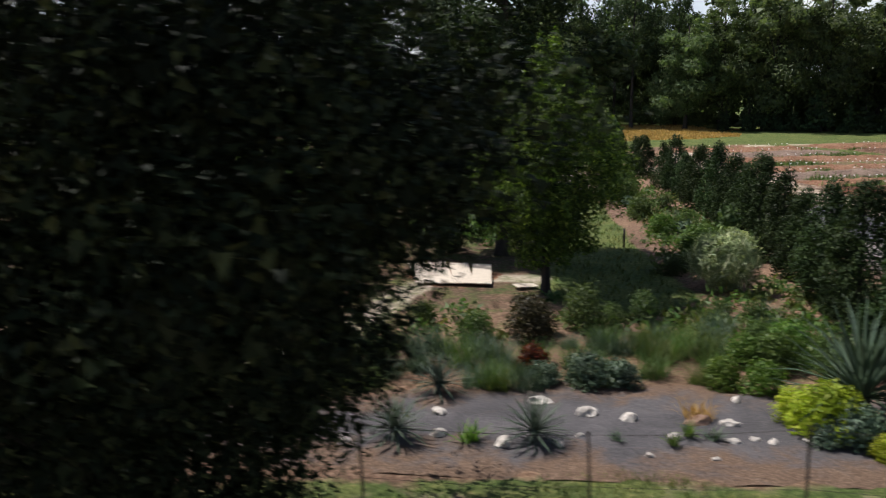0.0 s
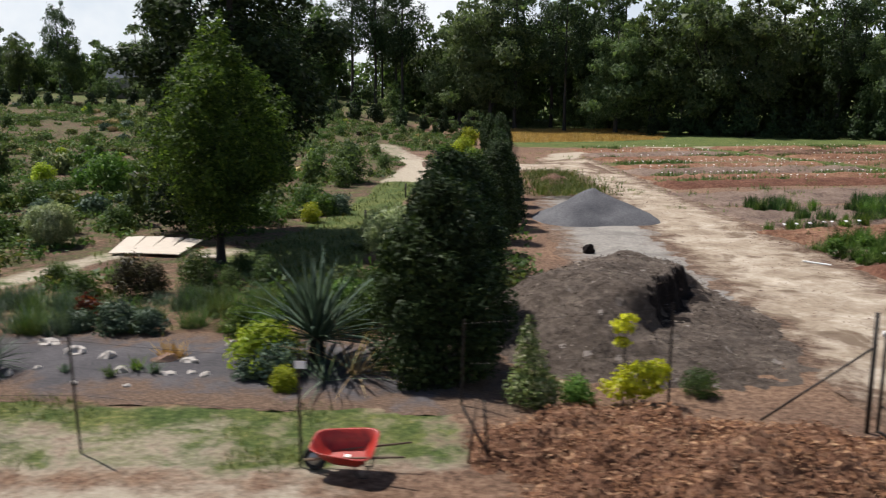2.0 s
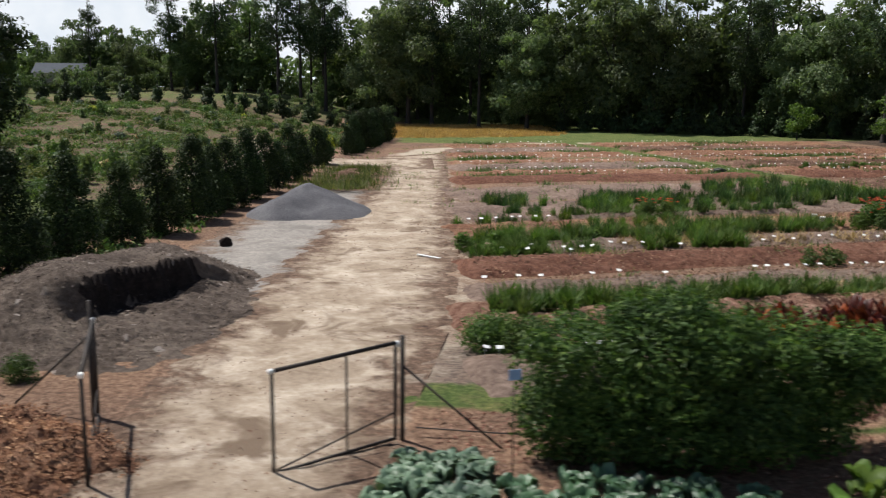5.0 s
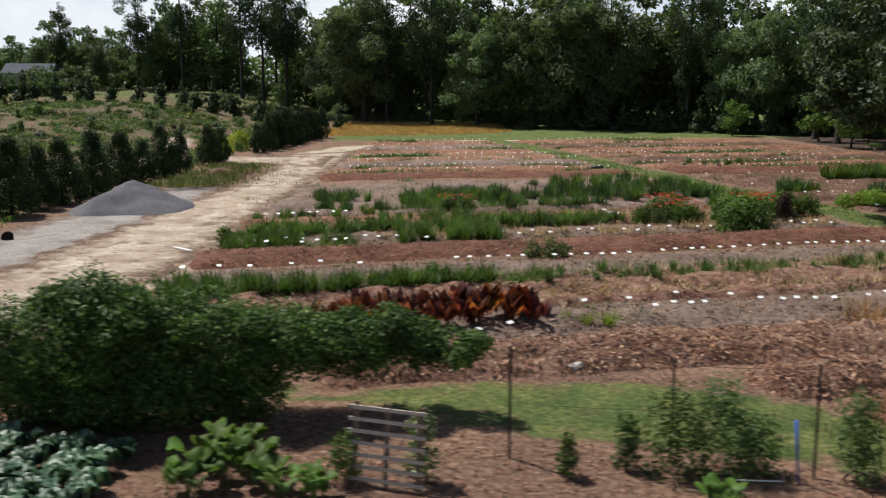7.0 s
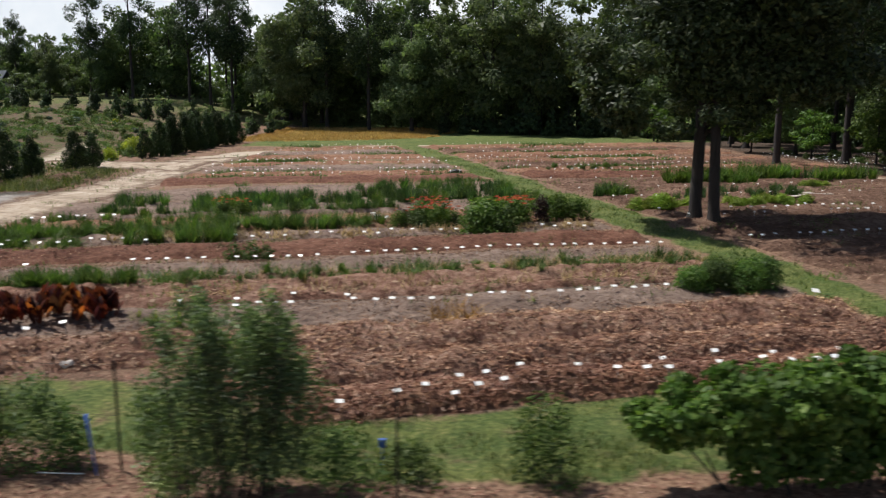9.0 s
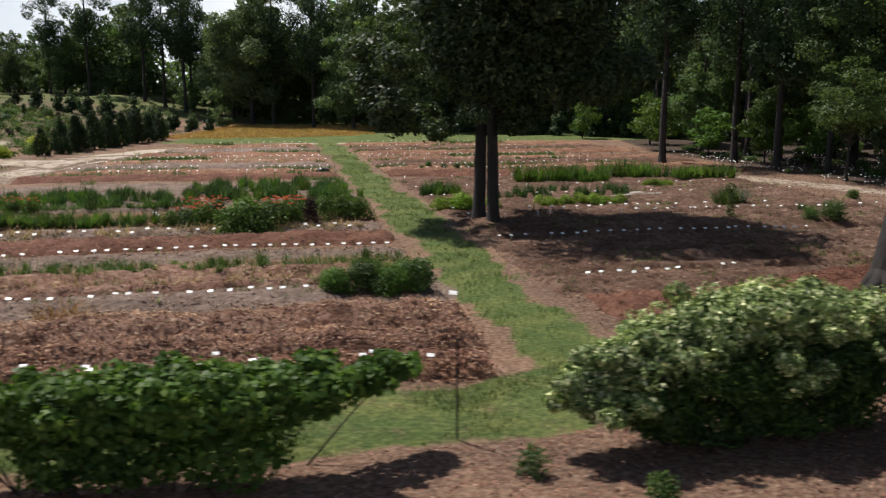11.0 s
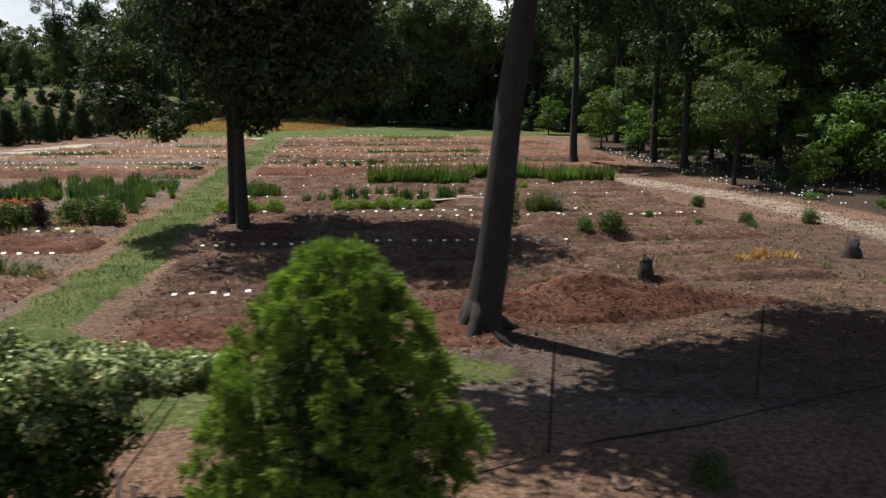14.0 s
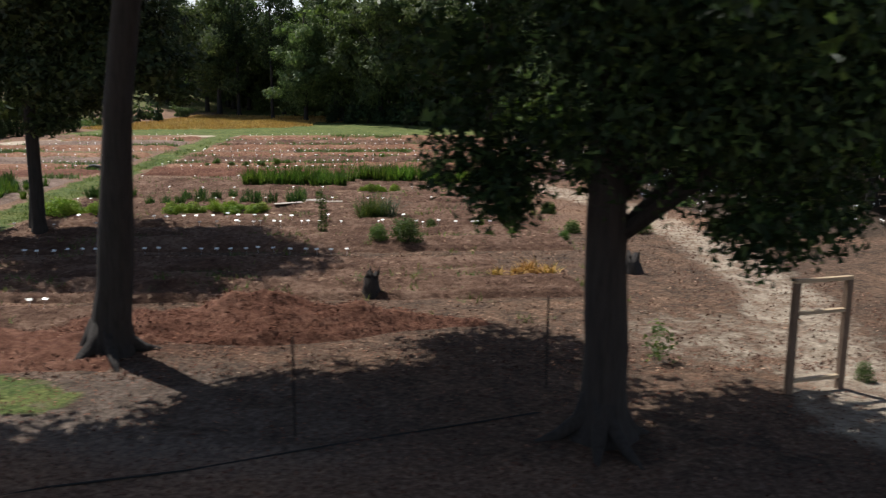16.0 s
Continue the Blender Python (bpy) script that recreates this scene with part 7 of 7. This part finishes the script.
part("plate", mesh("large_plate", *box_arrays(-0.11, 0.11, -0.004, 0.004, -0.07, 0.07), WHITE_TAG, True), ob).matrix_basis = pose(0, -0.01, 0.3, -55, 8)
part("wire_stake", mesh("large_wire", *tube_arrays([(0, 0, -0.12), (0, 0, 0.3)], [0.006, 0.006], 5), GALV), ob)
ob = new("tool_bag", rock_mesh("tool_bag", 21, 0.75, 0.4, 0.32, BLACK_PLASTIC))
ob.matrix_world = pose(*ground_at(40.2, 56.2, -0.12), 0, 0, 15)
tagged(ob, "dark tarpaulin bundle lying on a bed", "tarpaulin")

# ---- plant labels ----
PLATE = mesh("label_plate", *box_arrays(-0.07, 0.07, -0.003, 0.003, -0.042, 0.042), WHITE_TAG, True)
WIRE = mesh("label_wire", *tube_arrays([(0, 0.0, -0.12), (0, 0, 0.2)], [0.004, 0.004], 4), GALV)
first = thing("plant_label", "small white plant label on a wire stake", "plant label", (0, 0, 0), 0, "plant labels")
plate = part("plate", PLATE, first)
plate.matrix_basis = pose(0, -0.01, 0.21, -60)
part("wire_stake", WIRE, first)
placed = 0


def put_label(x, y, lift=0.03):
    global placed
    m = pose(*on_bed(x, y, -lift), rf.normal() * 5, rf.normal() * 5, 14 + rf.normal() * 9)
    if placed == 0:
        first.matrix_world = m
    else:
        copy_thing(first, m)
    placed += 1


for v, u0, u1, step, miss, wig in ((0.45, 40.6, 44.0, 0.5, 0.08, 0.05), (0.5, 45.3, 53.0, 0.5, 0.2, 0.06), (1.7, 43.0, 45.5, 0.6, 0.3, 0.2), (1.5, 46.5, 52.0, 0.8, 0.35, 0.25), (7.3, 38.8, 40.4, 0.45, 0.0, 0.04), (7.3, 41.6, 51.6, 0.5, 0.05, 0.05), (6.6, 34.2, 37.0, 0.75, 0.3, 0.1), (8.5, 36, 44, 1.4, 0.3, 0.3), (14.1, 35.6, 53.6, 0.52, 0.05, 0.04), (19.2, 29.6, 35.0, 0.55, 0.1, 0.08), (19.3, 38.0, 53.0, 0.6, 0.25, 0.08), (25.2, 30.2, 34.0, 0.55, 0.05, 0.05), (17.6, 30.0, 36.0, 1.1, 0.4, 0.4), (14.3, 27.5, 34.0, 1.0, 0.3, 0.3), (15.75, 57.8, 71.0, 0.5, 0.05, 0.05), (7.7, 57.8, 61.4, 0.5, 0.15, 0.06), (8.3, 62.9, 63.5, 0.4, 0.0, 0.03), (23.0, 57.5, 68.0, 0.6, 0.2, 0.12), (21.6, 66.0, 78.0, 0.75, 0.25, 0.3)):
    for u in np.arange(u0, u1, step):
        if rf.random() > miss:
            put_label(*xy(u + rf.normal() * 0.05, v + rf.normal() * wig))


for x, y in ((22.9, 14.35), (23.2, 14.3), (23.75, 14.35), (24.9, 14.6), (25.2, 14.55), (25.5, 14.6), (25.8, 14.55)):
    put_label(x, y)


def label_stuff(name, spots, label):
    vs = []
    for x, y in spots:
        v, f = box_arrays(-0.05, 0.05, -0.003, 0.003, -0.03, 0.03)
        c, s = math.cos(-1.05), math.sin(-1.05)
        v = np.stack([v[:, 0], v[:, 1] * c - v[:, 2] * s, v[:, 1] * s + v[:, 2] * c + 0.21], 1)
        w = tube_arrays([(0, 0, -0.1), (0, 0, 0.2)], [0.0025, 0.0025], 4)
        for q, g in ((v, f), w):
            vs.append((q + np.array(on_bed(x, y, -0.03)), g))
    tagged(new(name, mesh(name, *join(vs), WHITE_TAG, True)), label, "plant labels", kind="stuff")


spots = []
for v, step in ((42.0, 0.6), (46.4, 0.55), (50.0, 0.6), (54.4, 0.65), (58.6, 0.7), (63.0, 0.65), (68.2, 0.7), (73.2, 0.7)):
    for u0, u1 in ((row_start(v) + 0.6, 53.8), (57.3, 74.5)):
        spots += [xy(u + rf.normal() * 0.06, v + rf.normal() * 0.06) for u in np.arange(u0, u1, step) if rf.random() > 0.2 + 0.35 * (wob(u, v, 0.5, 2) > 0.2)]
for v in (20.4, 28.0, 33.0, 38.6):
    spots += [xy(u + rf.normal() * 0.1, v + rf.normal() * 0.12) for u in np.arange(57.5, 78, 0.8) if rf.random() > 0.35]
label_stuff("label_rows", spots, "rows of small white plant labels across the far field")
spots = [(rf.uniform(68, 92), rf.uniform(42, 78)) for _ in range(620)]
label_stuff("label_scatter", [(x, y) for x, y in spots if x > np.interp(y, [38, 50, 60, 80], [79, 74, 70, 66])], "many small white labels among shaded woodland plants")
for i in range(120):
    x, y = rf.uniform(69, 92), rf.uniform(42, 84)
    if x > np.interp(y, [38, 50, 60, 80], [80, 75.5, 71, 66]):
        shrub(FAR_SHAPES[(1, 6, 0)[i % 3]], "low leafy plant in woodland shade", ground_at(x, y), i * 37, rf.uniform(0.4, 0.9), "woodland plants", "woodland plant", "woodland_plant")
mx, my = rf.uniform(14, 44, 60000), rf.uniform(94, 125, 60000)
front = np.interp(mx, [14, 19, 30, 41], [96, 95.5, 100, 106.5])
keep = (my > front + 1.2 * wob(mx, my, 0.4, 2)) & (rf.random(60000) < 0.7 + 0.45 * wob(mx, my, 0.5, 5)) & (mx < 37 + wob(mx, my, 0.6, 1) * 3)
mx, my = mx[keep], my[keep]
tagged(new("golden_meadow", mesh("golden_meadow", *blades(np.stack([mx, my, height(mx, my)], 1), 0.34, 0.09, rf, 0.8, 0.6, 1), MEADOW)), "strip of golden ripe grass before the woods", "meadow", kind="stuff")

# ---- grass and chips ----
rg = np.random.default_rng(71)


def blade_field(name, n, pick, length, width, mat, label, category):
    x, y = pick(n)
    g = ground_masks(x, y)
    keep = rg.random(n) < 0.8 * np.clip((g[0] - 0.5 + 0.35 * wob(x, y, 1.1, 9)) * 3, 0, 1) * (1 - np.clip(g[1] * 1.2, 0, 1) * 0.7)
    x, y = x[keep], y[keep]
    tagged(new(name, mesh(name, *blades(np.stack([x, y, height(x, y) - 0.01], 1), length, width, rg, 0.6, 0.5, 1), mat)), label, category, kind="stuff")


blade_field("grass_strip", 60000, lambda n: xy(rg.uniform(25, 64, n), rg.uniform(-3.4, 0.8, n)), 0.13, 0.022, GRASS, "short rough grass along the front of the field", "grass")
blade_field("grass_walk", 22000, lambda n: xy(rg.uniform(54, 57, n), rg.uniform(0.5, 60, n)), 0.13, 0.026, GRASS, "mown grass walk between the planting beds", "grass")
blade_field("grass_verge", 60000, lambda n: (rg.uniform(-9, 11, n), rg.uniform(8, 13.2, n)), 0.12, 0.022, GRASS, "patchy grass over pale straw beside the fence", "grass")
blade_field("garden_grass", 60000, lambda n: (rg.uniform(-26, 10, n), 14 + 60 * rg.random(n) ** 1.5), 0.2, 0.05, GRASS, "rough grass and weeds between garden shrubs", "grass")


def chip_field(name, n, pick, size, mat, label, base=None):
    x, y, z = pick(n)
    c = np.stack([x, y, z + 0.012], 1)
    tagged(new(name, mesh(name, *leaves(c, size, rg, np.tile((0, 0, 2.0), (n, 1)), 0, 0.6, 0.8, True), mat)), label, "mulch chips", kind="stuff")


PALE_CHIP = leafy("wood_chips", (0.075, 0.032, 0.021), (0.31, 0.158, 0.105), (0.54, 0.37, 0.275), 0.85, 0.0, 0.15)
CHIP = leafy("bark_chips", (0.050, 0.019, 0.012), (0.205, 0.092, 0.056), (0.40, 0.235, 0.155), 0.85, 0.0, 0.15)


RED_CHIP = leafy("red_brown_crumbs", (0.04, 0.016, 0.010), (0.13, 0.054, 0.032), (0.28, 0.14, 0.085), 0.9, 0.0, 0.1)
COMPOST_BITS = leafy("compost_bits", (0.03, 0.022, 0.018), (0.12, 0.095, 0.078), (0.42, 0.36, 0.31), 0.9, 0.0, 0.1)


def on_ground(x0, x1, y0, y1):
    def pick(n):
        x, y = rg.uniform(x0, x1, n), rg.uniform(y0, y1, n)
        return x, y, height(x, y)
    return pick


def off_grass(x0, x1, y0, y1):
    def pick(n):
        x, y = rg.uniform(x0, x1, 4 * n), rg.uniform(y0, y1, 4 * n)
        bare = np.flatnonzero(ground_masks(x, y)[0] < 0.3)
        bare = bare[rg.integers(len(bare), size=n)]
        return x[bare], y[bare], height(x[bare], y[bare])
    return pick


def on_mesh(name):
    me = bpy.data.objects[name].data
    co = np.empty(len(me.vertices) * 3, np.float32)
    me.vertices.foreach_get("co", co)
    co = co.reshape(-1, 3)
    co = co[co[:, 2] > height(co[:, 0], co[:, 1]) + 0.03]

    def pick(n):
        p = co[rg.integers(len(co), size=n)] + rg.normal(size=(n, 3)) * (0.11, 0.11, 0.008)
        return p[:, 0], p[:, 1], p[:, 2]
    return pick


chip_field("heap_chips", 26000, on_mesh("mulch_mound"), 0.068, CHIP, "loose bark chips over the mulch heap")
chip_field("compost_bits", 9000, on_mesh("compost_mound"), 0.055, COMPOST_BITS, "pale bits and clods over the compost heap")
chip_field("path_chips", 34000, off_grass(22, 66, 5.5, 12.5), 0.06, PALE_CHIP, "loose bark chips over the kitchen garden")
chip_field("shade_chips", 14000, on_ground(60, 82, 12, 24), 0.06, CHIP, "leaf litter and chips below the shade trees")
for b in sorted(o.name for o in bpy.data.objects if o.name.startswith("planting_bed"))[:3]:
    chip_field("bed_chips", 17000, on_mesh(b), 0.072, PALE_CHIP, "coarse wood chips over a mulched bed")
LITTER = leafy("soil_clods", (0.075, 0.042, 0.029), (0.19, 0.11, 0.075), (0.44, 0.31, 0.225), 0.9, 0.0, 0.1)


def on_beds(u0, u1, v0, v1):
    def pick(n):
        u, v = rg.uniform(u0, u1, n), v0 + (v1 - v0) * rg.random(n) ** 1.2
        x, y = xy(u, v)
        return x, y, soil_top(x, y) + 0.02
    return pick


chip_field("field_litter", 60000, on_beds(57, 86, 3, 66), 0.085, LITTER, "bark litter and clods over the dark beds")
chip_field("row_litter", 36000, on_beds(28, 54, 6, 27), 0.08, LITTER, "straw bits and clods over the field beds")
fv = np.repeat([39.3, 43.9, 47.9, 52.3, 57.4, 58.2, 64.0, 69.4, 73.0], 1100)
fu = rg.uniform(31, 78, len(fv))
keep = (wob(fu, fv, 0.35, 8) > 0.1) & (np.abs(fu - 55.5) > 1.7) & (fu > row_start(fv) + 0.5)
fx, fy = xy(fu[keep], fv[keep] + 0.35 * rg.normal(size=keep.sum()))
fp = np.repeat(np.stack([fx, fy, soil_top(fx, fy)], 1), 4, 0)
fp[:, :2] += rg.normal(size=(len(fp), 2)) * 0.15
tagged(new("far_row_greens", mesh("far_row_greens", *blades(fp, 0.4, 0.06, rg, 0.9, 0.6, 1), LEAF_MID)), "patchy green growth along the far field rows", "crops", kind="stuff")
chip_field("road_crumbs", 5000, on_mesh("road"), 0.05, LITTER, "small stones and crumbs over the sandy track")
n = 700
kx, ky = 16.4 + rg.normal(size=n) * 1.1, rg.uniform(42, 55, n)
kp = np.repeat(np.stack([kx, ky, height(kx, ky) + 0.2], 1), 6, 0)
kp[:, :2] += rg.normal(size=(len(kp), 2)) * 0.15
tagged(new("bank_weeds", mesh("bank_weeds", *blades(kp, 0.45, 0.05, rg, 0.8, 0.6, 1), GRASS)), "rough weeds over a dug bank", "weeds", kind="stuff")
chip_field("bank_chips", 5000, on_mesh("red_bank"), 0.07, RED_CHIP, "bark bits over a red-brown bank")
for name_, m, length, rows_, lab in (("row_straps", LEAF_MID, 0.42, ((11.2, 43, 46, 60), (11.8, 47, 53.6, 240), (12.2, 36, 46, 110), (11.8, 27.4, 38, 900), (21.3, 28.8, 33.5, 500), (19.3, 28.6, 33, 400), (21.9, 33.5, 44, 800), (27.0, 35, 46, 500)), "fresh strap leaves filling the field rows"),
                                     ("withered_straps", PALE_STRAW, 0.36, ((11.9, 47, 53.8, 160), (10.4, 37, 53.5, 110), (9.6, 37, 53.5, 70), (12.5, 30, 53, 150), (19.6, 34, 53, 400), (23.2, 34, 46, 300)), "withered straw-coloured leaves along the field rows")):
    ru, rv_ = [np.concatenate(q) for q in zip(*[(rg.uniform(a, b, k), v + 0.22 * rg.normal(size=k)) for v, a, b, k in rows_])]
    keep = wob(ru, rv_, 1.4, 3) + 0.6 * rg.random(len(ru)) > -0.1
    rx_, ry_ = xy(ru[keep], rv_[keep])
    rp = np.repeat(np.stack([rx_, ry_, soil_top(rx_, ry_)], 1), 5, 0)
    rp[:, :2] += rg.normal(size=(len(rp), 2)) * 0.09
    tagged(new(name_, mesh(name_, *blades(rp, length, 0.034, rg, 0.9, 0.6, 1), m)), lab, "crops", kind="stuff")
n = 9500
wu, wv = rg.uniform(29, 79, n), 7 + 68 * rg.random(n) ** 1.4
keep = wob(wu, wv, 0.8, 6) + 0.5 * wob(wu, wv, 2.5, 7) > 0.35
wx, wy = xy(wu[keep], wv[keep])
wp = np.repeat(np.stack([wx, wy, soil_top(wx, wy)], 1), 5, 0)
wp[:, :2] += rg.normal(size=(len(wp), 2)) * 0.12
tagged(new("bed_weeds", mesh("bed_weeds", *blades(wp, 0.24, 0.04, rg, 0.9, 0.6, 1), GRASS)), "small green weeds scattered over the beds", "weeds", kind="stuff")
n = 7500
px, py = rg.uniform(-48, 12.5, n), 20 + 88 * rg.random(n) ** 1.1
keep = (px > -0.53 * py + 2) & (wob(px, py, 0.35, 3) + 0.6 * wob(px, py, 1.1, 4) > -0.1) & (line_dist(px, py, LAWN_WALK) > 2) & (line_dist(px, py, SANDY_WALK) > 1.4) & (line_dist(px, py, FAR_WALK) > 1.6) & (np.hypot(px - 1, py - 27) > 3.5)
px, py = px[keep], py[keep]
for i, (m, lab) in enumerate(((LEAF_MID, "low mid-green perennials over the garden ground"), (GRASS, "low olive perennials over the garden ground"), (LEAF_WOOD, "low dark perennials over the garden ground"))):
    qx, qy = px[i::3], py[i::3]
    c = np.repeat(np.stack([qx, qy, height(qx, qy)], 1), 50, 0)
    r = np.repeat(rg.uniform(0.35, 0.95, len(qx)), 50)[:, None]
    d = rg.normal(size=(len(c), 3)) * (0.42, 0.42, 0.22) * r
    d[:, 2] = np.abs(d[:, 2]) + 0.03
    tagged(new("perennials", mesh("perennials", *leaves(c + d, 0.2, rg, np.tile((0, 0, 0.6), (len(c), 1)), tri=True), m)), lab, "perennials", kind="stuff")

wire("drip_hose", [(x, y, float(height(x, y)) + 0.005) for x, y in [(63.4, 13.3), (65.4, 14.9), (67.2, 15.9), (69.1, 17.2), (72.5, 19.3)]], 0.02, "dark soaker hose lying along shaded ground", "hose", RUBBER)

house = thing("house", "distant pale house with a grey roof among trees", "house", ground_at(-39.5, 141, 0.2), 8)
part("wall", mesh("house_wall", *box_arrays(-3.6, 3.6, -2.6, 2.6, 0, 3.2), PALE_ROCK, True), house)
part("roof", mesh("house_roof", np.array([(-3.9, -2.9, 3.1), (3.9, -2.9, 3.1), (3.9, 0, 4.7), (-3.9, 0, 4.7), (-3.9, 2.9, 3.1), (3.9, 2.9, 3.1), (-3.9, 0, 4.4), (3.9, 0, 4.4)]), np.array([(0, 1, 2, 3), (3, 2, 5, 4), (0, 6, 7, 1), (6, 4, 5, 7), (0, 3, 4, 6), (1, 7, 5, 2)]), ROOFING, True), house, "grey sheet roof")
for i, (x, y, s) in enumerate(((-31.5, 129.5, 0.8), (-33.8, 130.5, 0.75), (-43.5, 136, 0.6), (-39.0, 137.2, 0.62), (-41.5, 136.5, 0.6), (-36.6, 137, 0.62), (-35, 135, 0.75), (-31.5, 137, 0.85), (-33, 131, 0.6), (-28, 135, 0.7))):
    tree(UNDER[i % 2], "young leafy tree before a far house", ground_at(x, y, 0.1), i * 80, s, group="trees by the house")

ob = new("white_pipe", mesh("white_pipe", *tube_arrays([(-0.35, 0, 0.012), (0.35, 0.03, 0.012)], [0.012, 0.012], 8), WHITE_TAG))
ob.matrix_world = pose(*ground_at(35.45, 8.0, -0.01), 0, 0, -4)
tagged(ob, "thin white plastic pipe lying on mulch", "pipe")

for x, y, h, w, tilt in ((75.4, 48.8, 1.9, 0.0, 0), (78.9, 41.0, 1.25, 0.26, -55)):
    sign = thing("sign_post", "thin dark post standing beside the woodland walk" if not w else "pale tilted board on a short dark post", "sign post", ground_at(x, y), 10, "walk side posts")
    part("post", mesh("sign_post", *tube_arrays([(0, 0, -0.2), (0, 0, h)], [0.025, 0.022], 7), DARK_STEEL), sign)
    if w:
        part("board", mesh("sign_board", *box_arrays(-w, w, -0.01, 0.01, -0.17, 0.17), PALE_SLAT, True), sign, "pale board").matrix_basis = pose(0, -0.03, h, tilt)
